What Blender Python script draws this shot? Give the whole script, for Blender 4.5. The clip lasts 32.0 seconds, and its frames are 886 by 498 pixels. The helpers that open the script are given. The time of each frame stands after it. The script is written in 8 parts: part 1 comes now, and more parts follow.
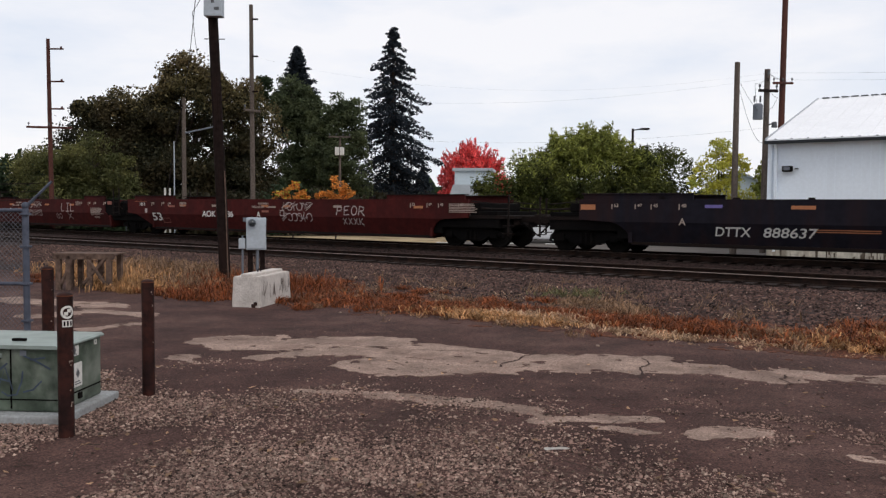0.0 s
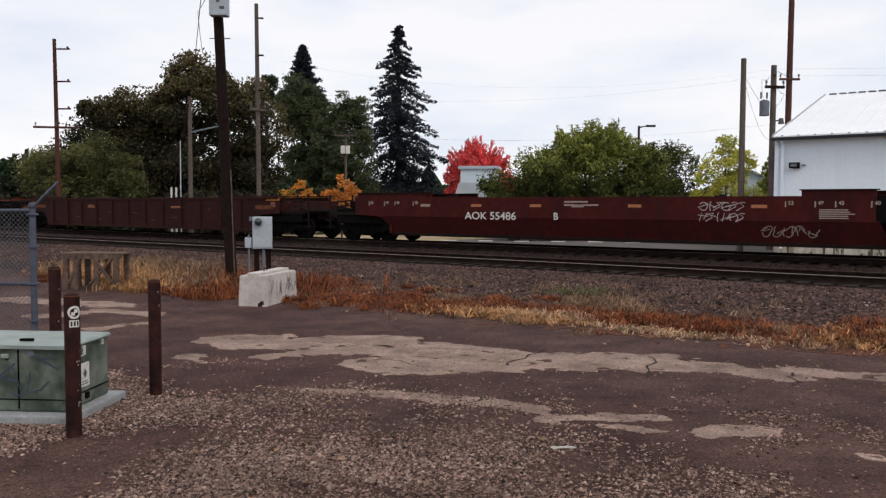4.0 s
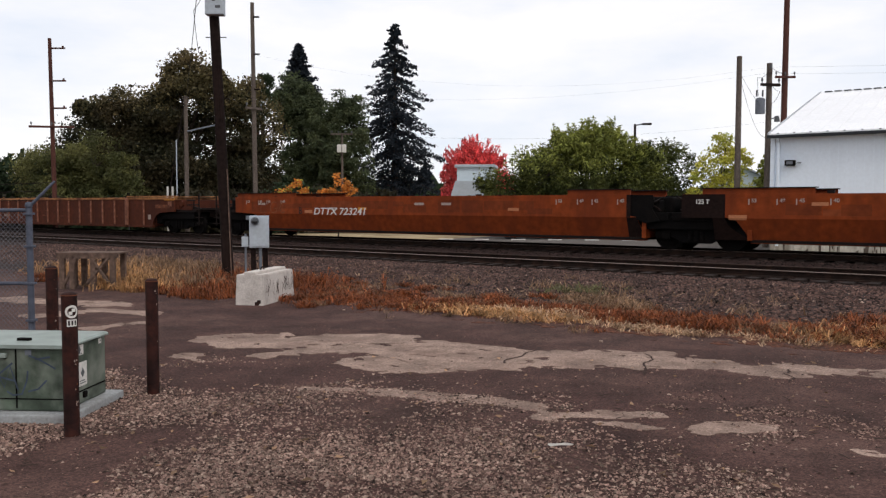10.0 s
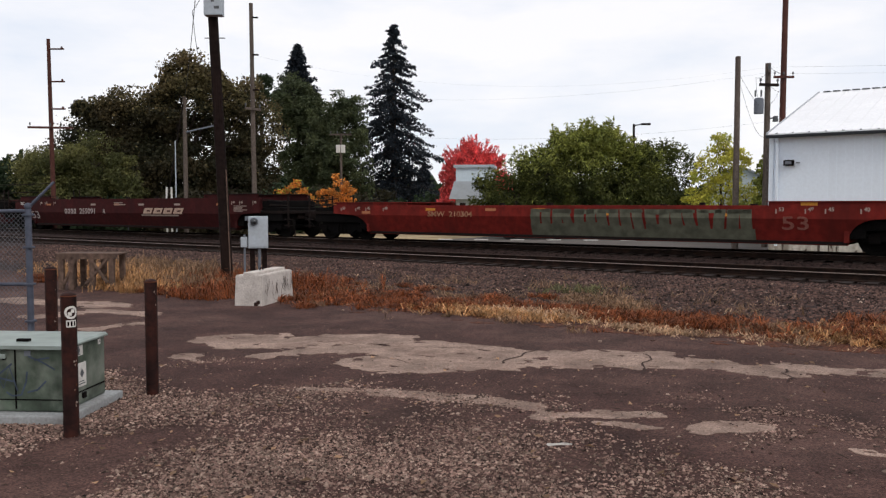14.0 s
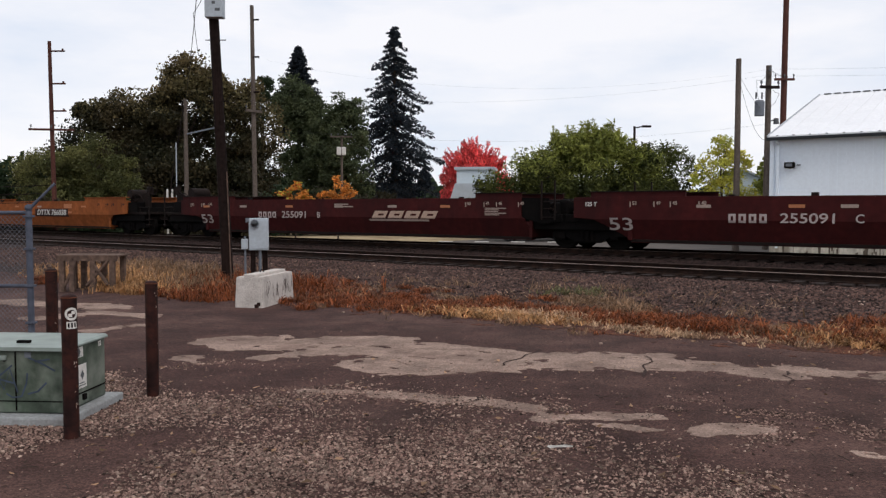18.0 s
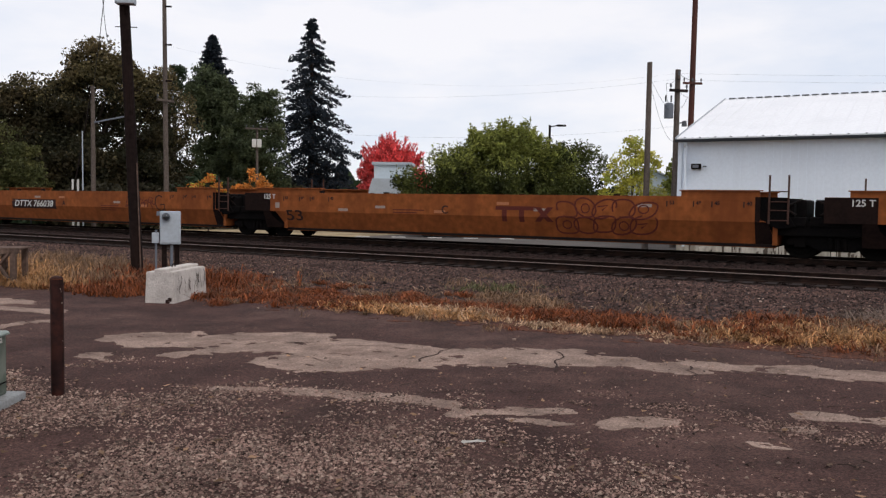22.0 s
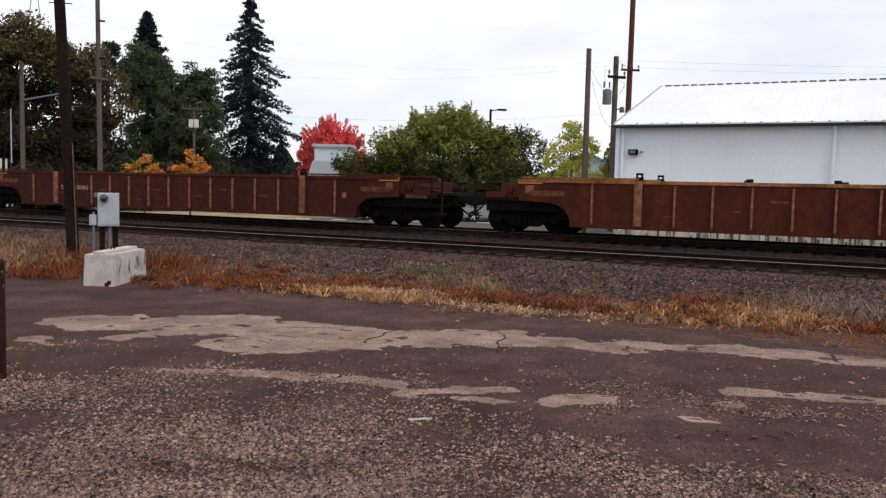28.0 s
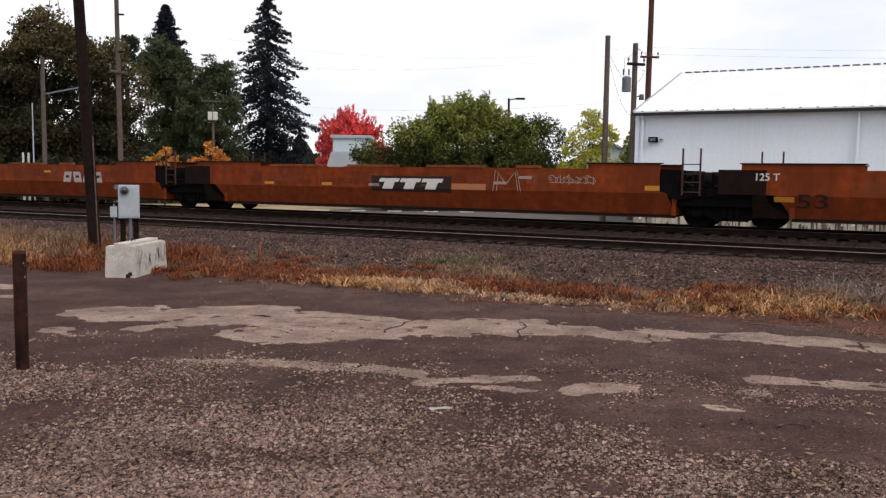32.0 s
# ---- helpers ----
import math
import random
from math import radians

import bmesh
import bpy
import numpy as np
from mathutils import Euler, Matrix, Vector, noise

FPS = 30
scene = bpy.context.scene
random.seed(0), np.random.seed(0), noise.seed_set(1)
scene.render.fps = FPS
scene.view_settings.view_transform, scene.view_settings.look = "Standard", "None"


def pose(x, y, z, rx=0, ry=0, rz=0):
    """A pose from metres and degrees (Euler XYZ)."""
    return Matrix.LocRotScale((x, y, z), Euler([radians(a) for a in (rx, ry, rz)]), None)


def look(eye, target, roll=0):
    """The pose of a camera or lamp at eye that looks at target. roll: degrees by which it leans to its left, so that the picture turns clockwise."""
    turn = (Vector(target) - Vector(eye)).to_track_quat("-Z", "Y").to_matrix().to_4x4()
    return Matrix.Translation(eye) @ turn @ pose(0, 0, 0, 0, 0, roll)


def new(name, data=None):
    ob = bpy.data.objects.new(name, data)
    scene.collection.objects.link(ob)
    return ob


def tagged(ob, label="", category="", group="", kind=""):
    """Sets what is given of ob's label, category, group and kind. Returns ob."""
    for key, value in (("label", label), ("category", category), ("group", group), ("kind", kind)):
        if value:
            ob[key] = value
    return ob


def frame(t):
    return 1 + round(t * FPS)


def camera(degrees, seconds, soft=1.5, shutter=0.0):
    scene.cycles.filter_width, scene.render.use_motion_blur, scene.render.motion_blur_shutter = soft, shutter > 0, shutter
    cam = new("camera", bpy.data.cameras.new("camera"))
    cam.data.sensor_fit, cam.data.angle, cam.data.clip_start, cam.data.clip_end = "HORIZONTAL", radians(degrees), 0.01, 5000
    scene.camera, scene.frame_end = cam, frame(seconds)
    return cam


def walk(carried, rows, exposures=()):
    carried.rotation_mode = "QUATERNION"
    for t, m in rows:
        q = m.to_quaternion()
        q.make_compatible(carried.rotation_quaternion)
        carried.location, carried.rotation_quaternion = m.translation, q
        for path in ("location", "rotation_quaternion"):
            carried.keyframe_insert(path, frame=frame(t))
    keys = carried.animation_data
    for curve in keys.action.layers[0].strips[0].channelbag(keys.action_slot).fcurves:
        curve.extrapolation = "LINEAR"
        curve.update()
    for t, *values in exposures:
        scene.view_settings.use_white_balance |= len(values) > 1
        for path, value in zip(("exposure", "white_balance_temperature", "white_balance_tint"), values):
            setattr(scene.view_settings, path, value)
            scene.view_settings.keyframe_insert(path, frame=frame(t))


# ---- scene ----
# Camera: held by hand at eye height, one turn to the right.
EYE = Vector((0.0, 0.0, 1.65))


def aim(yaw, pitch, roll, dx=0.0, dy=0.0, dz=0.0):
    """Pose of the held camera from degrees of turn (left is plus), tilt and lean, and its shift from EYE."""
    y, p = radians(yaw), radians(pitch)
    way = Vector((-math.sin(y) * math.cos(p), math.cos(y) * math.cos(p), math.sin(p)))
    eye = EYE + Vector((dx, dy, dz))
    return look(eye, eye + way * 10, roll)


cam = camera(55.73, 32.0, soft=1.3, shutter=0.0)
walk(cam, [
    (0, aim(-0.19, -2.82, 0.43, -0.003, 0.001, 0.000)),
    (0.5, aim(-0.10, -2.83, 0.39, 0.000, 0.006, 0.000)),
    (1, aim(-0.07, -2.83, 0.35, 0.002, 0.010, 0.001)),
    (1.5, aim(-0.04, -2.84, 0.32, 0.002, 0.010, 0.002)),
    (2, aim(-0.02, -2.86, 0.28, 0.002, 0.007, 0.004)),
    (2.5, aim(0.08, -2.90, 0.26, 0.001, 0.005, 0.005)),
    (3, aim(0.19, -2.91, 0.23, 0.000, 0.007, 0.006)),
    (3.5, aim(0.24, -2.95, 0.20, -0.001, 0.010, 0.007)),
    (5.5, aim(0.16, -2.97, 0.12, -0.000, -0.001, 0.003)),
    (6, aim(0.15, -2.97, 0.11, -0.002, 0.002, 0.004)),
    (6.5, aim(0.10, -3.02, 0.09, -0.003, 0.004, 0.005)),
    (7, aim(0.09, -3.03, 0.07, -0.002, 0.005, 0.005)),
    (7.5, aim(0.09, -3.04, 0.05, -0.000, 0.005, 0.003)),
    (8, aim(0.04, -3.05, 0.02, 0.000, 0.001, 0.002)),
    (8.5, aim(0.05, -3.06, 0.02, 0.000, -0.002, 0.003)),
    (9, aim(0.04, -3.06, 0.02, -0.001, -0.002, 0.003)),
    (9.5, aim(0.01, -3.06, 0.03, -0.003, -0.004, 0.004)),
    (10, aim(0.00, -3.06, 0.03, -0.003, -0.007, 0.005)),
    (10.5, aim(0.00, -3.07, 0.01, -0.002, -0.006, 0.005)),
    (11, aim(-0.00, -3.07, 0.02, -0.001, -0.004, 0.005)),
    (11.5, aim(-0.02, -3.08, 0.02, -0.002, -0.005, 0.005)),
    (12, aim(-0.04, -3.06, 0.03, -0.002, -0.007, 0.006)),
    (12.5, aim(-0.03, -3.07, 0.02, -0.001, -0.010, 0.007)),
    (13, aim(-0.02, -3.05, -0.02, 0.000, -0.012, 0.007)),
    (13.5, aim(-0.05, -3.04, -0.03, -0.000, -0.015, 0.006)),
    (14, aim(-0.06, -3.04, -0.04, -0.000, -0.018, 0.006)),
    (14.5, aim(-0.04, -3.03, -0.04, -0.000, -0.016, 0.005)),
    (16.5, aim(-0.01, -2.93, 0.00, -0.002, -0.010, 0.001)),
    (17, aim(0.01, -2.92, -0.00, -0.000, -0.011, 0.002)),
    (17.5, aim(0.00, -2.91, -0.01, -0.000, -0.012, 0.003)),
    (18, aim(-0.02, -2.89, -0.01, -0.001, -0.013, 0.002)),
    (18.5, aim(-0.04, -2.86, -0.02, -0.001, -0.014, 0.001)),
    (19, aim(-0.05, -2.86, -0.03, -0.001, -0.014, 0.000)),
    (19.5, aim(-0.08, -2.86, -0.05, -0.000, -0.009, 0.001)),
    (20, aim(-0.02, -2.87, -0.06, 0.001, 0.005, 0.003)),
    (20.5, aim(0.03, -2.92, -0.07, 0.004, 0.022, 0.005)),
    (21, aim(0.04, -3.01, 0.11, 0.008, 0.029, 0.004)),
    (21.5, aim(-1.41, -3.06, 0.30, 0.010, 0.009, 0.006)),
    (22, aim(-5.71, -3.19, 0.82, -0.003, -0.066, 0.026)),
    (22.5, aim(-9.18, -3.34, 1.31, -0.031, -0.166, 0.053)),
    (23, aim(-9.94, -3.44, 1.38, -0.054, -0.216, 0.061)),
    (23.5, aim(-10.05, -3.51, 1.49, -0.065, -0.214, 0.050)),
    (24, aim(-10.13, -3.58, 1.51, -0.071, -0.208, 0.039)),
    (24.5, aim(-10.15, -3.69, 1.49, -0.073, -0.211, 0.037)),
    (25, aim(-10.18, -3.79, 1.43, -0.074, -0.212, 0.037)),
    (25.5, aim(-10.23, -3.86, 1.43, -0.078, -0.210, 0.038)),
    (27.5, aim(-9.95, -4.16, 1.25, -0.070, -0.216, 0.037)),
    (28, aim(-9.83, -4.28, 1.25, -0.074, -0.217, 0.039)),
    (28.5, aim(-9.68, -4.38, 1.20, -0.074, -0.212, 0.037)),
    (29, aim(-9.56, -4.45, 1.18, -0.073, -0.206, 0.032)),
    (29.5, aim(-9.39, -4.54, 1.12, -0.067, -0.190, 0.026)),
    (30, aim(-9.22, -4.61, 1.02, -0.062, -0.173, 0.021)),
    (30.5, aim(-9.11, -4.76, 1.00, -0.063, -0.168, 0.022)),
    (31, aim(-8.95, -4.86, 0.89, -0.066, -0.167, 0.023)),
    (31.5, aim(-8.88, -4.95, 0.92, -0.066, -0.158, 0.018)),
    (32, aim(-8.54, -4.96, 0.73, -0.070, -0.165, 0.018)),
], exposures=[(0.0, -0.08, 6420, 12), (3.5, -0.06, 6450, 12), (6.0, 0.0, 6480, 12), (9.0, 0.03, 6520, 12), (14.0, 0.0, 6500, 12), (17.0, -0.05, 6380, 12), (21.0, -0.08, 6400, 13), (25.0, -0.08, 6400, 13), (28.0, 0.06, 6500, 12), (32.0, 0.12, 6580, 13)])

# Light: an overcast sky with a weak, wide sun.
SUN_EL, SUN_AZ = radians(48), radians(150)
world = bpy.data.worlds.new("world")
scene.world = world
world.use_nodes = True
wn, wl = world.node_tree.nodes, world.node_tree.links
wn.clear()
sky = wn.new("ShaderNodeTexSky")
sky.sky_type, sky.sun_disc, sky.sun_elevation, sky.sun_rotation = "NISHITA", False, SUN_EL, SUN_AZ
sky_bg = wn.new("ShaderNodeBackground")
sky_bg.inputs[1].default_value = 0.10
wl.new(sky.outputs[0], sky_bg.inputs[0])
cl_co = wn.new("ShaderNodeTexCoord")
cl_map = wn.new("ShaderNodeMapping")
cl_map.inputs["Scale"].default_value = (1.0, 1.0, 3.2)
cl_noise = wn.new("ShaderNodeTexNoise")
cl_noise.inputs["Scale"].default_value, cl_noise.inputs["Detail"].default_value = 2.6, 6.0
cl_noise.inputs["Roughness"].default_value = 0.55
cl_ramp = wn.new("ShaderNodeValToRGB")
cl_ramp.color_ramp.elements[0].position, cl_ramp.color_ramp.elements[0].color = 0.33, (0.78, 0.84, 0.93, 1)
cl_ramp.color_ramp.elements[1].position, cl_ramp.color_ramp.elements[1].color = 0.56, (1.0, 0.995, 1.0, 1)
cl_bg = wn.new("ShaderNodeBackground")
cl_bg.inputs[1].default_value = 1.06
wmix, wout = wn.new("ShaderNodeMixShader"), wn.new("ShaderNodeOutputWorld")
wmix.inputs[0].default_value = 0.9
wl.new(cl_co.outputs["Generated"], cl_map.inputs["Vector"])
wl.new(cl_map.outputs[0], cl_noise.inputs["Vector"])
wl.new(cl_noise.outputs["Fac"], cl_ramp.inputs[0])
wl.new(cl_ramp.outputs[0], cl_bg.inputs[0])
wl.new(sky_bg.outputs[0], wmix.inputs[1])
wl.new(cl_bg.outputs[0], wmix.inputs[2])
wl.new(wmix.outputs[0], wout.inputs[0])
sun = new("sun", bpy.data.lights.new("sun", "SUN"))
sun.data.energy, sun.data.angle, sun.data.color = 1.0, radians(14), (1.0, 0.95, 0.88)
sun.matrix_world = look((0, 0, 60), Vector((0, 0, 60)) - Vector((math.sin(SUN_AZ) * math.cos(SUN_EL), math.cos(SUN_AZ) * math.cos(SUN_EL), math.sin(SUN_EL))))


# ---- materials ----
def mat(name, base, rough=0.8, metal=0.0, grain=40.0, var=0.25, stain=None, stain_amt=0.5, stain_scale=1.5, bump=0.15, streak=False, cells=None, island=0.0, spec=0.15, macro=None):
    """A surface with fine grain, larger stains and a little relief."""
    m = bpy.data.materials.new(name)
    m.use_nodes = True
    nt = m.node_tree
    n, l = nt.nodes, nt.links
    p = n["Principled BSDF"]
    p.inputs["Roughness"].default_value, p.inputs["Metallic"].default_value = rough, metal
    p.inputs["Specular IOR Level"].default_value = spec
    co = n.new("ShaderNodeTexCoord")
    fine = n.new("ShaderNodeTexNoise")
    fine.inputs["Scale"].default_value, fine.inputs["Detail"].default_value = grain, 5
    l.new(co.outputs["Object"], fine.inputs["Vector"])
    r1 = n.new("ShaderNodeValToRGB")
    r1.color_ramp.elements[0].position, r1.color_ramp.elements[1].position = 0.3, 0.7
    r1.color_ramp.elements[0].color = (*[c * (1 - var) for c in base], 1)
    r1.color_ramp.elements[1].color = (*[min(1, c * (1 + var)) for c in base], 1)
    l.new(fine.outputs["Fac"], r1.inputs[0])
    out = r1.outputs[0]
    if stain:
        mp = n.new("ShaderNodeMapping")
        mp.inputs["Scale"].default_value = (1, 1, 0.12) if streak else (1, 1, 1)
        l.new(co.outputs["Object"], mp.inputs["Vector"])
        big = n.new("ShaderNodeTexNoise")
        big.inputs["Scale"].default_value, big.inputs["Detail"].default_value = stain_scale, 7
        big.inputs["Roughness"].default_value = 0.62
        l.new(mp.outputs[0], big.inputs["Vector"])
        r2 = n.new("ShaderNodeValToRGB")
        r2.color_ramp.elements[0].position, r2.color_ramp.elements[1].position = 0.44, 0.66
        r2.color_ramp.elements[1].color = (stain_amt,) * 3 + (1,)
        r2.color_ramp.elements[0].color = (0, 0, 0, 1)
        l.new(big.outputs["Fac"], r2.inputs[0])
        mx = n.new("ShaderNodeMixRGB")
        mx.inputs[2].default_value = (*stain, 1)
        l.new(r2.outputs[0], mx.inputs[0])
        l.new(out, mx.inputs[1])
        out = mx.outputs[0]
    if macro:
        ma = n.new("ShaderNodeTexNoise")
        ma.inputs["Scale"].default_value, ma.inputs["Detail"].default_value, ma.inputs["Roughness"].default_value = macro[0], 6, 0.65
        l.new(co.outputs["Object"], ma.inputs["Vector"])
        mr = n.new("ShaderNodeMapRange")
        mr.inputs[1].default_value, mr.inputs[2].default_value = 0.32, 0.68
        mr.inputs[3].default_value, mr.inputs[4].default_value = 1 - macro[1], 1 + macro[1]
        l.new(ma.outputs["Fac"], mr.inputs[0])
        hm = n.new("ShaderNodeHueSaturation")
        l.new(mr.outputs[0], hm.inputs["Value"])
        l.new(out, hm.inputs["Color"])
        out = hm.outputs[0]
    if cells:
        vo = n.new("ShaderNodeTexVoronoi")
        vo.inputs["Scale"].default_value = cells[0]
        l.new(co.outputs["Object"], vo.inputs["Vector"])
        sp = n.new("ShaderNodeSeparateColor")
        l.new(vo.outputs["Color"], sp.inputs[0])
        mr = n.new("ShaderNodeMapRange")
        mr.inputs[3].default_value, mr.inputs[4].default_value = 1 - cells[1], 1 + cells[1]
        l.new(sp.outputs[0], mr.inputs[0])
        hv = n.new("ShaderNodeHueSaturation")
        l.new(mr.outputs[0], hv.inputs["Value"])
        l.new(out, hv.inputs["Color"])
        out = hv.outputs[0]
    if island:
        geo = n.new("ShaderNodeNewGeometry")
        hs = n.new("ShaderNodeHueSaturation")
        mr = n.new("ShaderNodeMapRange")
        mr.inputs[3].default_value, mr.inputs[4].default_value = 1 - island, 1 + island
        l.new(geo.outputs["Random Per Island"], mr.inputs[0])
        l.new(mr.outputs[0], hs.inputs["Value"])
        l.new(out, hs.inputs["Color"])
        out = hs.outputs[0]
    l.new(out, p.inputs["Base Color"])
    if bump:
        b = n.new("ShaderNodeBump")
        b.inputs["Strength"].default_value, b.inputs["Distance"].default_value = bump, 0.02
        l.new(fine.outputs["Fac"], b.inputs["Height"])
        l.new(b.outputs[0], p.inputs["Normal"])
    return m


def leaf_mat(name, base, var=0.22, trans=0.3, lump=1.1, turned=None, share=0.9, bough=0.45):
    """Leaves that vary one by one and bough by bough; turned: the colour of boughs that have changed."""
    m = mat(name, base, 0.65, 0, lump, 0.5, turned, share, bough, bump=0, island=var, spec=0.2)
    n, l = m.node_tree.nodes, m.node_tree.links
    p, out = n["Principled BSDF"], n["Material Output"]
    src = p.inputs["Base Color"].links[0].from_socket
    tr, mx = n.new("ShaderNodeBsdfTranslucent"), n.new("ShaderNodeMixShader")
    mx.inputs[0].default_value = trans
    l.new(src, tr.inputs[0])
    l.new(p.outputs[0], mx.inputs[1])
    l.new(tr.outputs[0], mx.inputs[2])
    l.new(mx.outputs[0], out.inputs[0])
    return m


M_ASPHALT = mat("asphalt", (0.059, 0.0303, 0.0256), 0.95, 0, 70, 0.45, (0.092, 0.052, 0.0425), 0.75, 0.55, 0.6, cells=(75, 0.45), macro=(1.3, 0.42))
M_CRACK = mat("crack_dirt", (0.040, 0.023, 0.019), 0.95, 0, 60, 0.4)
M_SOIL = mat("dark_soil", (0.052, 0.028, 0.023), 0.95, 0, 60, 0.5, (0.036, 0.020, 0.016), 0.8, 2.5, 0.8, cells=(60, 0.5), macro=(1.5, 0.3))
M_LITTER = mat("weed_litter", (0.100, 0.036, 0.019), 0.95, 0, 26, 0.7, (0.050, 0.027, 0.021), 0.9, 1.8, 0.9, cells=(45, 0.6))
M_GRAVEL_G = mat("gravel_bed", (0.060, 0.034, 0.028), 0.95, 0, 55, 0.6, (0.030, 0.017, 0.014), 0.7, 1.1, 0.9, cells=(52, 0.8), macro=(1.1, 0.4))
M_PEBBLE = mat("pebble", (0.165, 0.105, 0.085), 0.9, 0, 60, 0.35, bump=0.3, island=0.92, macro=(0.9, 0.35))
M_PEBBLE2 = mat("buff_pebble", (0.255, 0.183, 0.146), 0.9, 0, 60, 0.35, bump=0.3, island=0.7, macro=(0.9, 0.3))
M_BALLAST_G = mat("ballast_bed", (0.028, 0.0165, 0.014), 0.95, 0, 30, 0.6, (0.015, 0.0085, 0.0075), 0.7, 0.8, 0.8, cells=(20, 0.6))
M_BALLAST = mat("ballast_stone", (0.070, 0.041, 0.0335), 0.9, 0, 30, 0.3, bump=0.2, island=0.95, macro=(0.8, 0.4))
M_BALLASTD = mat("dark_ballast_stone", (0.026, 0.0155, 0.0135), 0.9, 0, 30, 0.3, bump=0.2, island=0.9)
M_FIELD = mat("far_ground", (0.36, 0.28, 0.175), 0.95, 0, 3, 0.3, (0.17, 0.125, 0.07), 0.8, 0.35, 0.3, spec=0.03)
M_FROAD = mat("far_asphalt", (0.125, 0.112, 0.104), 0.95, 0, 30, 0.25, (0.17, 0.15, 0.135), 0.6, 0.4, 0.2, spec=0.03)
M_PALE = mat("worn_concrete", (0.270, 0.190, 0.152), 0.9, 0, 70, 0.30, (0.150, 0.098, 0.078), 0.8, 1.7, 0.5, cells=(60, 0.25), macro=(2.3, 0.3))
M_CONCRETE = mat("concrete", (0.55, 0.50, 0.46), 0.9, 0, 40, 0.15, (0.30, 0.26, 0.235), 0.55, 4.0, 0.4)
M_PADCON = mat("pad_concrete", (0.30, 0.31, 0.31), 0.9, 0, 40, 0.2, (0.18, 0.17, 0.16), 0.6, 3.0, 0.3)
M_WALLCON = mat("stained_concrete", (0.50, 0.48, 0.43), 0.9, 0, 10, 0.2, (0.16, 0.14, 0.11), 0.8, 2.4, 0.3, streak=True)
M_RAIL = mat("rail_steel", (0.013, 0.0078, 0.006), 0.9, 0, 30, 0.3, (0.05, 0.024, 0.016), 0.5, 4, 0.2)
# bright base colour holds the sheen of reflected sky on worn steel
M_RAILTOP = mat("rail_head", (0.20, 0.15, 0.125), 0.5, 0.3, 30, 0.2, bump=0.05, spec=0.35)
M_RAILDULL = mat("dull_rail_head", (0.045, 0.027, 0.021), 0.7, 0.1, 30, 0.25, bump=0.05, spec=0.2)
M_TIE = mat("tie_wood", (0.020, 0.0135, 0.0115), 0.9, 0, 20, 0.4, (0.036, 0.026, 0.022), 0.6, 3, 0.5)
M_BLACK = mat("underframe_black", (0.0045, 0.004, 0.004), 0.9, 0, 20, 0.4, (0.010, 0.0075, 0.0065), 0.5, 3, 0.2, spec=0.06)
M_WHEEL = mat("wheel_steel", (0.006, 0.005, 0.0045), 0.85, 0, 20, 0.3, bump=0.1, spec=0.08)
M_DARKST = mat("dark_steel", (0.011, 0.0075, 0.0065), 0.75, 0.1, 20, 0.3, (0.022, 0.0105, 0.008), 0.5, 3, 0.2, spec=0.12)
M_LADDER = mat("worn_brown_steel", (0.060, 0.028, 0.020), 0.7, 0.1, 20, 0.3, (0.09, 0.05, 0.04), 0.6, 4, 0.1)
M_WHITE = mat("white_paint", (0.62, 0.60, 0.56), 0.7, 0, 30, 0.12, bump=0.05)
M_DULLW = mat("dull_white_paint", (0.33, 0.26, 0.22), 0.75, 0, 30, 0.2, bump=0.05)
M_OCHRE = mat("ochre_paint", (0.52, 0.22, 0.035), 0.7, 0, 30, 0.2, bump=0.05)
M_SALMON = mat("faded_orange_paint", (0.40, 0.16, 0.075), 0.7, 0, 30, 0.2, bump=0.05)
M_DARKTXT = mat("dark_paint", (0.035, 0.018, 0.015), 0.75, 0, 30, 0.2, bump=0.05)
M_GRAFW = mat("graffiti_white", (0.40, 0.34, 0.32), 0.7, 0, 30, 0.2, bump=0.0)
M_FADEW = mat("faded_tan_paint", (0.42, 0.30, 0.23), 0.7, 0, 30, 0.25, bump=0.0)
M_FADERED = mat("faded_pink_paint", (0.27, 0.105, 0.080), 0.7, 0, 30, 0.25, bump=0.0)
M_GRAFD = mat("graffiti_red", (0.10, 0.022, 0.015), 0.7, 0, 30, 0.2, bump=0.0)
M_SOOT = mat("sooty_brown_paint", (0.012, 0.0065, 0.0055), 0.85, 0, 12, 0.4, (0.022, 0.011, 0.008), 0.6, 2, 0.1, spec=0.08)
M_GEAR = mat("rusty_brake_gear", (0.050, 0.017, 0.010), 0.8, 0, 14, 0.4, (0.022, 0.010, 0.008), 0.7, 3, 0.2)
M_GRAFG = mat("graffiti_grey", (0.105, 0.105, 0.075), 0.7, 0, 4, 0.3, bump=0.0)


def car_paint(name, base, dirt, amt=0.85):
    return mat(name, base, 0.75, 0, 5, 0.26, dirt, amt, 1.1, 0.1, streak=True, spec=0.12)


P_NAVY = car_paint("navy_car_paint", (0.01, 0.009, 0.014), (0.024, 0.011, 0.011))
P_MAROON = car_paint("maroon_car_paint", (0.058, 0.0085, 0.0072), (0.032, 0.0065, 0.006))
P_BROWN = car_paint("brown_car_paint", (0.034, 0.009, 0.0075), (0.021, 0.0068, 0.006))
P_ORANGE = car_paint("orange_car_paint", (0.20, 0.038, 0.0085), (0.125, 0.024, 0.0078))
P_RUST = car_paint("rust_car_paint", (0.072, 0.0185, 0.0085), (0.042, 0.012, 0.007))
P_RUST2 = car_paint("dark_rust_car_paint", (0.058, 0.0145, 0.008), (0.036, 0.010, 0.0068))
P_RED = car_paint("red_car_paint", (0.165, 0.016, 0.0115), (0.084, 0.0115, 0.0085))
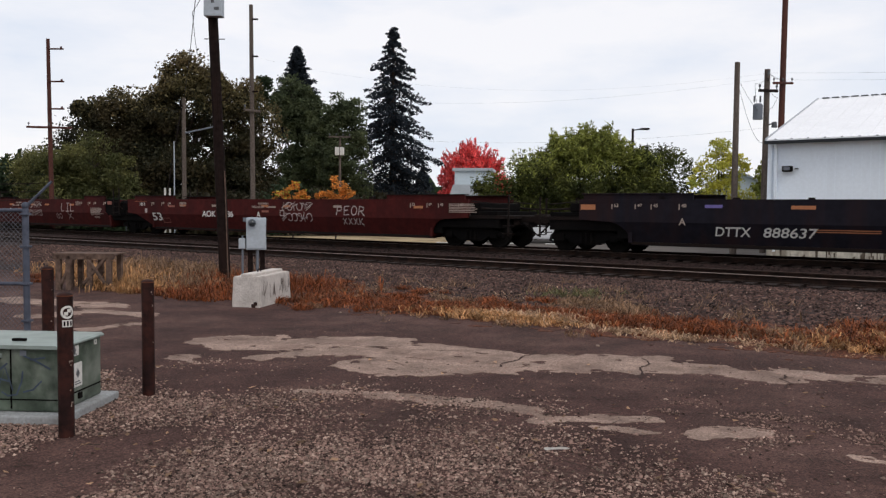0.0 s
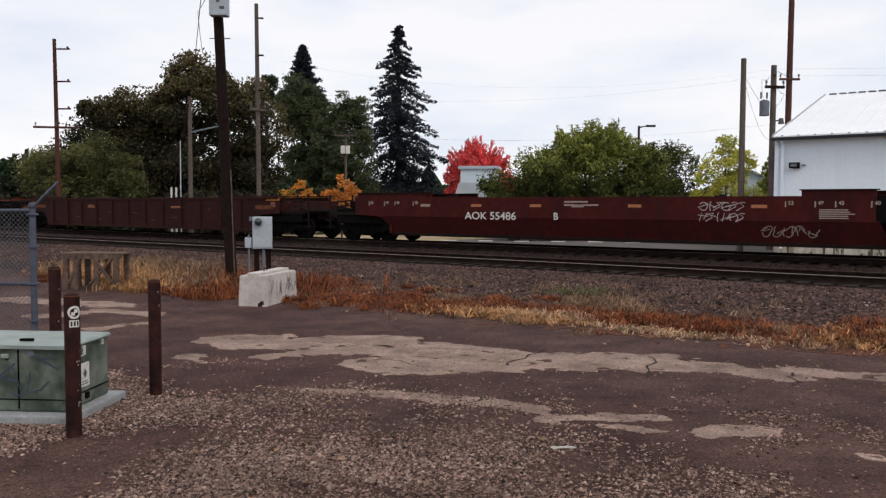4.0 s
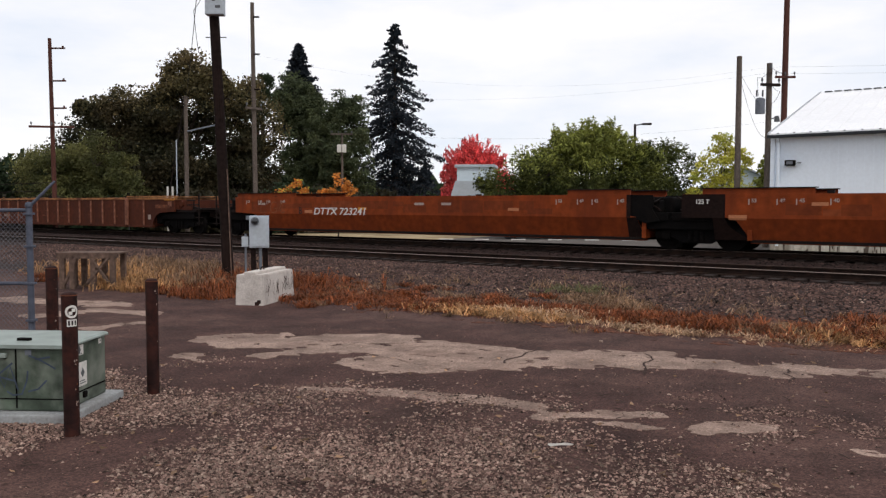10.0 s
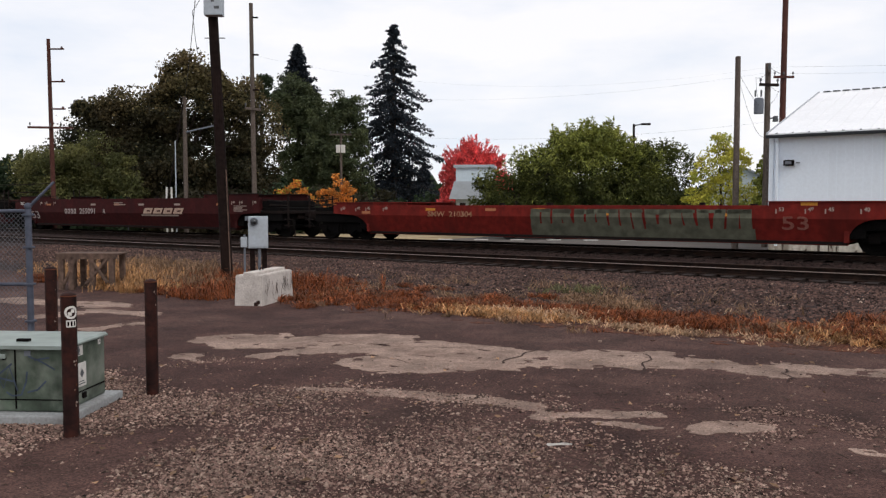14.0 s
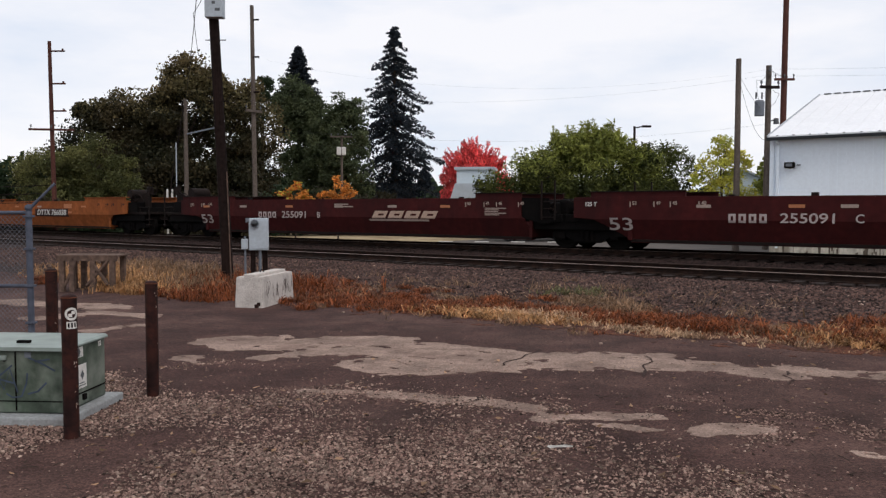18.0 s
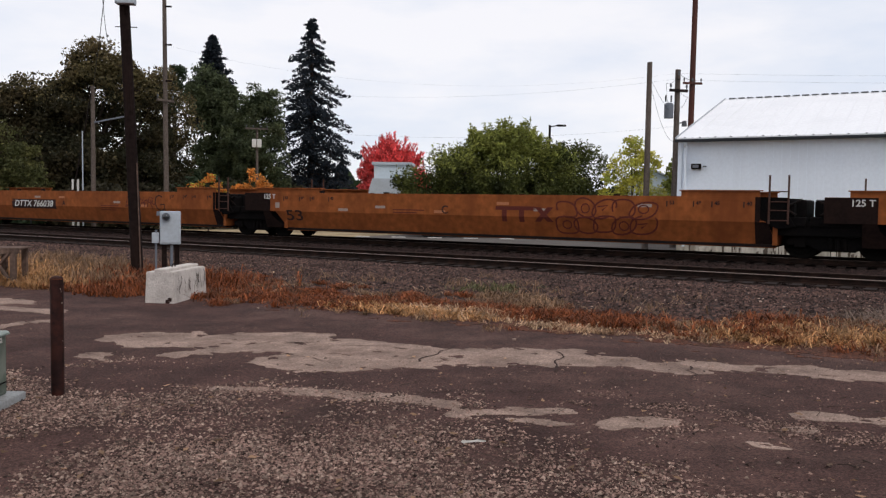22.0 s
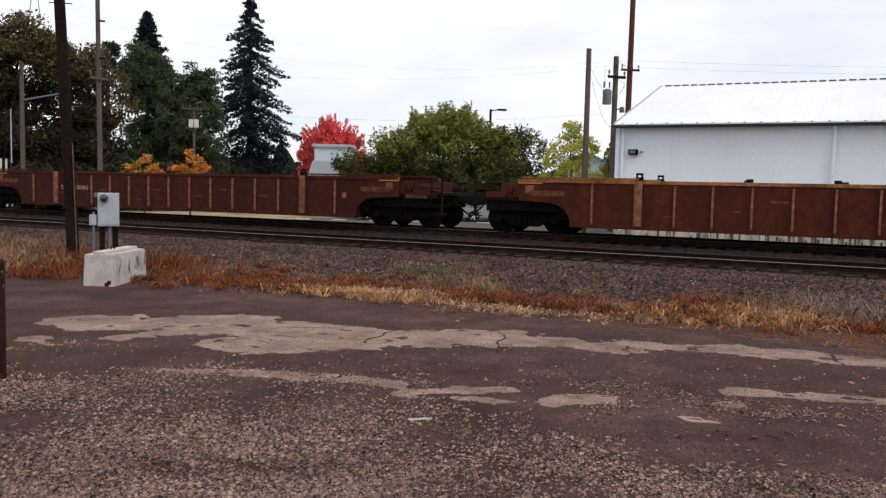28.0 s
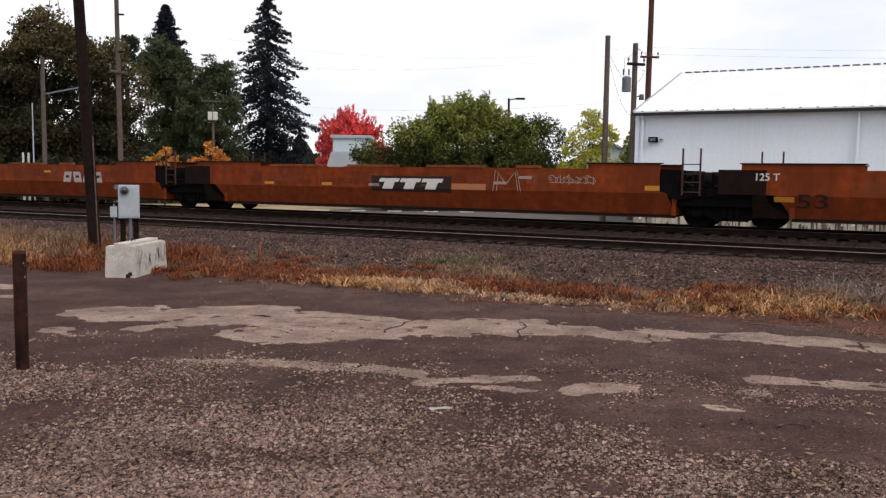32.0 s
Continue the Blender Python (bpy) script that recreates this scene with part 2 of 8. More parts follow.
P_WINE = car_paint("wine_car_paint", (0.047, 0.0075, 0.0072), (0.027, 0.006, 0.006))
P_YELLOW = car_paint("yellow_car_paint", (0.255, 0.076, 0.021), (0.165, 0.046, 0.014))
P_CHORD = mat("yellow_chord_paint", (0.31, 0.135, 0.05), 0.7, 0, 10, 0.4, (0.09, 0.028, 0.014), 0.95, 0.9, 0.1)
M_METALW = mat("white_metal_cladding", (0.75, 0.82, 0.90), 0.6, 0, 8, 0.04, (0.67, 0.73, 0.80), 0.5, 0.35, 0.02, streak=True)
M_SHED = mat("pale_blue_cladding", (0.50, 0.57, 0.61), 0.6, 0, 8, 0.05, (0.42, 0.48, 0.52), 0.5, 0.6, 0.02, streak=True)
M_ROOF = mat("pale_metal_roof", (0.83, 0.835, 0.85), 0.5, 0, 8, 0.05, (0.71, 0.72, 0.74), 0.5, 0.35, 0.03)
M_TRIM = mat("grey_trim", (0.10, 0.105, 0.11), 0.6, 0, 20, 0.2, bump=0.05)
M_POLE = mat("weathered_pole", (0.115, 0.092, 0.077), 0.9, 0, 12, 0.3, (0.055, 0.043, 0.039), 0.7, 2, 0.4, streak=True)
M_POLERED = mat("treated_pole", (0.085, 0.034, 0.026), 0.9, 0, 12, 0.3, (0.04, 0.02, 0.018), 0.7, 2, 0.4, streak=True)
M_POLEBLK = mat("creosote_pole", (0.014, 0.009, 0.008), 0.9, 0, 12, 0.4, (0.030, 0.017, 0.013), 0.6, 2, 0.4, streak=True, spec=0.06)
M_BOLLARD = mat("rusty_bollard", (0.018, 0.007, 0.006), 0.75, 0, 14, 0.5, (0.060, 0.018, 0.012), 0.75, 6, 0.4)
M_GREEN = mat("faded_green_paint", (0.068, 0.088, 0.066), 0.6, 0, 6, 0.45, (0.175, 0.190, 0.160), 0.85, 2.6, 0.08, macro=(5.0, 0.3))
M_GREENTOP = mat("pale_green_paint", (0.25, 0.295, 0.27), 0.45, 0, 6, 0.15, (0.17, 0.195, 0.17), 0.6, 2.6, 0.08, spec=0.35)
M_GALV = mat("galvanised_steel", (0.155, 0.17, 0.195), 0.6, 0.1, 20, 0.2, (0.10, 0.105, 0.12), 0.5, 5, 0.05)
M_FENCE = mat("dull_galvanised_post", (0.085, 0.095, 0.125), 0.6, 0.1, 20, 0.25, (0.050, 0.055, 0.075), 0.6, 5, 0.05)
M_WIRE = mat("fence_wire", (0.12, 0.12, 0.135), 0.6, 0.1, 20, 0.2, bump=0)
M_BOXGREY = mat("grey_box_paint", (0.40, 0.44, 0.48), 0.5, 0.1, 20, 0.08, (0.30, 0.32, 0.33), 0.4, 3, 0.04)
M_OLDWOOD = mat("old_wood", (0.130, 0.085, 0.065), 0.9, 0, 14, 0.4, (0.06, 0.042, 0.035), 0.7, 3, 0.4)
M_SILVER = mat("silver_car_paint", (0.34, 0.36, 0.39), 0.35, 0.4, 20, 0.05, bump=0, spec=0.5)
M_CARWHITE = mat("white_car_paint", (0.62, 0.63, 0.65), 0.35, 0, 20, 0.05, bump=0, spec=0.5)
M_GLASS = mat("dark_car_glass", (0.02, 0.024, 0.028), 0.08, 0, 20, 0.05, bump=0, spec=0.6)
M_TYRE = mat("tyre_rubber", (0.016, 0.016, 0.017), 0.85, 0, 20, 0.2)
M_CABLE = mat("cable_black", (0.02, 0.02, 0.022), 0.7, 0, 20, 0.1, bump=0)
M_BARK = mat("bark", (0.055, 0.042, 0.034), 0.95, 0, 12, 0.4, (0.03, 0.025, 0.02), 0.6, 3, 0.5)
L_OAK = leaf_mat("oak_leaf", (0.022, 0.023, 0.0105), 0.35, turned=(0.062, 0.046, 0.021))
L_OAKB = leaf_mat("brown_oak_leaf", (0.115, 0.096, 0.042), 0.4, turned=(0.17, 0.125, 0.058))
L_DARK = leaf_mat("dark_green_leaf", (0.026, 0.042, 0.019))
L_CEDAR = leaf_mat("cedar_leaf", (0.056, 0.072, 0.036), 0.35, turned=(0.115, 0.132, 0.060), bough=0.7)
L_SPRUCE = leaf_mat("spruce_needle", (0.017, 0.023, 0.031), 0.35)
L_RED = leaf_mat("red_maple_leaf", (0.80, 0.105, 0.105), 0.45)
# on the willow this pale green also paints the sky light on its top
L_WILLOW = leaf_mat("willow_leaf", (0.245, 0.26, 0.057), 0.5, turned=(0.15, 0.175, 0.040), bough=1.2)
L_YELLOW = leaf_mat("yellow_leaf", (0.50, 0.46, 0.075), 0.35, turned=(0.26, 0.30, 0.055), bough=0.9)
L_ORANGE = leaf_mat("orange_leaf", (0.52, 0.20, 0.04), 0.4)
L_SHRUB = leaf_mat("shrub_leaf", (0.034, 0.030, 0.016))
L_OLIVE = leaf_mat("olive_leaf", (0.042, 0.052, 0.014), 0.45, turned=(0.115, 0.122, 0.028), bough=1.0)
L_BUSH = leaf_mat("bush_leaf", (0.072, 0.078, 0.028), 0.35, turned=(0.20, 0.19, 0.066), bough=0.6)
L_STRAW = leaf_mat("straw", (0.46, 0.255, 0.115), 0.6, lump=3.0)
L_RUSSET = leaf_mat("russet_weed", (0.205, 0.062, 0.022), 0.8, lump=3.0)
L_TAN = leaf_mat("tan_weed", (0.24, 0.145, 0.085), 0.6, lump=3.0)
L_STALK = leaf_mat("pale_stalk", (0.52, 0.35, 0.22), 0.5, lump=3.0)
L_DEAD = leaf_mat("dead_stalk", (0.20, 0.145, 0.115), 0.6, lump=3.0)
L_GREENW = leaf_mat("green_weed", (0.13, 0.125, 0.055), 0.5)


# ---- mesh helpers ----
def box(bm, x0, x1, y0, y1, z0, z1, bevel=0.0):
    r = bmesh.ops.create_cube(bm, size=1.0)
    for v in r["verts"]:
        v.co = Vector(((x0 + x1) / 2 + v.co.x * (x1 - x0), (y0 + y1) / 2 + v.co.y * (y1 - y0), (z0 + z1) / 2 + v.co.z * (z1 - z0)))
    if bevel:
        es = list({e for v in r["verts"] for e in v.link_edges})
        bmesh.ops.bevel(bm, geom=es, offset=bevel, segments=2, affect="EDGES", profile=0.6)


def rod(bm, a, b, r0, r1=None, seg=10):
    a, b = Vector(a), Vector(b)
    q = (b - a).to_track_quat("Z", "Y").to_matrix().to_4x4()
    bmesh.ops.create_cone(bm, cap_ends=True, segments=seg, radius1=r0, radius2=r0 if r1 is None else r1, depth=(b - a).length,
                          matrix=Matrix.Translation((a + b) / 2) @ q)


def prism(bm, pts, y0, y1):
    """A plate in the x-z plane with the outline pts, from y0 to y1."""
    a = [bm.verts.new((x, y0, z)) for x, z in pts]
    b = [bm.verts.new((x, y1, z)) for x, z in pts]
    bm.faces.new(a)
    bm.faces.new(b[::-1])
    for i in range(len(pts)):
        j = (i + 1) % len(pts)
        bm.faces.new((a[j], a[i], b[i], b[j]))


def mesh_of(name, bm, material, smooth=False):
    bmesh.ops.recalc_face_normals(bm, faces=bm.faces)
    me = bpy.data.meshes.new(name)
    bm.to_mesh(me)
    bm.free()
    me.materials.append(material)
    if smooth:
        for f in me.polygons:
            f.use_smooth = True
    return me


def part(name, bm, material, parent, label="", smooth=False, at=None):
    data = bm if isinstance(bm, bpy.types.Mesh) else mesh_of(name, bm, material, smooth)
    ob = new(name, data)
    ob.parent = parent
    if at is not None:
        ob.matrix_basis = at
    return tagged(ob, label)


def thing(name, m, label, category, group="", kind=""):
    ob = new(name)
    ob.matrix_basis = m
    return tagged(ob, label, category, group, kind)


def raw(name, verts, faces, material):
    me = bpy.data.meshes.new(name)
    me.from_pydata(verts, [], faces)
    me.materials.append(material)
    return me


# ---- plan: the tracks run along U; N points away from the camera ----
TURN = -36.0
U = Vector((math.cos(radians(36)), -math.sin(radians(36)), 0))
N = Vector((math.sin(radians(36)), math.cos(radians(36)), 0))
TRAIN_N, TRAIN_Z, NEAR_N, NEAR_Z = 25.25, 0.295, 20.7, 0.15


def un(u, n, z=0.0):
    return U * u + N * n + Vector((0, 0, z))


def plan(u, n, z=0.0, rz=0.0):
    """A pose in the plan of the tracks."""
    p = un(u, n, z)
    return pose(p.x, p.y, p.z, 0, 0, TURN + rz)


def ground_z(n):
    """Height of the ground by its distance across the tracks."""
    return float(np.interp(n, [12, 17, 18.9, 19.5, 22.1, 23.6, 27.2, 30.0, 34], [0, -0.02, -0.03, -0.07, -0.07, 0.09, 0.10, -0.25, -0.3]))
# ---- ground: one sheet to the horizon ----
def build_ground():
    ns = [-3000, -300, -60, -20, 0, 5, 9.6, 10.6, 12, 15, 17, 18.9, 19.5, 22.1, 23.6, 27.2, 30, 34, 42, 60, 120, 400, 3000]
    us = [-3000, -600, -200, -90, -60, -40, -20, 0, 20, 40, 60, 120, 600, 3000]
    vs = [tuple(un(u, n, ground_z(n))) for n in ns for u in us]
    w = len(us)
    fs, mi = [], []
    for i in range(len(ns) - 1):
        for j in range(w - 1):
            fs.append((i * w + j, i * w + j + 1, i * w + w + j + 1, i * w + w + j))
            c = (ns[i] + ns[i + 1]) / 2
            mi.append(0 if c < 10.6 else 1 if c < 31 else 2)
    me = raw("ground", vs, fs, M_ASPHALT)
    me.materials.append(M_BALLAST_G)
    me.materials.append(M_FIELD)
    me.polygons.foreach_set("material_index", mi)
    ob = new("ground", me)
    tagged(ob, "dark worn asphalt and dirt ground beside railway ballast", "ground", kind="structure")


build_ground()


def blob_sheet(name, dist, lo, hi, cell, z, material, label, category, kind="structure", amp=0.22, freq=1.3, seed=0.0, worn=0.0):
    """A thin ragged sheet on the ground where dist(u, n) plus noise is below zero."""
    nu, nn_ = int((hi[0] - lo[0]) / cell) + 1, int((hi[1] - lo[1]) / cell) + 1
    val = np.zeros((nu, nn_))
    for i in range(nu):
        for j in range(nn_):
            u, n = lo[0] + i * cell, lo[1] + j * cell
            k = noise.fractal((u * freq, n * freq * 1.6, seed), 0.9, 2.1, 5) + 0.40 * noise.fractal((u * freq * 4.5, n * freq * 6, seed + 9), 0.8, 2.2, 4)
            hole = noise.fractal((u * 3.1, n * 4.5, seed + 4), 0.7, 2.2, 4) - 0.62 if worn else 0
            val[i, j] = max(dist(u, n) + amp * k, worn * hole)
    idx, vs, fs = {}, [], []

    def corner(a, b):
        """Vertex on the cell edge a-b where the level crosses zero, or at a itself."""
        key = (a, b)
        if key not in idx:
            k = 0.0 if a == b else val[a] / (val[a] - val[b])
            u = lo[0] + (a[0] + (b[0] - a[0]) * k) * cell
            n = lo[1] + (a[1] + (b[1] - a[1]) * k) * cell
            idx[key] = len(vs)
            vs.append(tuple(un(u, n, z)))
        return idx[key]
    for i in range(nu - 1):
        for j in range(nn_ - 1):
            for tri in (((i, j), (i + 1, j), (i + 1, j + 1)), ((i, j), (i + 1, j + 1), (i, j + 1))):
                if min(val[c] for c in tri) >= 0:
                    continue
                f = []
                for a, b in zip(tri, tri[1:] + tri[:1]):
                    if val[a] < 0:
                        f.append(corner(a, a))
                    if (val[a] < 0) != (val[b] < 0):
                        f.append(corner(a, b) if a < b else corner(b, a))
                fs.append(tuple(f))
    # thin rim down to the ground all round
    use = {}
    for f in fs:
        for e in zip(f, f[1:] + f[:1]):
            use[frozenset(e)] = use.get(frozenset(e), 0) + 1
    rim = {}
    for f in list(fs):
        for a, b in zip(f, f[1:] + f[:1]):
            if use[frozenset((a, b))] == 1:
                for c in (a, b):
                    if c not in rim:
                        rim[c] = len(vs)
                        vs.append((vs[c][0], vs[c][1], vs[c][2] - 0.008))
                fs.append((b, a, rim[a], rim[b]))
    if kind == "stuff":
        return tagged(new(name, raw(name, vs, fs, material)), label, category, kind=kind)
    # every larger piece is an object of its own, the crumbs stay together
    root = list(range(len(vs)))

    def find(i):
        while root[i] != i:
            root[i] = root[root[i]]
            i = root[i]
        return i
    for f in fs:
        for v in f[1:]:
            root[find(v)] = find(f[0])
    sets = {}
    for f in fs:
        sets.setdefault(find(f[0]), []).append(f)
    crumbs = []
    for group in sets.values():
        if len(group) < 160:
            crumbs += group
            continue
        ids, fc = {}, []
        for f in group:
            fc.append([ids.setdefault(v, len(ids)) for v in f])
        tagged(new(name, raw(name, [vs[v] for v in ids], fc, material)), label, category, kind=kind)
    if crumbs:
        ids, fc = {}, []
        for f in crumbs:
            fc.append([ids.setdefault(v, len(ids)) for v in f])
        tagged(new("paving_crumbs", raw("paving_crumbs", [vs[v] for v in ids], fc, material)), "small crumbs of pale old paving", "paving crumbs", kind="stuff")


def seg_dist(u, n, a, b, r):
    a, b, p = Vector(a), Vector(b), Vector((u, n))
    k = max(0.0, min(1.0, (p - a).dot(b - a) / (b - a).length_squared))
    return (p - a - (b - a) * k).length - r


def strips(*segs):
    return lambda u, n: min(seg_dist(u, n, (s[0], s[1]), (s[2], s[3]), s[4]) for s in segs)


def build_patches():
    lab = "pale worn patch of old paving in dark asphalt"
    blob_sheet("worn_patch", strips((-8.25, 6.64, -7.87, 7.07, 0.31), (-7.71, 6.66, -6.59, 7.84, 0.39), (-6.92, 6.31, -6.54, 6.98, 0.19), (-6.33, 7.23, -5.57, 7.41, 0.41),
                                    (-5.48, 6.74, -4.82, 7.3, 0.51), (-5.84, 7.77, -4.84, 7.9, 0.35), (-4.69, 7.72, -3.47, 8.43, 0.49), (-3.41, 8.33, -2.85, 8.57, 0.38),
                                    (-2.81, 8.45, -2.03, 8.6, 0.2), (-2.1, 8.85, -1.11, 9.1, 0.25), (-1.11, 9.15, 0.26, 9.26, 0.3), (0.3, 9.3, 3.0, 9.6, 0.25)),
               (-9.4, 5.4), (4.0, 10.6), 0.035, 0.004, M_PALE, lab, "paving patch", worn=0.3, amp=0.20, freq=1.6)
    for k, segs in enumerate((((-5.38, 5.29, -4.66, 5.7, 0.08), (-4.71, 5.6, -3.86, 5.85, 0.15), (-3.88, 5.88, -3.37, 5.95, 0.12), (-3.17, 5.72, -2.46, 6.23, 0.1), (-2.72, 5.75, -2.36, 5.85, 0.06)),
                              ((-2.02, 6.1, -1.75, 6.33, 0.15),), ((-0.81, 7.17, -0.26, 7.32, 0.12), (-0.26, 7.32, 0.26, 7.47, 0.14), (0.26, 7.47, 1.2, 7.7, 0.14), (-0.83, 6.69, -0.68, 6.75, 0.06)),
                              ((-0.94, 6.09, -0.57, 6.15, 0.03),), ((-14.7, 7.27, -12.5, 7.84, 0.36), (-12.15, 7.37, -10.92, 7.58, 0.18), (-10.32, 6.3, -10.2, 6.86, 0.15), (-7.69, 5.54, -7.49, 5.68, 0.12), (-12.12, 6.4, -11.99, 7.13, 0.21)))):
        us = [q for g in segs for q in (g[0], g[2])]
        vs = [q for g in segs for q in (g[1], g[3])]
        blob_sheet("worn_patch", strips(*segs), (min(us) - 0.9, min(vs) - 0.9), (max(us) + 0.9, max(vs) + 0.9), 0.03 if k < 4 else 0.06, 0.004, M_PALE, lab, "paving patch", worn=0.3, amp=0.10 if k < 4 else 0.2, freq=2.4, seed=3.0 + k)
    # cracks across the old paving
    rng = random.Random(12)
    for a, b in (((-4.58, 7.3), (-4.74, 8.4)), ((-3.58, 8.75), (-3.12, 7.65)), ((-2.08, 8.76), (-1.86, 8.15)), ((-3.98, 6.05), (-3.80, 5.6)), ((-0.14, 9.5), (0.0, 8.9)), ((-7.4, 7.2), (-5.4, 7.9)), ((-6.2, 6.9), (-5.0, 6.75))):
        bm = bmesh.new()
        pts, k = [], 26
        for i in range(k + 1):
            q = i / k
            w = noise.noise_vector((a[0] * 3 + q * 3.5, a[1], 1.0)) * 0.10 + noise.noise_vector((a[0] + q * 11, a[1], 5.0)) * 0.03
            pts.append((a[0] + (b[0] - a[0]) * q + w.x, a[1] + (b[1] - a[1]) * q + w.y))
        rows = []
        for (u, n) in pts:
            w = rng.uniform(0.006, 0.020)
            rows.append((bm.verts.new(un(u - w, n, 0.008)), bm.verts.new(un(u + w, n, 0.008))))
        for p, q in zip(rows, rows[1:]):
            bm.faces.new((p[0], p[1], q[1], q[0]))
        tagged(new("crack", mesh_of("crack", bm, M_CRACK)), "dark crack across the old paving", "crack", kind="structure")


build_patches()


def stones(name, count, place, r0, r1, material, label, category, seed):
    """Many small angular stones as one mesh; place(rng) gives u, n and whether to keep it."""
    rng = np.random.default_rng(seed)
    base = np.array([(1.15, 0, 0), (-0.5, 0.75, 0), (-0.6, -0.75, 0), (0.45, 0.15, 0.62), (-0.45, -0.1, 0.55)])
    tri = np.array([(0, 1, 3), (1, 4, 3), (1, 2, 4), (2, 0, 3), (2, 3, 4)])
    u, n, z = place(rng, count)
    k = len(u)
    r = r0 * (r1 / r0) ** (rng.random(k) ** 1.6)
    a = rng.random(k) * 6.283
    jit = 1 + rng.uniform(-0.45, 0.45, (k, 5, 3))
    v = base[None] * jit * r[:, None, None]
    c, s = np.cos(a)[:, None], np.sin(a)[:, None]
    x, y = v[:, :, 0] * c - v[:, :, 1] * s, v[:, :, 0] * s + v[:, :, 1] * c
    P = np.empty((k, 5, 3))
    P[:, :, 0] = u[:, None] * U.x + n[:, None] * N.x + x
    P[:, :, 1] = u[:, None] * U.y + n[:, None] * N.y + y
    P[:, :, 2] = z[:, None] + v[:, :, 2] - 0.1 * r[:, None]
    F = (tri[None] + 5 * np.arange(k)[:, None, None]).reshape(-1, 3)
    me = bpy.data.meshes.new(name)
    me.vertices.add(k * 5)
    me.vertices.foreach_set("co", P.astype(np.float32).ravel())
    me.loops.add(len(F) * 3)
    me.loops.foreach_set("vertex_index", F.astype(np.int32).ravel())
    me.polygons.add(len(F))
    me.polygons.foreach_set("loop_start", np.arange(0, len(F) * 3, 3, dtype=np.int32))
    me.update(calc_edges=True)
    me.materials.append(material)
    return tagged(new(name, me), label, category, kind="stuff")


def to_un(x, y):
    return x * U.x + y * U.y, x * N.x + y * N.y


def gravel_level(x, y):
    """Above zero where loose gravel covers the yard."""
    k = noise.fractal((x * 0.7, y * 0.9, 2.0), 0.9, 2.0, 4)
    return 1.25 * k + (6.7 - y) * 0.55 - max(0.0, 3.7 - y) * 1.6 - max(0.0, -4.4 - x) * 1.9 - max(0.0, x - 0.35) * 0.50 - max(0.0, x + 1.6) * 0.16 + max(0.0, -2.2 - x) * 0.9 - 2.1 * math.exp(-((x + 2.6) ** 2 + (y - 5.0) ** 2) / 0.45) - 1.5 * math.exp(-((x + 0.68) ** 2 / 3 + (y - 4.78) ** 2) / 0.08) - 1.2 * math.exp(-((x - 1.1) ** 2 / 3 + (y - 4.8) ** 2) / 0.08) - 0.6 * math.exp(-((x + 3.0) ** 2 + (y - 4.9) ** 2) / 0.5)


def near_gravel(rng, count):
    y = 3.7 + 5.3 * rng.random(count) ** 1.2
    x = (rng.random(count) * 2 - 1) * y * 0.72 + 0.1 * y
    d = np.array([gravel_level(a, b) for a, b in zip(x, y)])
    keep = d > rng.random(count) * 1.4 - 0.55
    keep |= rng.random(count) < 0.009
    u, n = to_un(x[keep], y[keep])
    return u, n, np.full(keep.sum(), 0.005)


def yard_gravel(rng, count):
    """Thin strewn chips over the open yard, thicker in drifts."""
    y = 3.4 + 8.5 * rng.random(count)
    x = (rng.random(count) * 2 - 1) * y * 0.75
    d = np.array([noise.fractal((a * 0.8, b * 1.5, 33.0), 0.8, 2.0, 4) for a, b in zip(x, y)])
    u, n = to_un(x, y)
    keep = (d > 0.9 * rng.random(count) - 0.1) & (n < 11)
    return u[keep], n[keep], np.full(keep.sum(), 0.006)


def drift_gravel(rng, count):
    """A loose drift of grey chips between the worn patches."""
    u, n = rng.uniform(-2.6, 1.6, count), 6.72 + rng.normal(size=count) * 0.22
    d = np.array([noise.fractal((a * 1.6, b * 3.0, 44.0), 0.8, 2.0, 4) for a, b in zip(u, n)])
    keep = d > 0.5 * rng.random(count) - 0.15
    return u[keep], n[keep], np.full(keep.sum(), 0.006)


def build_gravel_bed():
    inv = lambda u, n: (u * U.x + n * N.x, u * U.y + n * N.y)
    blob_sheet("gravel_bed", lambda u, n: -gravel_level(*inv(u, n)) * 0.5, (-9.0, -1.5), (5.5, 8.0), 0.05, 0.003, M_GRAVEL_G, "bed of brown and buff gravel", "gravel", "stuff", amp=0.16, freq=2.0, seed=21)


def ballast_place(rng, count):
    u = -34 + 42 * rng.random(count)
    n = 11.5 + 7.8 * rng.random(count)
    keep = rng.random(count) < np.clip((n - 11.3) / 2.2, 0.12, 1)
    return u[keep], n[keep], np.array([ground_z(b) for b in n[keep]])


def ballast_mid(rng, count):
    u = -40 + 48 * rng.random(count)
    n = 19.3 + 4.6 * rng.random(count)
    return u, n, np.array([ground_z(b) for b in n])


def build_soil():
    for k, (x, y, dx, dy, r) in enumerate(SOIL):
        u, n = to_un(x, y)
        u1, n1 = to_un(x + dx, y + dy)
        blob_sheet("soil_patch", strips((u, n, u1, n1, r)), (min(u, u1) - r - 0.8, min(n, n1) - r - 0.8), (max(u, u1) + r + 0.8, max(n, n1) + r + 0.8), 0.045, 0.006, M_SOIL, "dark bare soil among gravel", "soil", "stuff", amp=0.22, freq=2.2, seed=50 + k)


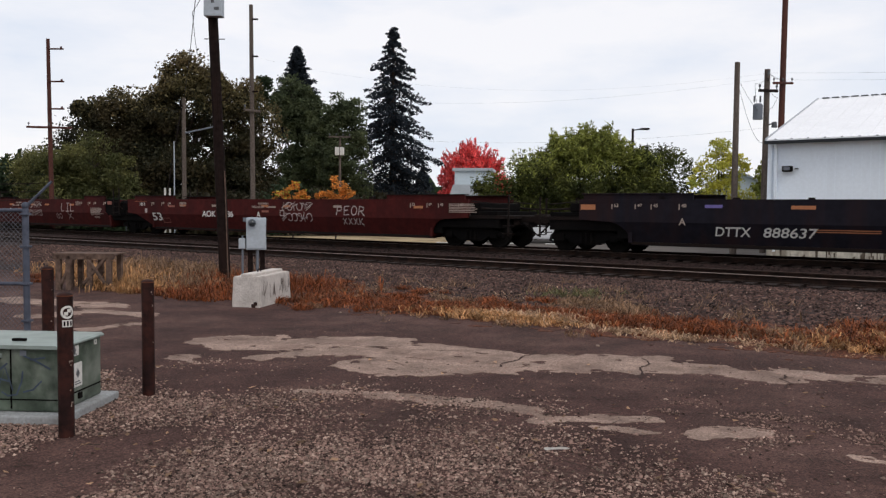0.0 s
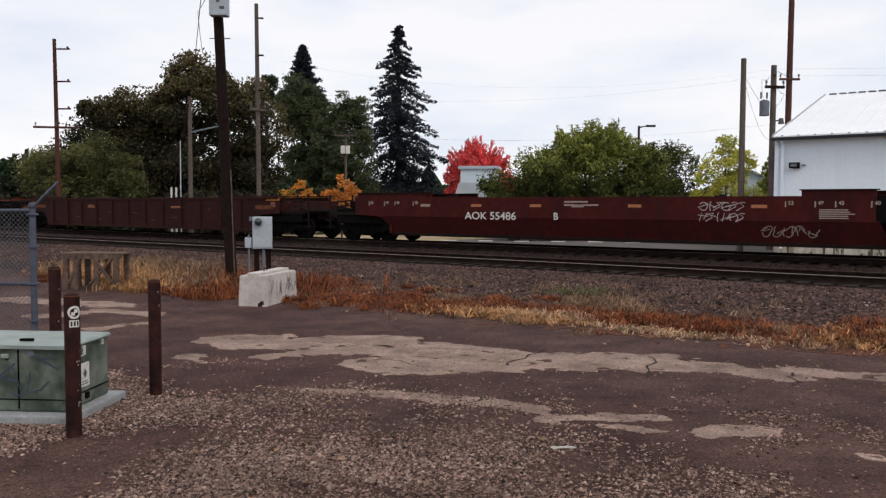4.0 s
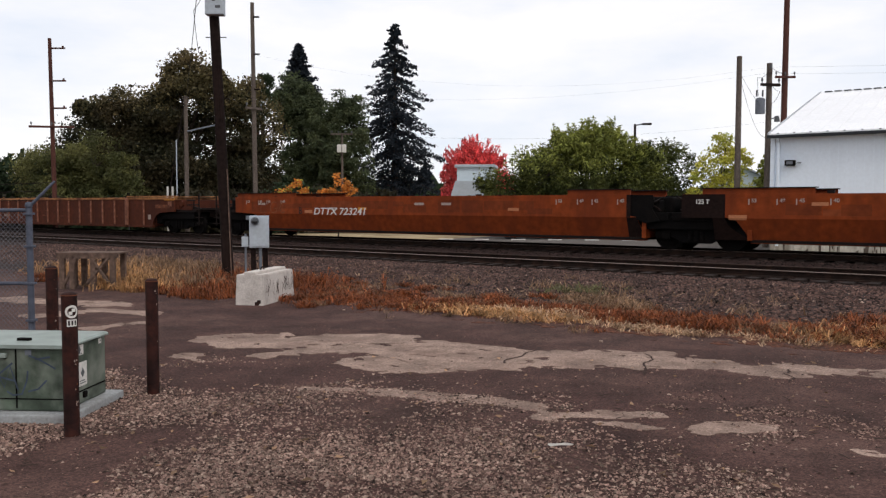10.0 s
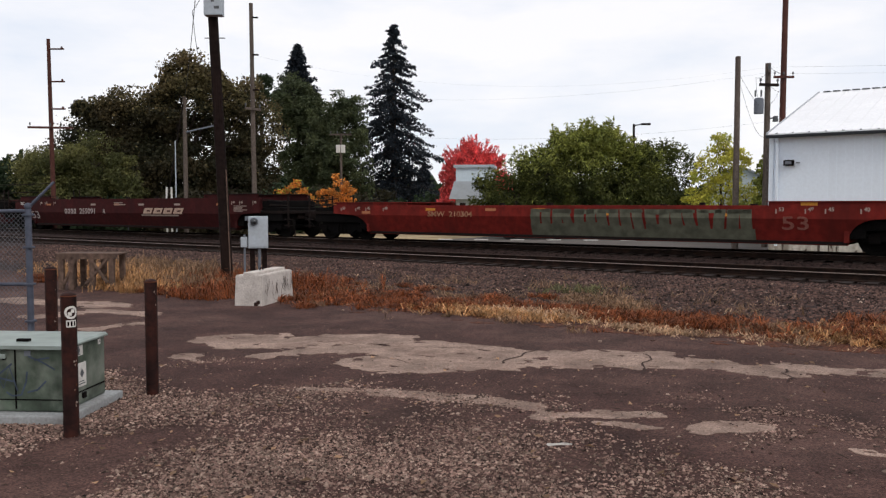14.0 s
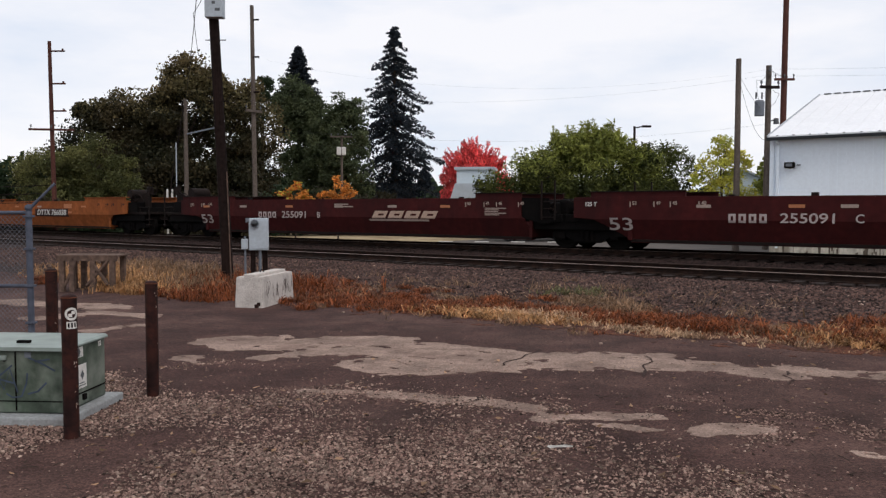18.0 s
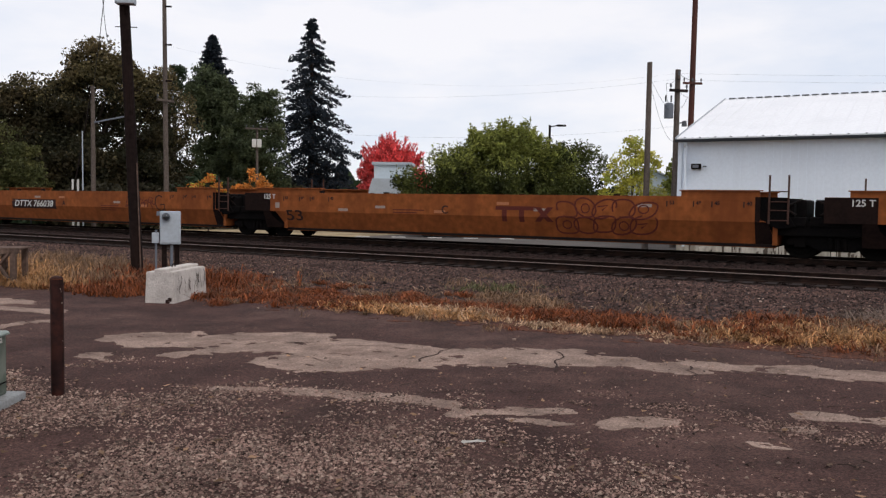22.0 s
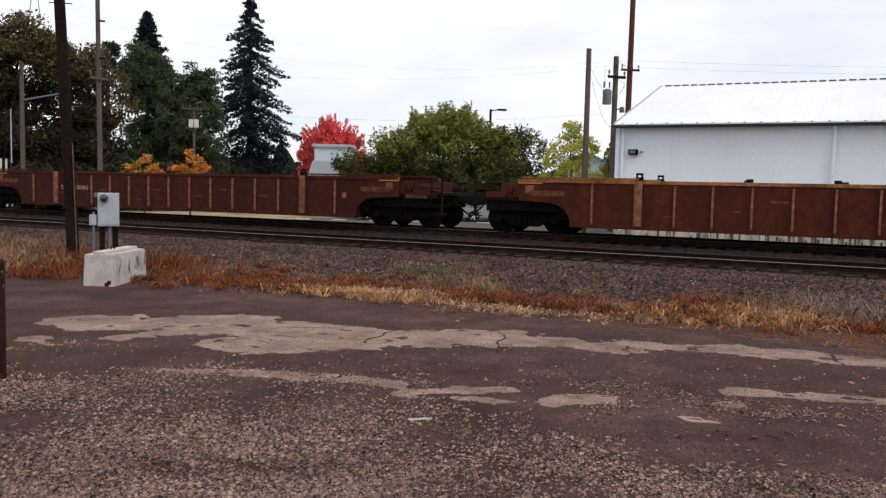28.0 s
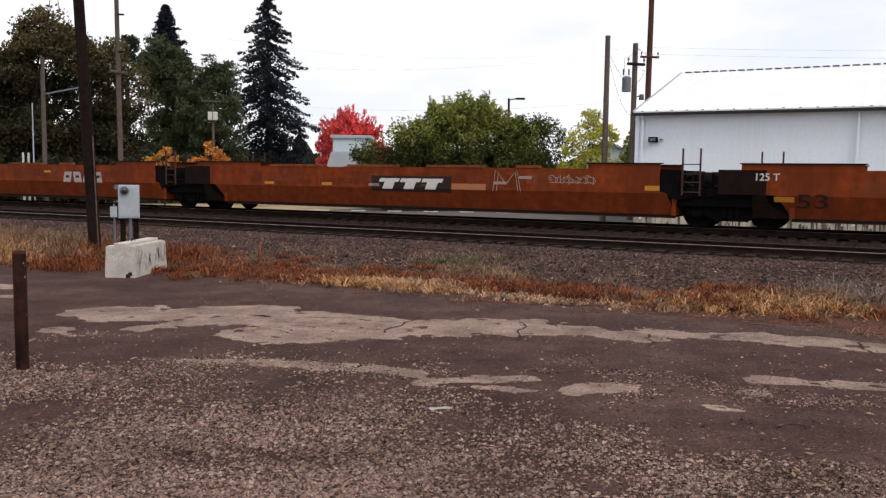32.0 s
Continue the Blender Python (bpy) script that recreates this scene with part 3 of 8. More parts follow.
SOIL = ((-2.55, 4.8, -0.3, 0.45, 0.42), (-1.05, 4.76, 0.75, 0.05, 0.17), (0.75, 4.75, 0.7, 0.1, 0.12))
build_gravel_bed()
build_soil()
stones("gravel", 220000, near_gravel, 0.005, 0.019, M_PEBBLE, "loose brown gravel over the ground", "gravel", 1)
stones("gravel", 56000, near_gravel, 0.005, 0.021, M_PEBBLE2, "scattered buff stone chips among the gravel", "gravel", 7)
stones("gravel", 7000, drift_gravel, 0.006, 0.018, M_PEBBLE, "drift of grey-brown chips on the asphalt", "gravel", 17)
stones("gravel", 7000, yard_gravel, 0.005, 0.014, M_PEBBLE, "brown stone chips strewn over the asphalt", "gravel", 8)
stones("ballast", 85000, ballast_place, 0.02, 0.055, M_BALLAST, "dark grey railway ballast beside the track", "ballast", 2)
stones("ballast", 26000, ballast_mid, 0.025, 0.06, M_BALLASTD, "dark grey railway ballast between the rails", "ballast", 3)


stones("ballast", 5200, ballast_place, 0.014, 0.034, M_PEBBLE2, "pale stone chips among the dark ballast", "ballast", 9)


# ---- tracks ----
def build_track(n0, z0, label):
    tr = thing("railway_track", plan(0, n0, z0), label, "railway track", kind="structure")
    prof = [(-0.07, -0.165), (0.07, -0.165), (0.07, -0.15), (0.012, -0.13), (0.012, -0.045), (0.036, -0.037), (0.036, -0.011), (-0.036, -0.011), (-0.036, -0.037), (-0.012, -0.045), (-0.012, -0.13), (-0.07, -0.15)]
    for side in (-1, 1):
        vs = [(x, side * 0.7535 + a, b) for x in (-160, 90) for a, b in prof]
        k = len(prof)
        fs = [(i, (i + 1) % k, (i + 1) % k + k, i + k) for i in range(k)]
        rail = part("rail", raw("rail", vs, fs, M_RAIL), M_RAIL, tr, "rusty steel rail")
        hp = [(-0.030, -0.010), (0.030, -0.010), (0.030, -0.008), (0.018, 0.0), (-0.018, 0.0), (-0.030, -0.008)]
        hv = [(x, side * 0.7535 + a, b) for x in (-160, 90) for a, b in hp]
        # sky sheen is painted on the near head only; the far one stays dull
        bm = raw("rail_head", hv, [(i, (i + 1) % 6, (i + 1) % 6 + 6, i + 6) for i in range(6)], M_RAILTOP if side < 0 else M_RAILDULL)
        part("rail_head", bm, None, rail, "worn running surface coloured bright for sky sheen" if side < 0 else "dull brown running surface")
    bm = bmesh.new()
    box(bm, -0.115, 0.115, -1.3, 1.3, -0.34, -0.155, 0.012)
    tie = mesh_of("tie", bm, M_TIE)
    rng = random.Random(4)
    vs, fs = [], []
    for x in [-160 + 0.5 * i for i in range(224)] + [12.5 + 0.5 * i for i in range(155)]:
        k = len(vs)
        vs += [(x + a, b, c) for c in (-0.34, -0.155) for a, b in ((-0.115, -1.3), (0.115, -1.3), (0.115, 1.3), (-0.115, 1.3))]
        fs += [(k + 4, k + 5, k + 6, k + 7)] + [(k + i, k + (i + 1) % 4, k + 4 + (i + 1) % 4, k + 4 + i) for i in range(4)]
    tagged(part("far_ties", raw("far_ties", vs, fs, M_TIE), M_TIE, tr, "dark wooden ties further along the track"), kind="stuff")
    for i in range(120):
        part("tie", tie, M_TIE, tr, at=pose(-48 + i * 0.5 + rng.uniform(-0.03, 0.03), rng.uniform(-0.04, 0.04), rng.uniform(-0.01, 0.005), 0, 0, rng.uniform(-1.2, 1.2)))


build_track(NEAR_N, NEAR_Z, "empty railway track of rusty rails on dark wooden ties")
build_track(TRAIN_N, TRAIN_Z, "railway track that carries the freight train")


# ---- far road ----
def build_far_road():
    bm = bmesh.new()
    box(bm, -27, -9.7, 30.5, 62.0, -0.6, -0.26)
    ob = new("road", mesh_of("road", bm, M_FROAD))
    ob.matrix_basis = pose(0, 0, 0, 0, 0, TURN)
    tagged(ob, "grey asphalt street behind the railway", "road", kind="structure")
    # lane edge marks, built as raised bars so that they show from afar
    bm = bmesh.new()
    box(bm, -0.38, 0.38, -0.06, 0.06, 0, 0.045, 0.010)
    stop = mesh_of("lane_mark_bar", bm, M_WHITE)
    for i in range(-5, 5):
        k = radians(28)
        ob = new("lane_mark_bar", stop)
        ob.matrix_basis = pose(0, 0, 0, 0, 0, TURN) @ pose(-18.0 + i * 1.95 * math.cos(k), 41.5 + i * 1.95 * math.sin(k), -0.26, 0, 0, 28)
        tagged(ob, "low raised white bar in place of a lane edge mark", "parking stop", "row of parking stops")


build_far_road()
# ---- the train ----
SPEED = 13.39
LEAN = 0.25
RIBBED = set()
TEXTS = {}


def text_mesh(s, height, material, shear=0.0):
    key = (s, height, material.name, shear)
    if key not in TEXTS:
        cu = bpy.data.curves.new("lettering", "FONT")
        cu.body, cu.size, cu.extrude, cu.align_x, cu.align_y, cu.shear, cu.offset = s, height / 0.70, 0.003, "CENTER", "CENTER", shear, 0.004
        ob = bpy.data.objects.new("lettering", cu)
        me = bpy.data.meshes.new_from_object(ob)
        bpy.data.objects.remove(ob)
        me.materials.append(material)
        TEXTS[key] = me
    return TEXTS[key]


def glyphs(me):
    """The single letters of a text mesh, each a mesh of its own."""
    if me.name in GLYPHS:
        return GLYPHS[me.name]
    root = list(range(len(me.vertices)))

    def find(i):
        while root[i] != i:
            root[i] = root[root[i]]
            i = root[i]
        return i
    for e in me.edges:
        root[find(e.vertices[0])] = find(e.vertices[1])
    sets = {}
    for f in me.polygons:
        sets.setdefault(find(f.vertices[0]), []).append(f)
    out = []
    for fs in sets.values():
        ids, fc = {}, []
        for f in fs:
            fc.append([ids.setdefault(v, len(ids)) for v in f.vertices])
        out.append(raw("letter", [tuple(me.vertices[v].co) for v in ids], fc, me.materials[0]))
    GLYPHS[me.name] = out
    return out


GLYPHS = {}


def lettering(car, s, x, z, height, material=None, shear=0.0, width=0.0, y=-1.506):
    m = material or M_WHITE
    me = text_mesh(s, height, m, shear)
    xs = [v.co.x for v in me.vertices]
    k = width / (max(xs) - min(xs)) if width else 1.0
    low = 0.0 if car.name in RIBBED else max(0.0, 0.9 - z)
    tilt = math.degrees(math.atan(LEAN / 0.655)) if low else 0.0
    for i, g in enumerate(glyphs(me)):
        part("letter", g, m, car, at=pose(x, y + LEAN * low / 0.655 - (0.012 if low else 0.0), z, 90 + tilt) @ Matrix.Diagonal((k, 1, 1, 1)))


def settle(bm, car):
    """Lay paint below the fold onto the leaning lower side."""
    if car.name not in RIBBED:
        bmesh.ops.bisect_plane(bm, geom=bm.verts[:] + bm.edges[:] + bm.faces[:], plane_co=(0, 0, 0.9), plane_no=(0, 0, 1))
        for v in bm.verts:
            v.co.y += LEAN * max(0.0, 0.9 - v.co.z) / 0.655


def plate(car, name, x, z, w, h, material, label="", y=-1.5025, skew=0.0):
    bm = bmesh.new()
    prism(bm, [(x - w / 2 - skew, z - h / 2), (x + w / 2 - skew, z - h / 2), (x + w / 2 + skew, z + h / 2), (x - w / 2 + skew, z + h / 2)], y, y + 0.004)
    settle(bm, car)
    part(name, bm, material, car, label)


def ribbon(bm, pts, width, y):
    """A painted line through points of the side, as a flat strip."""
    p = [Vector((a, y, b)) for a, b in pts]
    rows = []
    for i, c in enumerate(p):
        d = (p[min(i + 1, len(p) - 1)] - p[max(i - 1, 0)])
        d = d.normalized() if d.length > 1e-6 else Vector((1, 0, 0))
        o = Vector((-d.z, 0, d.x)) * width / 2
        rows.append((bm.verts.new(c + o), bm.verts.new(c - o)))
    for (a, b), (c, d) in zip(rows, rows[1:]):
        bm.faces.new((a, b, d, c))


def scrawl(car, x, z, w, h, material, seed, count=5, width=0.035, label="sprayed scrawl"):
    rng = random.Random(seed)
    bm = bmesh.new()
    for k in range(count):
        cx, ww = x - w / 2 + w * (k + 0.5) / count, w / count
        a0, turns, lean = rng.uniform(0, 6.28), rng.uniform(0.6, 1.35), rng.uniform(-0.2, 0.3)
        pts = []
        for i in range(17):
            a = a0 + i / 16 * turns * 6.28
            rr = 1 + 0.35 * math.sin(2.3 * a + seed)
            zz = math.sin(a) * 0.42 * h * rr
            pts.append((cx + math.cos(a) * 0.50 * ww * rr + lean * zz, z + zz))
        ribbon(bm, pts, width, -1.5035 - 0.0003 * k)
        pts = [(cx + rng.uniform(-0.5, 0.5) * ww, z + rng.uniform(-0.55, 0.55) * h) for _ in range(3)]
        ribbon(bm, pts, width, -1.5052 - 0.0003 * k)
    settle(bm, car)
    tagged(part("graffiti", bm, material, car, label), kind="stuff")


def stroke_letter(c):
    """Strokes of a sprayed capital in a unit box."""
    ring = [(0.42 + 0.42 * math.cos(a), 0.5 + 0.5 * math.sin(a)) for a in np.linspace(0.3, 6.5, 15)]
    bow = [(0.45 + 0.42 * math.cos(a), 0.5 + 0.5 * math.sin(a)) for a in np.linspace(0.9, 5.4, 12)]
    return {"L": [[(0, 1), (0.05, 0), (0.8, 0.05)]], "E": [[(0.8, 1), (0, 0.95), (0.05, 0), (0.85, 0.05)], [(0.05, 0.5), (0.6, 0.55)]],
            "P": [[(0, 0), (0.1, 1)], [(0, 0.95), (0.75, 0.85), (0.7, 0.5), (0.1, 0.45)]], "O": [ring], "C": [bow], "G": [bow, [(0.45, 0.4), (0.85, 0.42), (0.8, 0.0)]],
            "R": [[(0, 0), (0.05, 1), (0.75, 0.85), (0.65, 0.5), (0.1, 0.45)], [(0.3, 0.45), (0.95, -0.1)]], "X": [[(0, 0), (0.75, 1)], [(0, 1), (0.8, 0)]],
            "K": [[(0, 0), (0.05, 1)], [(0.75, 1), (0.1, 0.5), (0.85, -0.1)]], "I": [[(0.1, 1), (0.8, 1)], [(0.45, 1), (0.45, 0)], [(0.0, 0), (0.9, 0)]],
            "M": [[(0, 0), (0.08, 1), (0.45, 0.35), (0.85, 1), (1, 0)]], "B": [[(0, 0), (0, 1), (0.7, 0.8), (0.1, 0.52), (0.8, 0.3), (0, 0)]], "A": [[(0, 0), (0.4, 1), (0.8, 0)], [(0.15, 0.4), (0.7, 0.4)]]}[c]


def tag(car, word, x, z, w, h, material, width=0.035, lean=0.1, label="sprayed capital letters"):
    """A word sprayed in single strokes, centred on x, with its foot at z."""
    bm = bmesh.new()
    pitch = w / len(word)
    for k, c in enumerate(word):
        for q, line in enumerate(stroke_letter(c)):
            ribbon(bm, [(x - w / 2 + pitch * (k + 0.85 * a) + lean * b * h, z + b * h) for a, b in line], width, -1.5045 - 0.0004 * q)
    settle(bm, car)
    tagged(part("graffiti", bm, material, car, label), kind="stuff")


def tangle(car, x, z, w, h, material, seed, width=0.03, label="tangled sprayed scrawl in two rows"):
    """Two dense rows of hooked, crossing strokes that nobody can read."""
    rng = random.Random(seed)
    bm = bmesh.new()
    for row in range(2):
        zm, hh = z + (0.26 - 0.52 * row) * h, 0.40 * h
        k = 6
        for i in range(k):
            xa, ww = x - w / 2 + w * i / k, w / k
            kind = rng.choice("hook zig bar loop".split())
            if kind == "loop":
                a0 = rng.uniform(0, 6)
                pts = [(xa + ww * (0.5 + 0.55 * math.cos(a0 + a)), zm + hh * 0.48 * math.sin(a0 + a)) for a in np.linspace(0, 5.2, 10)]
            elif kind == "zig":
                pts = [(xa, zm - hh / 2), (xa + 0.3 * ww, zm + hh / 2), (xa + 0.6 * ww, zm - 0.3 * hh), (xa + ww, zm + 0.5 * hh)]
            elif kind == "hook":
                pts = [(xa + 0.9 * ww, zm + 0.45 * hh), (xa + 0.2 * ww, zm + 0.5 * hh), (xa + 0.75 * ww, zm), (xa - 0.2 * ww, zm - 0.5 * hh)]
            else:
                pts = [(xa + 0.5 * ww, zm + 0.6 * hh), (xa + 0.35 * ww, zm), (xa + 0.45 * ww, zm - 0.55 * hh)]
            ribbon(bm, pts, width, -1.5045 - 0.0004 * i)
            if rng.random() < 0.8:
                ribbon(bm, [(xa - 0.2 * ww, zm + rng.uniform(-0.3, 0.5) * hh), (xa + 1.2 * ww, zm + rng.uniform(-0.2, 0.55) * hh)], width * 0.85, -1.5075 - 0.0004 * i)
    settle(bm, car)
    tagged(part("graffiti", bm, material, car, label), kind="stuff")


def bubbles(car, x, z, w, h, material, seed, width=0.05):
    """Outlines of fat rounded forms in two rows."""
    rng = random.Random(seed)
    bm = bmesh.new()
    k = 5
    for row in range(2):
        zm = z + (0.25 - 0.5 * row) * h
        for i in range(k):
            cx, ww, hh = x - w / 2 + w * (i + 0.5) / k, w / k * rng.uniform(1.05, 1.35), h * rng.uniform(0.46, 0.58)
            p, a0, tip = rng.uniform(2.0, 3.6), rng.uniform(0, 6), rng.uniform(-0.16, 0.16)
            zc = zm + rng.uniform(-0.05, 0.05) * h
            pts = []
            for a in np.linspace(0, rng.choice((5.4, 6.3, 6.3)), 18):
                c, d = math.cos(a0 + a), math.sin(a0 + a)
                pts.append((cx + ww / 2 * math.copysign(abs(c) ** (2 / p), c) + tip * d, zc + hh / 2 * math.copysign(abs(d) ** (2 / p), d)))
            ribbon(bm, pts, width, -1.5045 - 0.0004 * i)
            if (i + row) % 3 == 1:
                pts = [(cx + 0.2 * ww * math.cos(a), zm + 0.24 * hh * math.sin(a)) for a in np.linspace(0, 6.3, 12)]
                ribbon(bm, pts, width * 0.8, -1.5065)
            elif rng.random() < 0.6:
                ribbon(bm, [(cx - 0.3 * ww, zm + 0.1 * hh), (cx + 0.15 * ww, zm + 0.16 * hh), (cx - 0.1 * ww, zm - 0.1 * hh)], width * 0.8, -1.5068)
    settle(bm, car)
    tagged(part("graffiti", bm, material, car, "dark red outlined bubble scrawl"), kind="stuff")


def loops(car, x, z, w, h, material, seed, count=9, width=0.035):
    """Loose broken curves, rubbed thin."""
    rng = random.Random(seed)
    bm = bmesh.new()
    for i in range(count):
        cx, cz = x - w / 2 + w * (i + rng.random()) / count, z + rng.uniform(-0.3, 0.36) * h
        r, a0, sq, tw = rng.uniform(0.07, 0.19), rng.uniform(0.0, 6.28), rng.uniform(0.3, 0.9), rng.uniform(-0.8, 0.8)
        arc = [(1.3 * r * math.cos(a0 + a), r * sq * math.sin(a0 + a)) for a in np.linspace(0, rng.uniform(1.3, 4.2), 9)]
        pts = [(cx + a * math.cos(tw) - b * math.sin(tw), cz + a * math.sin(tw) + b * math.cos(tw)) for a, b in arc]
        ribbon(bm, pts, width * rng.uniform(0.6, 1.1), -1.5045 - 0.0003 * i)
    settle(bm, car)
    tagged(part("graffiti", bm, material, car, "rubbed pale sprayed curves"), kind="stuff")


def load_stencil(car, x, word):
    """Two short rows of stencilled small lettering under the top rail."""
    lettering(car, word, x, 1.40, 0.075, M_DULLW)
    lettering(car, "WELL LD LMT", x - 0.32, 1.26, 0.085, M_DULLW)
    plate(car, "stencil_bar", x + 0.45, 1.26, 0.55, 0.06, M_DULLW)
    plate(car, "reflector", x + 0.1, 1.08, 0.42, 0.085, M_FADERED)


def bars(car, x, z, w, rows, material=None, seed=0, pitch=0.055, h=0.028):
    """Small lettering too fine to read."""
    rng = random.Random(seed)
    bm = bmesh.new()
    for i in range(rows):
        ww = w * rng.uniform(0.6, 1.0)
        prism(bm, [(x - w / 2, z - i * pitch), (x - w / 2 + ww, z - i * pitch), (x - w / 2 + ww, z - i * pitch + h), (x - w / 2, z - i * pitch + h)], -1.5025, -1.498)
    settle(bm, car)
    tagged(part("stencil", bm, material or M_DULLW, car), kind="stuff")


def make_wheel(y):
    bm = bmesh.new()
    rod(bm, (0, y - 0.065, 0), (0, y + 0.065, 0), 0.457, seg=32)
    s = -1 if y < 0 else 1
    rod(bm, (0, y + s * 0.05, 0), (0, y + s * 0.085, 0), 0.36, 0.33, 28)
    rod(bm, (0, y + s * 0.06, 0), (0, y + s * 0.17, 0), 0.12, 0.10, 16)
    rod(bm, (0, y - s * 0.065, 0), (0, y - s * 0.09, 0), 0.485, 0.475, 32)
    for k in range(6):
        a = k * math.pi / 3
        rod(bm, (math.cos(a) * 0.2, y + s * 0.06, math.sin(a) * 0.2), (math.cos(a) * 0.2, y + s * 0.10, math.sin(a) * 0.2), 0.03, seg=6)
    return mesh_of("wheel", bm, M_WHEEL)


WHEELS = [make_wheel(-0.76), make_wheel(0.76)]
bm0 = bmesh.new()
rod(bm0, (0, -1.0, 0), (0, 1.0, 0), 0.085, seg=12)
AXLE = mesh_of("axle", bm0, M_WHEEL)


def make_frame():
    bm = bmesh.new()
    for y in (-1.06, 1.06):
        out = [(-1.25, 0.36), (-1.25, 0.52), (-0.95, 0.60), (-0.5, 0.72), (0.5, 0.72), (0.95, 0.60), (1.25, 0.52), (1.25, 0.36), (0.75, 0.40), (0.42, 0.22), (-0.42, 0.22), (-0.75, 0.40)]
        prism(bm, out, y - 0.07, y + 0.07)
        for x in (-0.92, 0.92):
            box(bm, x - 0.14, x + 0.14, y - 0.11, y + 0.11, 0.32, 0.54, 0.02)
        for x in (-0.18, 0, 0.18):
            rod(bm, (x, y - 0.09, 0.28), (x, y - 0.09, 0.58), 0.06, seg=8)
    box(bm, -0.22, 0.22, -1.1, 1.1, 0.46, 0.74, 0.03)
    return mesh_of("truck_frame", bm, M_BLACK)


FRAME = make_frame()
ALL_WHEELS, CARS = [], []


def truck(car, x):
    part("truck_frame", FRAME, M_BLACK, car, "black cast side frames", at=pose(x, 0, 0))
    for dx in (-0.92, 0.92):
        ax = part("axle", AXLE, M_WHEEL, car, at=pose(x + dx, 0, 0.457))
        for w in WHEELS:
            ALL_WHEELS.append(part("wheel", w, M_WHEEL, ax, "dark steel wheel"))


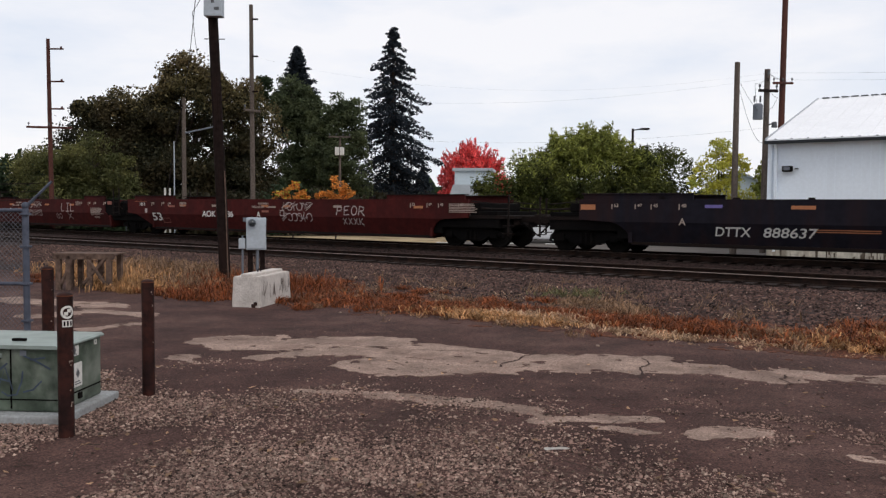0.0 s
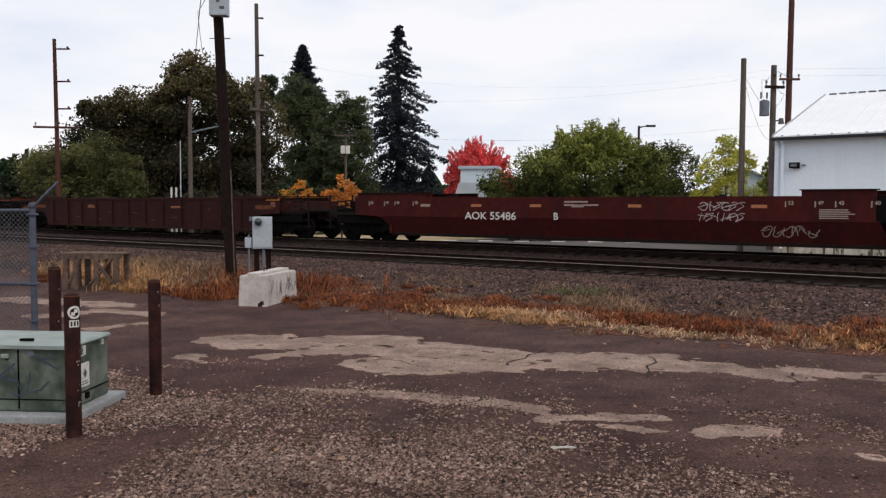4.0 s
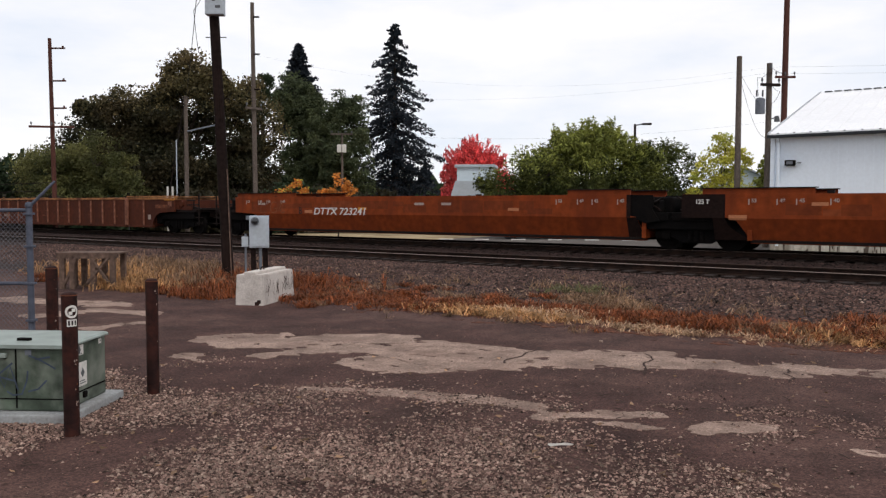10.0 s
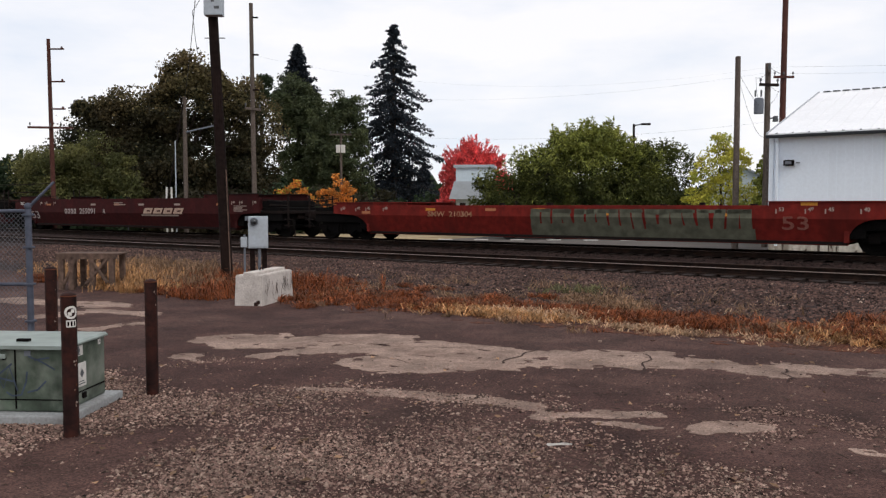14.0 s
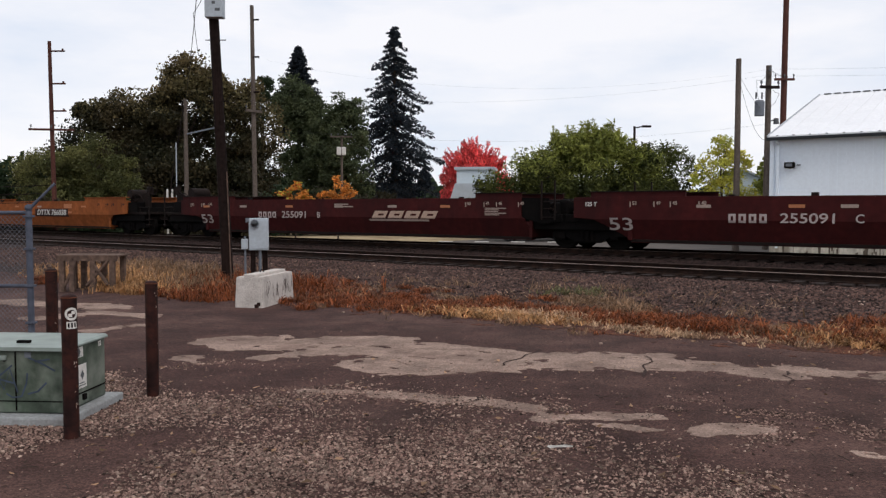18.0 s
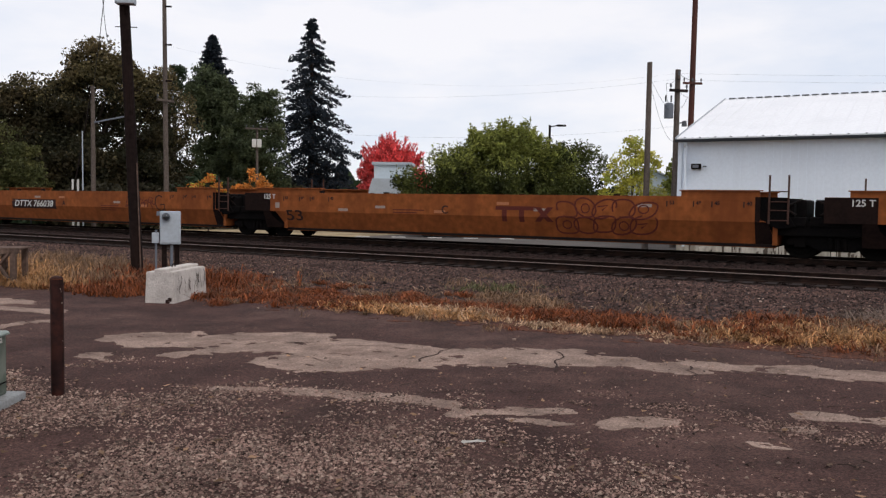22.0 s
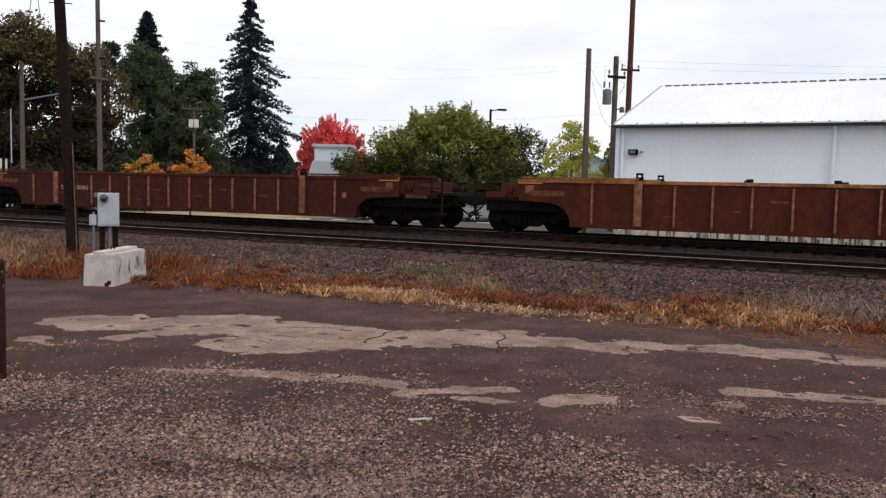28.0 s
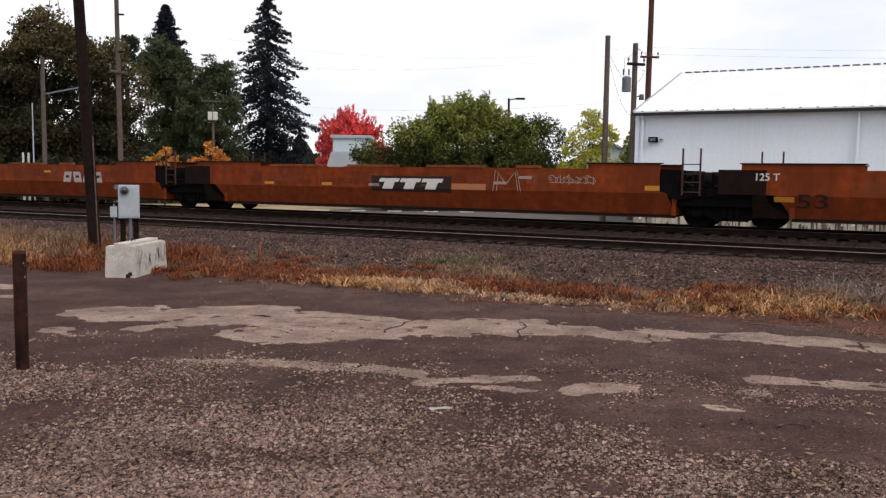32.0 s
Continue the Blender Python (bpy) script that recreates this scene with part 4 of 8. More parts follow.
def end_gear(car, e, s, paint, kind, brake=False, seed=0, ribbed=False):
    """Coupler, end platform, steps, posts and brake gear at the end x = e; s is +1 at the front."""
    rng = random.Random(seed)
    if kind == "coupler":
        bm = bmesh.new()
        box(bm, min(e, e - s * 2.6), max(e, e - s * 2.6), -0.16, 0.16, 0.80, 1.02, 0.02)
        box(bm, min(e - s * 0.25, e + s * 0.02), max(e - s * 0.25, e + s * 0.02), -0.17, 0.17, 0.74, 1.08, 0.04)
        rod(bm, (e - s * 0.05, -0.05, 0.70), (e - s * 0.05, -0.05, 1.10), 0.09, seg=10)
        part("coupler", bm, M_DARKST, car, "dark steel coupler")
        bm = bmesh.new()
        pts = [Vector((e - s * 0.55, -0.45, 0.80)), Vector((e - s * 0.25, -0.40, 0.55)), Vector((e, -0.36, 0.36))]
        for a, b in zip(pts, pts[1:]):
            rod(bm, a, b, 0.03, seg=8)
        part("air_hose", bm, M_BLACK, car, "hanging black air hose")
        bm = bmesh.new()
        x0, x1 = sorted((e - s * 0.75, e - s * 2.9))
        box(bm, x0, x1, -1.35, 1.35, 0.92, 1.04, 0.015)
        box(bm, x0 + 0.1, x1 - 0.1, -0.5, 0.5, 0.70, 0.92, 0.02)
        part("end_platform", bm, M_DARKST, car, "dark steel end platform")
        post_top = 1.74 if ribbed else 1.98 if brake else 1.66
        for y in (-1.3, 1.3):
            bm = bmesh.new()
            rod(bm, (e - s * 0.6, y, 0.35), (e - s * 0.6, y, post_top), 0.034, seg=8)
            part("grab_post", bm, M_DARKST, car)
            bm = bmesh.new()
            rod(bm, (e - s * 0.6, y, 1.26), (e - s * 2.0, y, 1.26), 0.022, seg=8)
            rod(bm, (e - s * 1.3, y, 1.0), (e - s * 1.3, y, 1.26), 0.022, seg=8)
            part("grab_rail", bm, M_DARKST, car)
            for z in (0.42, 0.68):
                bm = bmesh.new()
                box(bm, e - s * 0.6 - 0.22, e - s * 0.6 + 0.22, y - 0.04, y + 0.04, z, z + 0.03)
                part("step", bm, M_DARKST, car)
        bm = bmesh.new()
        if ribbed:
            for y0 in (-1.32, 1.24):
                prism(bm, [(e - s * 0.48, 1.04), (e - s * 1.45, 1.04), (e - s * 1.45, 1.22), (e - s * 0.95, 1.20), (e - s * 0.48, 1.10)], y0, y0 + 0.08)
                rod(bm, (e - s * 0.98, y0 + 0.04, 1.18), (e - s * 0.98, y0 + 0.04, 1.46), 0.03, seg=8)
                rod(bm, (e - s * 0.92, y0 + 0.04, 1.45), (e - s * 1.5, y0 + 0.04, 1.47), 0.03, seg=8)
            box(bm, min(e - s * 0.6, e - s * 1.45), max(e - s * 0.6, e - s * 1.45), -1.24, 1.24, 1.03, 1.12)
            part("end_deck", bm, M_DARKST, car, "dark sloping end deck with an open frame")
            bm = bmesh.new()
            box(bm, min(e - s * 1.45, e - s * 2.14), max(e - s * 1.45, e - s * 2.14), -1.33, 1.33, 1.04, 1.47, 0.02)
            rod(bm, (e - s * 1.74, -1.40, 1.30), (e - s * 1.74, 1.40, 1.30), 0.13, seg=16)
            box(bm, min(e - s * 1.9, e - s * 2.14), max(e - s * 1.9, e - s * 2.14), -1.39, 1.39, 1.04, 1.36, 0.02)
            part("end_bulkhead", bm, paint, car, "worn end structure")
            bm = bmesh.new()
            box(bm, min(e - s * 0.98, e - s * 1.62), max(e - s * 0.98, e - s * 1.62), -1.385, -1.345, 1.02, 1.20, 0.006)
            part("step_plate", bm, P_SCUFF if seed % 2 else paint, car, "worn painted plate beside the deck")
        elif brake:
            box(bm, e - s * 1.78 - 0.36, e - s * 1.78 + 0.36, -1.40, 1.40, 1.04, 1.20 if paint is P_RED else 1.50, 0.02)
            box(bm, e - s * 1.2 - 0.24, e - s * 1.2 + 0.24, -1.2, 1.2, 1.04, 1.25, 0.02)
            for k in range(3):
                xx = e - s * (1.45 + 0.35 * k)
                box(bm, xx - 0.05, xx + 0.05, -1.20, 1.20, 1.04, 1.30 + 0.12 * rng.random())
            part("end_bulkhead", bm, M_BLACK, car, "black end structure")
        else:
            box(bm, min(e - s * 1.0, e - s * 2.1), max(e - s * 1.0, e - s * 2.1), -1.36, 1.36, 1.04, 1.17, 0.02)
            box(bm, min(e - s * 1.7, e - s * 2.1), max(e - s * 1.7, e - s * 2.1), -1.36, 1.36, 1.17, 1.46 if paint is not P_RED else 1.2, 0.05)
            part("end_bulkhead", bm, M_BLACK, car, "low black end structure")
            for z in (1.34, 1.52):
                for y in (-1.28, 1.28):
                    bm = bmesh.new()
                    rod(bm, (e - s * 0.95, y, z - 0.10), (e - s * 2.1, y, z), 0.02, seg=6)
                    part("end_rail", bm, M_DARKST, car)
        bm = bmesh.new()
        x0, x1 = sorted((e - s * 0.95, e - s * 3.4))
        box(bm, x0, x1, -1.31, 1.31, 0.60, 0.93, 0.03)
        x0, x1 = sorted((e - s * 3.3, e - s * 3.95))
        box(bm, x0, x1, -1.31, 1.31, 0.38, 0.94, 0.03)
        part("wheel_house", bm, M_BLACK, car, "black wheel house")
        if brake:
            bm = bmesh.new()
            xx = e - s * 1.05
            zw = 1.66 if ribbed else 1.72 if paint is P_RED else 2.12
            rw = 0.20 if ribbed else 0.26
            rod(bm, (xx, -0.9, 1.0), (xx, -0.9, zw + 0.15), 0.05, seg=8)
            box(bm, xx - 0.14, xx + 0.14, -1.0, -0.8, zw - 0.27, zw + 0.10, 0.02)
            if not ribbed and paint is not P_RED:
                prism(bm, [(xx, 1.0), (xx - s * 1.25, 1.30), (xx - s * 1.25, 1.52), (xx, 2.05)], -0.95, -0.88)
            gear = M_GEAR if paint is P_ORANGE else M_DARKST
            part("brake_stand", bm, gear, car)
            bm = bmesh.new()
            cx = xx + s * 0.16
            for k in range(20):
                a, b = k * math.pi / 10, (k + 1) * math.pi / 10
                rod(bm, (cx, -0.9 + rw * math.cos(a), zw + rw * math.sin(a)), (cx, -0.9 + rw * math.cos(b), zw + rw * math.sin(b)), 0.018, seg=6)
            for k in range(4):
                a = k * math.pi / 2
                rod(bm, (cx, -0.9, zw), (cx, -0.9 + rw * math.cos(a), zw + rw * math.sin(a)), 0.014, seg=6)
            part("brake_wheel", bm, M_DARKST, car, "dark hand brake wheel")
            if not ribbed and paint is not P_RED:
                bm = bmesh.new()
                rod(bm, (e - s * 2.35, -1.15, 1.90), (e - s * 2.35, -0.25, 1.90), 0.22, seg=20)
                box(bm, e - s * 2.35 - 0.15, e - s * 2.35 + 0.15, -1.0, -0.4, 1.2, 1.72)
                part("air_tank", bm, gear, car, "dark round air tank")
                bm = bmesh.new()
                pts = [(e - s * (1.3 + 0.12 * k), 1.55 + 0.35 * math.sin(k / 8 * math.pi)) for k in range(9)]
                for (a, za), (b, zb) in zip(pts, pts[1:]):
                    rod(bm, (a, -1.1, za), (b, -1.1, zb), 0.025, seg=6)
                part("bent_pipe", bm, gear, car)
        truck(car, e - s * 2.2)
    else:
        bm = bmesh.new()
        x0, x1 = sorted((e - s * 0.05, e - s * 2.0))
        box(bm, x0, x1, -1.36, 1.36, 0.80, 1.05, 0.03)
        x0, x1 = sorted((e - s * 0.35, e - s * 1.6))
        box(bm, x0, x1, -1.30, 1.30, 1.02, 1.42, 0.05)
        x0, x1 = sorted((e - s * 0.1, e - s * 1.1))
        box(bm, x0, x1, -0.9, 0.9, 1.0, 1.52, 0.08)
        part("end_bulkhead", bm, M_BLACK, car, "black end structure over the truck")
        dark = paint in (P_MAROON, P_WINE, P_NAVY)
        d0 = 0.24 if dark else 0.47 if paint is P_YELLOW else 0.08
        y, d1 = (-1.53, d0 + 0.48) if s > 0 else (1.53, 1.75)
        d0 = d0 if s > 0 else 1.15
        if not (paint is P_ORANGE and seed < 140):
            for dx in (d0, d1):
                bm = bmesh.new()
                box(bm, e - s * dx - 0.024, e - s * dx + 0.024, y - 0.024, y + 0.024, 0.86, 2.12 if dark else 2.16, 0.006)
                part("stake", bm, M_DARKST if dark else M_LADDER, car, "upright worn steel stake")
            for z in (0.95, 1.22, 1.45, 1.72):
                bm = bmesh.new()
                rod(bm, (e - s * d0, y, z), (e - s * d1, y, z), 0.015, seg=6)
                part("rung", bm, M_DARKST if dark else M_LADDER, car)
        if s > 0:
            fwd = 1.51 if dark else 1.21
            for y in (-1.46, 1.40):
                bm = bmesh.new()
                x1 = e - fwd
                prism(bm, [(x1, 0.93), (e - 0.72, 0.72), (e - 0.28, 0.80), (e - 0.52, 1.14), (e - 0.46, 1.42), (e - 0.5, 1.56), (x1, 1.58)], y, y + 0.06)
                part("end_bracket", bm, M_BLACK, car, "dark tapered end bracket")
        bm = bmesh.new()
        rod(bm, (e - s * 0.2, -1.32, 1.50), (e - s * 0.9, -1.30, 1.15), 0.03, seg=6)
        rod(bm, (e - s * 0.9, -1.32, 1.50), (e - s * 0.3, -1.30, 1.1), 0.03, seg=6)
        part("brace_pipe", bm, M_DARKST, car)
        if s > 0:
            truck(car, e + 0.72)
            bm = bmesh.new()
            box(bm, e - 1.2, e + 2.0, -1.30, 1.30, 0.55, 0.93, 0.03)
            box(bm, e + 1.7, e + 2.75, -1.30, 1.30, 0.36, 0.94, 0.03)
            part("wheel_house", bm, M_BLACK, car, "black wheel house")
        else:
            bm = bmesh.new()
            box(bm, e - 0.1, e + 0.9, -0.35, 0.35, 0.62, 0.84, 0.03)
            part("drawbar", bm, M_BLACK, car)


def well_car(front, rear, f_kind, r_kind, paint, label, ribbed=False, top=1.58, brake_f=False, brake_r=False, chord=None, ends=1.76, seed=0, pitch=1.025, posts=None, ledge=None):
    """One well unit between the couplers or joints at front and rear (places along the train)."""
    L = front - rear
    posts = posts or M_POSTS
    h = L / 2
    car = thing("well_car", plan((front + rear) / 2, TRAIN_N, TRAIN_Z), label, "freight car", "cars of the freight train")
    CARS.append((car, (front + rear) / 2))
    if ribbed:
        RIBBED.add(car.name)

    def cut(kind):
        return (2.1, 3.0, 3.75) if kind == "coupler" else front_end
    front_end = (1.5, 1.4, 1.2) if paint in (P_MAROON, P_WINE, P_NAVY) else (1.2, 1.0, 0.8)
    fu, fm, fb = cut(f_kind)
    front_end = (0.42, 1.9, 2.3) if paint in (P_ORANGE, P_YELLOW) else (0.42, 1.05, 2.25)
    ru, rm, rb = cut(r_kind)
    rng = random.Random(seed)
    for side in (-1, 1):
        o = side * 1.5
        ins = side * 1.44
        bm = bmesh.new()
        up = [(-h + ru, 0.95), (-h + rm, 0.9), (h - fm, 0.9), (h - fu, 0.95), (h - fu, top - 0.10), (-h + ru, top - 0.10)]
        prism(bm, up, min(o, ins), max(o, ins))
        part("side_panel", bm, paint, car, "upper side plate")
        # lower plate, leaning inwards towards the sill
        bm = bmesh.new()
        ring = []
        lean = 0.0 if ribbed else LEAN
        for z in (0.9, 0.84, 0.74, 0.60, 0.44, 0.245):
            q = (z - 0.245) / 0.66
            kr, kf = [math.sqrt(max(0.0, 1 - q * q)) if kk == "coupler" else 1 - q ** 1.25 for kk in (r_kind, f_kind)]
            yy = 1.5 - lean * (0.9 - z) / 0.655
            x0, x1 = -h + rm + (rb - rm) * kr, h - fm - (fb - fm) * kf
            ring.append([bm.verts.new((x0, side * yy, z)), bm.verts.new((x1, side * yy, z)), bm.verts.new((x1, side * (yy - 0.06), z)), bm.verts.new((x0, side * (yy - 0.06), z))])
        for a, b in zip(ring, ring[1:]):
            for i in range(4):
                j = (i + 1) % 4
                bm.faces.new((a[i], a[j], b[j], b[i]))
        bm.faces.new(ring[0])
        bm.faces.new(ring[-1][::-1])
        part("lower_panel", bm, paint, car, "lower side plate leaning inwards" if not ribbed else "")
        bm = bmesh.new()
        lip = 1.53 if ribbed else 1.503
        box(bm, -h + ru, h - fu, min(side * 1.37, side * lip), max(side * 1.37, side * lip), top - 0.10, top, 0.012 if ribbed else 0.005)
        part("top_chord", bm, chord or paint, car, "long top rail")
        bm = bmesh.new()
        zb = 0.245
        box(bm, -h + rb, h - fb, min(side * (1.3 - lean), side * (1.515 - lean)), max(side * (1.3 - lean), side * (1.515 - lean)), zb - 0.05, zb + 0.04, 0.01)
        part("side_sill", bm, paint, car)
        # raised ends with a thin ledge
        for xe, sg, kk in ((h - fu, 1, f_kind), (-h + ru, -1, r_kind)):
            near, ln = (0.15, 3.6) if kk == "coupler" else (0.0, 3.3 - fu) if sg > 0 else (0.58, 3.58)
            x0, x1 = sorted((xe - sg * near, xe - sg * ln))
            if not ribbed:
                bm = bmesh.new()
                box(bm, x0, x1, min(side * 1.42, side * 1.5), max(side * 1.42, side * 1.5), top, ends - 0.03)
                part("end_riser", bm, paint, car)
            bm = bmesh.new()
            box(bm, x0 - 0.05, x1 + 0.05, min(side * 1.25, side * 1.54), max(side * 1.25, side * 1.54), ends - 0.03 if not ribbed else top + 0.02, ends if not ribbed else top + 0.07, 0.008)
            part("end_ledge", bm, (ledge or paint) if not ribbed else (chord or paint), car, "raised ledge at the end of the side")
        for k in range(5):
            x = -h + 4 + (L - 8) * (k + rng.random() * 0.6) / 5
            bm = bmesh.new()
            box(bm, x - 0.09, x + 0.09, min(side * 1.40, side * 1.5), max(side * 1.40, side * 1.5), top, top + rng.choice((0.03, 0.05, 0.09)))
            part("lashing_lug", bm, M_DARKST, car)
        if paint in (P_ORANGE, P_YELLOW):
            # sooty ends with a straight upright edge, over the fold and down to the sill
            for on, xa, xb in ((r_kind == "joint", -h + 0.40, -h + 1.65), (f_kind == "joint" and seed < 140, h - 1.31, h - fu + 0.02)):
                if on:
                    bm = bmesh.new()
                    prism(bm, [(xa, 0.905), (xb, 0.905), (xb, top - 0.004), (xa, top - 0.004)], min(side * 1.499, side * 1.507), max(side * 1.499, side * 1.507))
                    part("black_end", bm, M_SOOT, car, "sooty dark end of the side")
            if r_kind == "joint":
                bm = bmesh.new()
                edge = [(-h + 1.65 + 0.75 * math.sin(a) ** 2, 0.9 - 0.62 * math.sin(a)) for a in np.linspace(0, math.pi / 2, 6)]
                for (xa, za), (xb, zb) in zip(edge, edge[1:]):
                    ya, yb = [side * (1.504 - LEAN * (0.9 - z) / 0.655) for z in (za, zb)]
                    lo = -h + 1.3
                    bm.faces.new([bm.verts.new(v) for v in ((lo, ya, za), (xa, ya, za), (xb, yb, zb), (lo, yb, zb))])
                part("black_end", bm, M_SOOT, car, "sooty lower corner of the side")
            if f_kind == "joint" and seed < 140:
                bm = bmesh.new()
                q = [(h - 1.31, side * 1.504, 0.9), (h - fm + 0.02, side * 1.504, 0.9), (h - fb + 0.02, side * (1.504 - LEAN), 0.245), (h - 1.31, side * (1.504 - LEAN), 0.245)]
                bm.faces.new([bm.verts.new(v) for v in q])
                part("black_end", bm, M_SOOT, car, "sooty lower corner of the side")
        if ribbed:
            k = round(12.3 / pitch)
            bm = bmesh.new()
            box(bm, -0.03, 0.03, min(side * 1.5, side * 1.565), max(side * 1.5, side * 1.565), 0.31, top - 0.14, 0.008)
            rib = mesh_of("side_post", bm, posts)
            for x in [-6.15 + i * 12.3 / k for i in range(1, k)] + [-7.5, 7.5]:
                part("side_post", rib, posts, car, at=pose(x, 0, 0))
            for x in (-6.15, 6.15):
                bm = bmesh.new()
                box(bm, x - 0.11, x + 0.11, min(side * 1.5, side * 1.58), max(side * 1.5, side * 1.58), 0.30, top - 0.01, 0.01)
                part("side_post", bm, posts, car, "broad side post")
                bm = bmesh.new()
                box(bm, x - 0.10, x + 0.10, min(side * 1.36, side * 1.52), max(side * 1.36, side * 1.52), top, top + 0.10, 0.01)
                rod(bm, (x - 0.07, side * 1.44, top + 0.08), (x - 0.07, side * 1.44, top + 0.20), 0.03, seg=6)
                rod(bm, (x + 0.07, side * 1.44, top + 0.08), (x + 0.07, side * 1.44, top + 0.20), 0.03, seg=6)
                rod(bm, (x - 0.10, side * 1.44, top + 0.19), (x + 0.10, side * 1.44, top + 0.19), 0.03, seg=6)
                part("lashing_bracket", bm, M_BLACK, car, "black bracket on the top rail")
            if side < 0:
                for k in range(7):
                    x = -6.0 + 12.0 * (k + rng.random() * 0.7) / 7
                    plate(car, "scuff", x, rng.uniform(0.55, 1.15), rng.uniform(0.2, 0.5), rng.uniform(0.03, 0.07), P_SCUFF, "rubbed faded stencil")
                for sg, ff in ((1, fu), (-1, ru)):
                    plate(car, "scuff", sg * (h - ff - 0.9), top - 0.42, 1.1, 0.16, P_SCUFF, "rubbed orange paint near the end")
                    plate(car, "scuff", sg * (h - ff - 0.35), top - 0.30, 0.28, 0.22, M_POSTS, "bare pale patch on the end post")
            for sg, ff in ((1, fu), (-1, ru)):
                bm = bmesh.new()
                x0, x1 = sorted((sg * (h - ff + 0.02), sg * (h - ff - 0.75)))
                box(bm, x0, x1, min(side * 1.5, side * 1.52), max(side * 1.5, side * 1.52), top - 0.14, top - 0.02)
                part("end_plate", bm, M_OCHRE, car, "faded yellow end plate")
    bm = bmesh.new()
    box(bm, -h + rb, h - fb, -1.3, 1.3, 0.22, 0.30)
    part("well_floor", bm, M_DARKST, car)
    for x in (-h + rb, h - fb):
        bm = bmesh.new()
        box(bm, x - 0.06, x + 0.06, -1.38, 1.38, 0.28, top - 0.25)
        part("well_bulkhead", bm, paint, car)
    end_gear(car, h, 1, paint, f_kind, brake_f, seed, ribbed)
    end_gear(car, -h, -1, paint, r_kind, brake_r, seed + 1, ribbed)
    return car, (lambda s0: s0 - (front + rear) / 2)


P_DULLED = car_paint("dulled_orange_car_paint", (0.150, 0.031, 0.009), (0.10, 0.021, 0.008))
P_WORN = car_paint("worn_orange_car_paint", (0.185, 0.043, 0.014), (0.12, 0.027, 0.010))
P_FADED = car_paint("faded_orange_car_paint", (0.215, 0.062, 0.022), (0.15, 0.04, 0.014))
M_RUBBED = mat("rubbed_orange_paint", (0.19, 0.062, 0.026), 0.75, 0, 9, 0.4, (0.12, 0.04, 0.018), 0.8, 3, 0.1)
M_RUBBED2 = mat("rubbed_pale_spray", (0.36, 0.20, 0.12), 0.75, 0, 9, 0.4, (0.17, 0.06, 0.03), 0.9, 5, 0.0)
P_SCUFF = mat("scuffed_rust_paint", (0.135, 0.045, 0.020), 0.75, 0, 9, 0.4, (0.060, 0.020, 0.011), 0.9, 2.5, 0.1)
# far paler than the sides: holds the lit faces of the posts, and bare wear
M_POSTS = mat("worn_lit_post_paint", (0.25, 0.105, 0.064), 0.7, 0, 8, 0.3, (0.10, 0.036, 0.022), 0.8, 3, 0.1)


def end_marks(car, x, z=1.36, material=None):
    """Small white tick marks and numbers along the top of a raised end."""
    for dx, num in ((0.0, "53"), (0.75, "48"), (1.25, "45"), (2.1, "40")):
        plate(car, "mark", x + dx, z, 0.035, 0.16, material or M_DULLW)
        lettering(car, num, x + dx + 0.14, z + 0.03, 0.10, material or M_DULLW)


def small_plates(car, h, seed, mats, count=6):
    rng = random.Random(seed)
    for i in range(count):
        x = -h + 3.6 + (2 * h - 7.2) * (i + rng.random() * 0.8) / count
        plate(car, "reflector", x, 1.3 if mats[0] is M_DULLW else rng.choice((1.0, 1.12, 1.3)), 0.42, 0.09, rng.choice(mats))


def paint_patches(car, h, seed, count=16):
    """Repainted rectangles, duller and brighter than the side."""
    rng = random.Random(seed)
    for i in range(count):
        x = -h + 3.4 + (2 * h - 6.8) * (i + rng.random() * 0.8) / count
        hh = rng.choice((0.18, 0.3, 0.42))
        plate(car, "patch", x, 0.93 + hh / 2 + rng.uniform(0, 0.5 - hh), rng.uniform(0.35, 1.4), hh, rng.choice((P_DULLED, P_DULLED, P_WORN)), y=-1.5012 - 0.00005 * i)


def three_pack(c0, j1, j2, c1, paint, label, mats, seed=0):
    lg = None if paint is P_YELLOW else M_DARKST
    a = well_car(c0, j1, "coupler", "joint", paint, label, brake_f=paint is P_YELLOW or seed == 140, seed=seed, ledge=lg)
    b = well_car(j1, j2, "joint", "joint", paint, label, seed=seed + 3, ledge=lg)
    c = well_car(j2, c1, "joint", "coupler", paint, label, seed=seed + 6, ledge=lg, brake_r=paint is P_WINE)
    for k, ((car, at), hh) in enumerate(zip((a, b, c), ((c0 - j1) / 2, (j1 - j2) / 2, (j2 - c1) / 2))):
        small_plates(car, hh, seed + k, mats)
        tick = M_DARKTXT if paint is P_YELLOW else M_DULLW
        if seed != 140:
            end_marks(car, -hh + 2.3 if k < 2 else -hh + 2.8, material=tick)
            end_marks(car, hh - (4.6 if k == 0 else 3.7), material=tick)
        if paint is P_ORANGE:
            paint_patches(car, hh, seed + 11 * k)
    return a, b, c


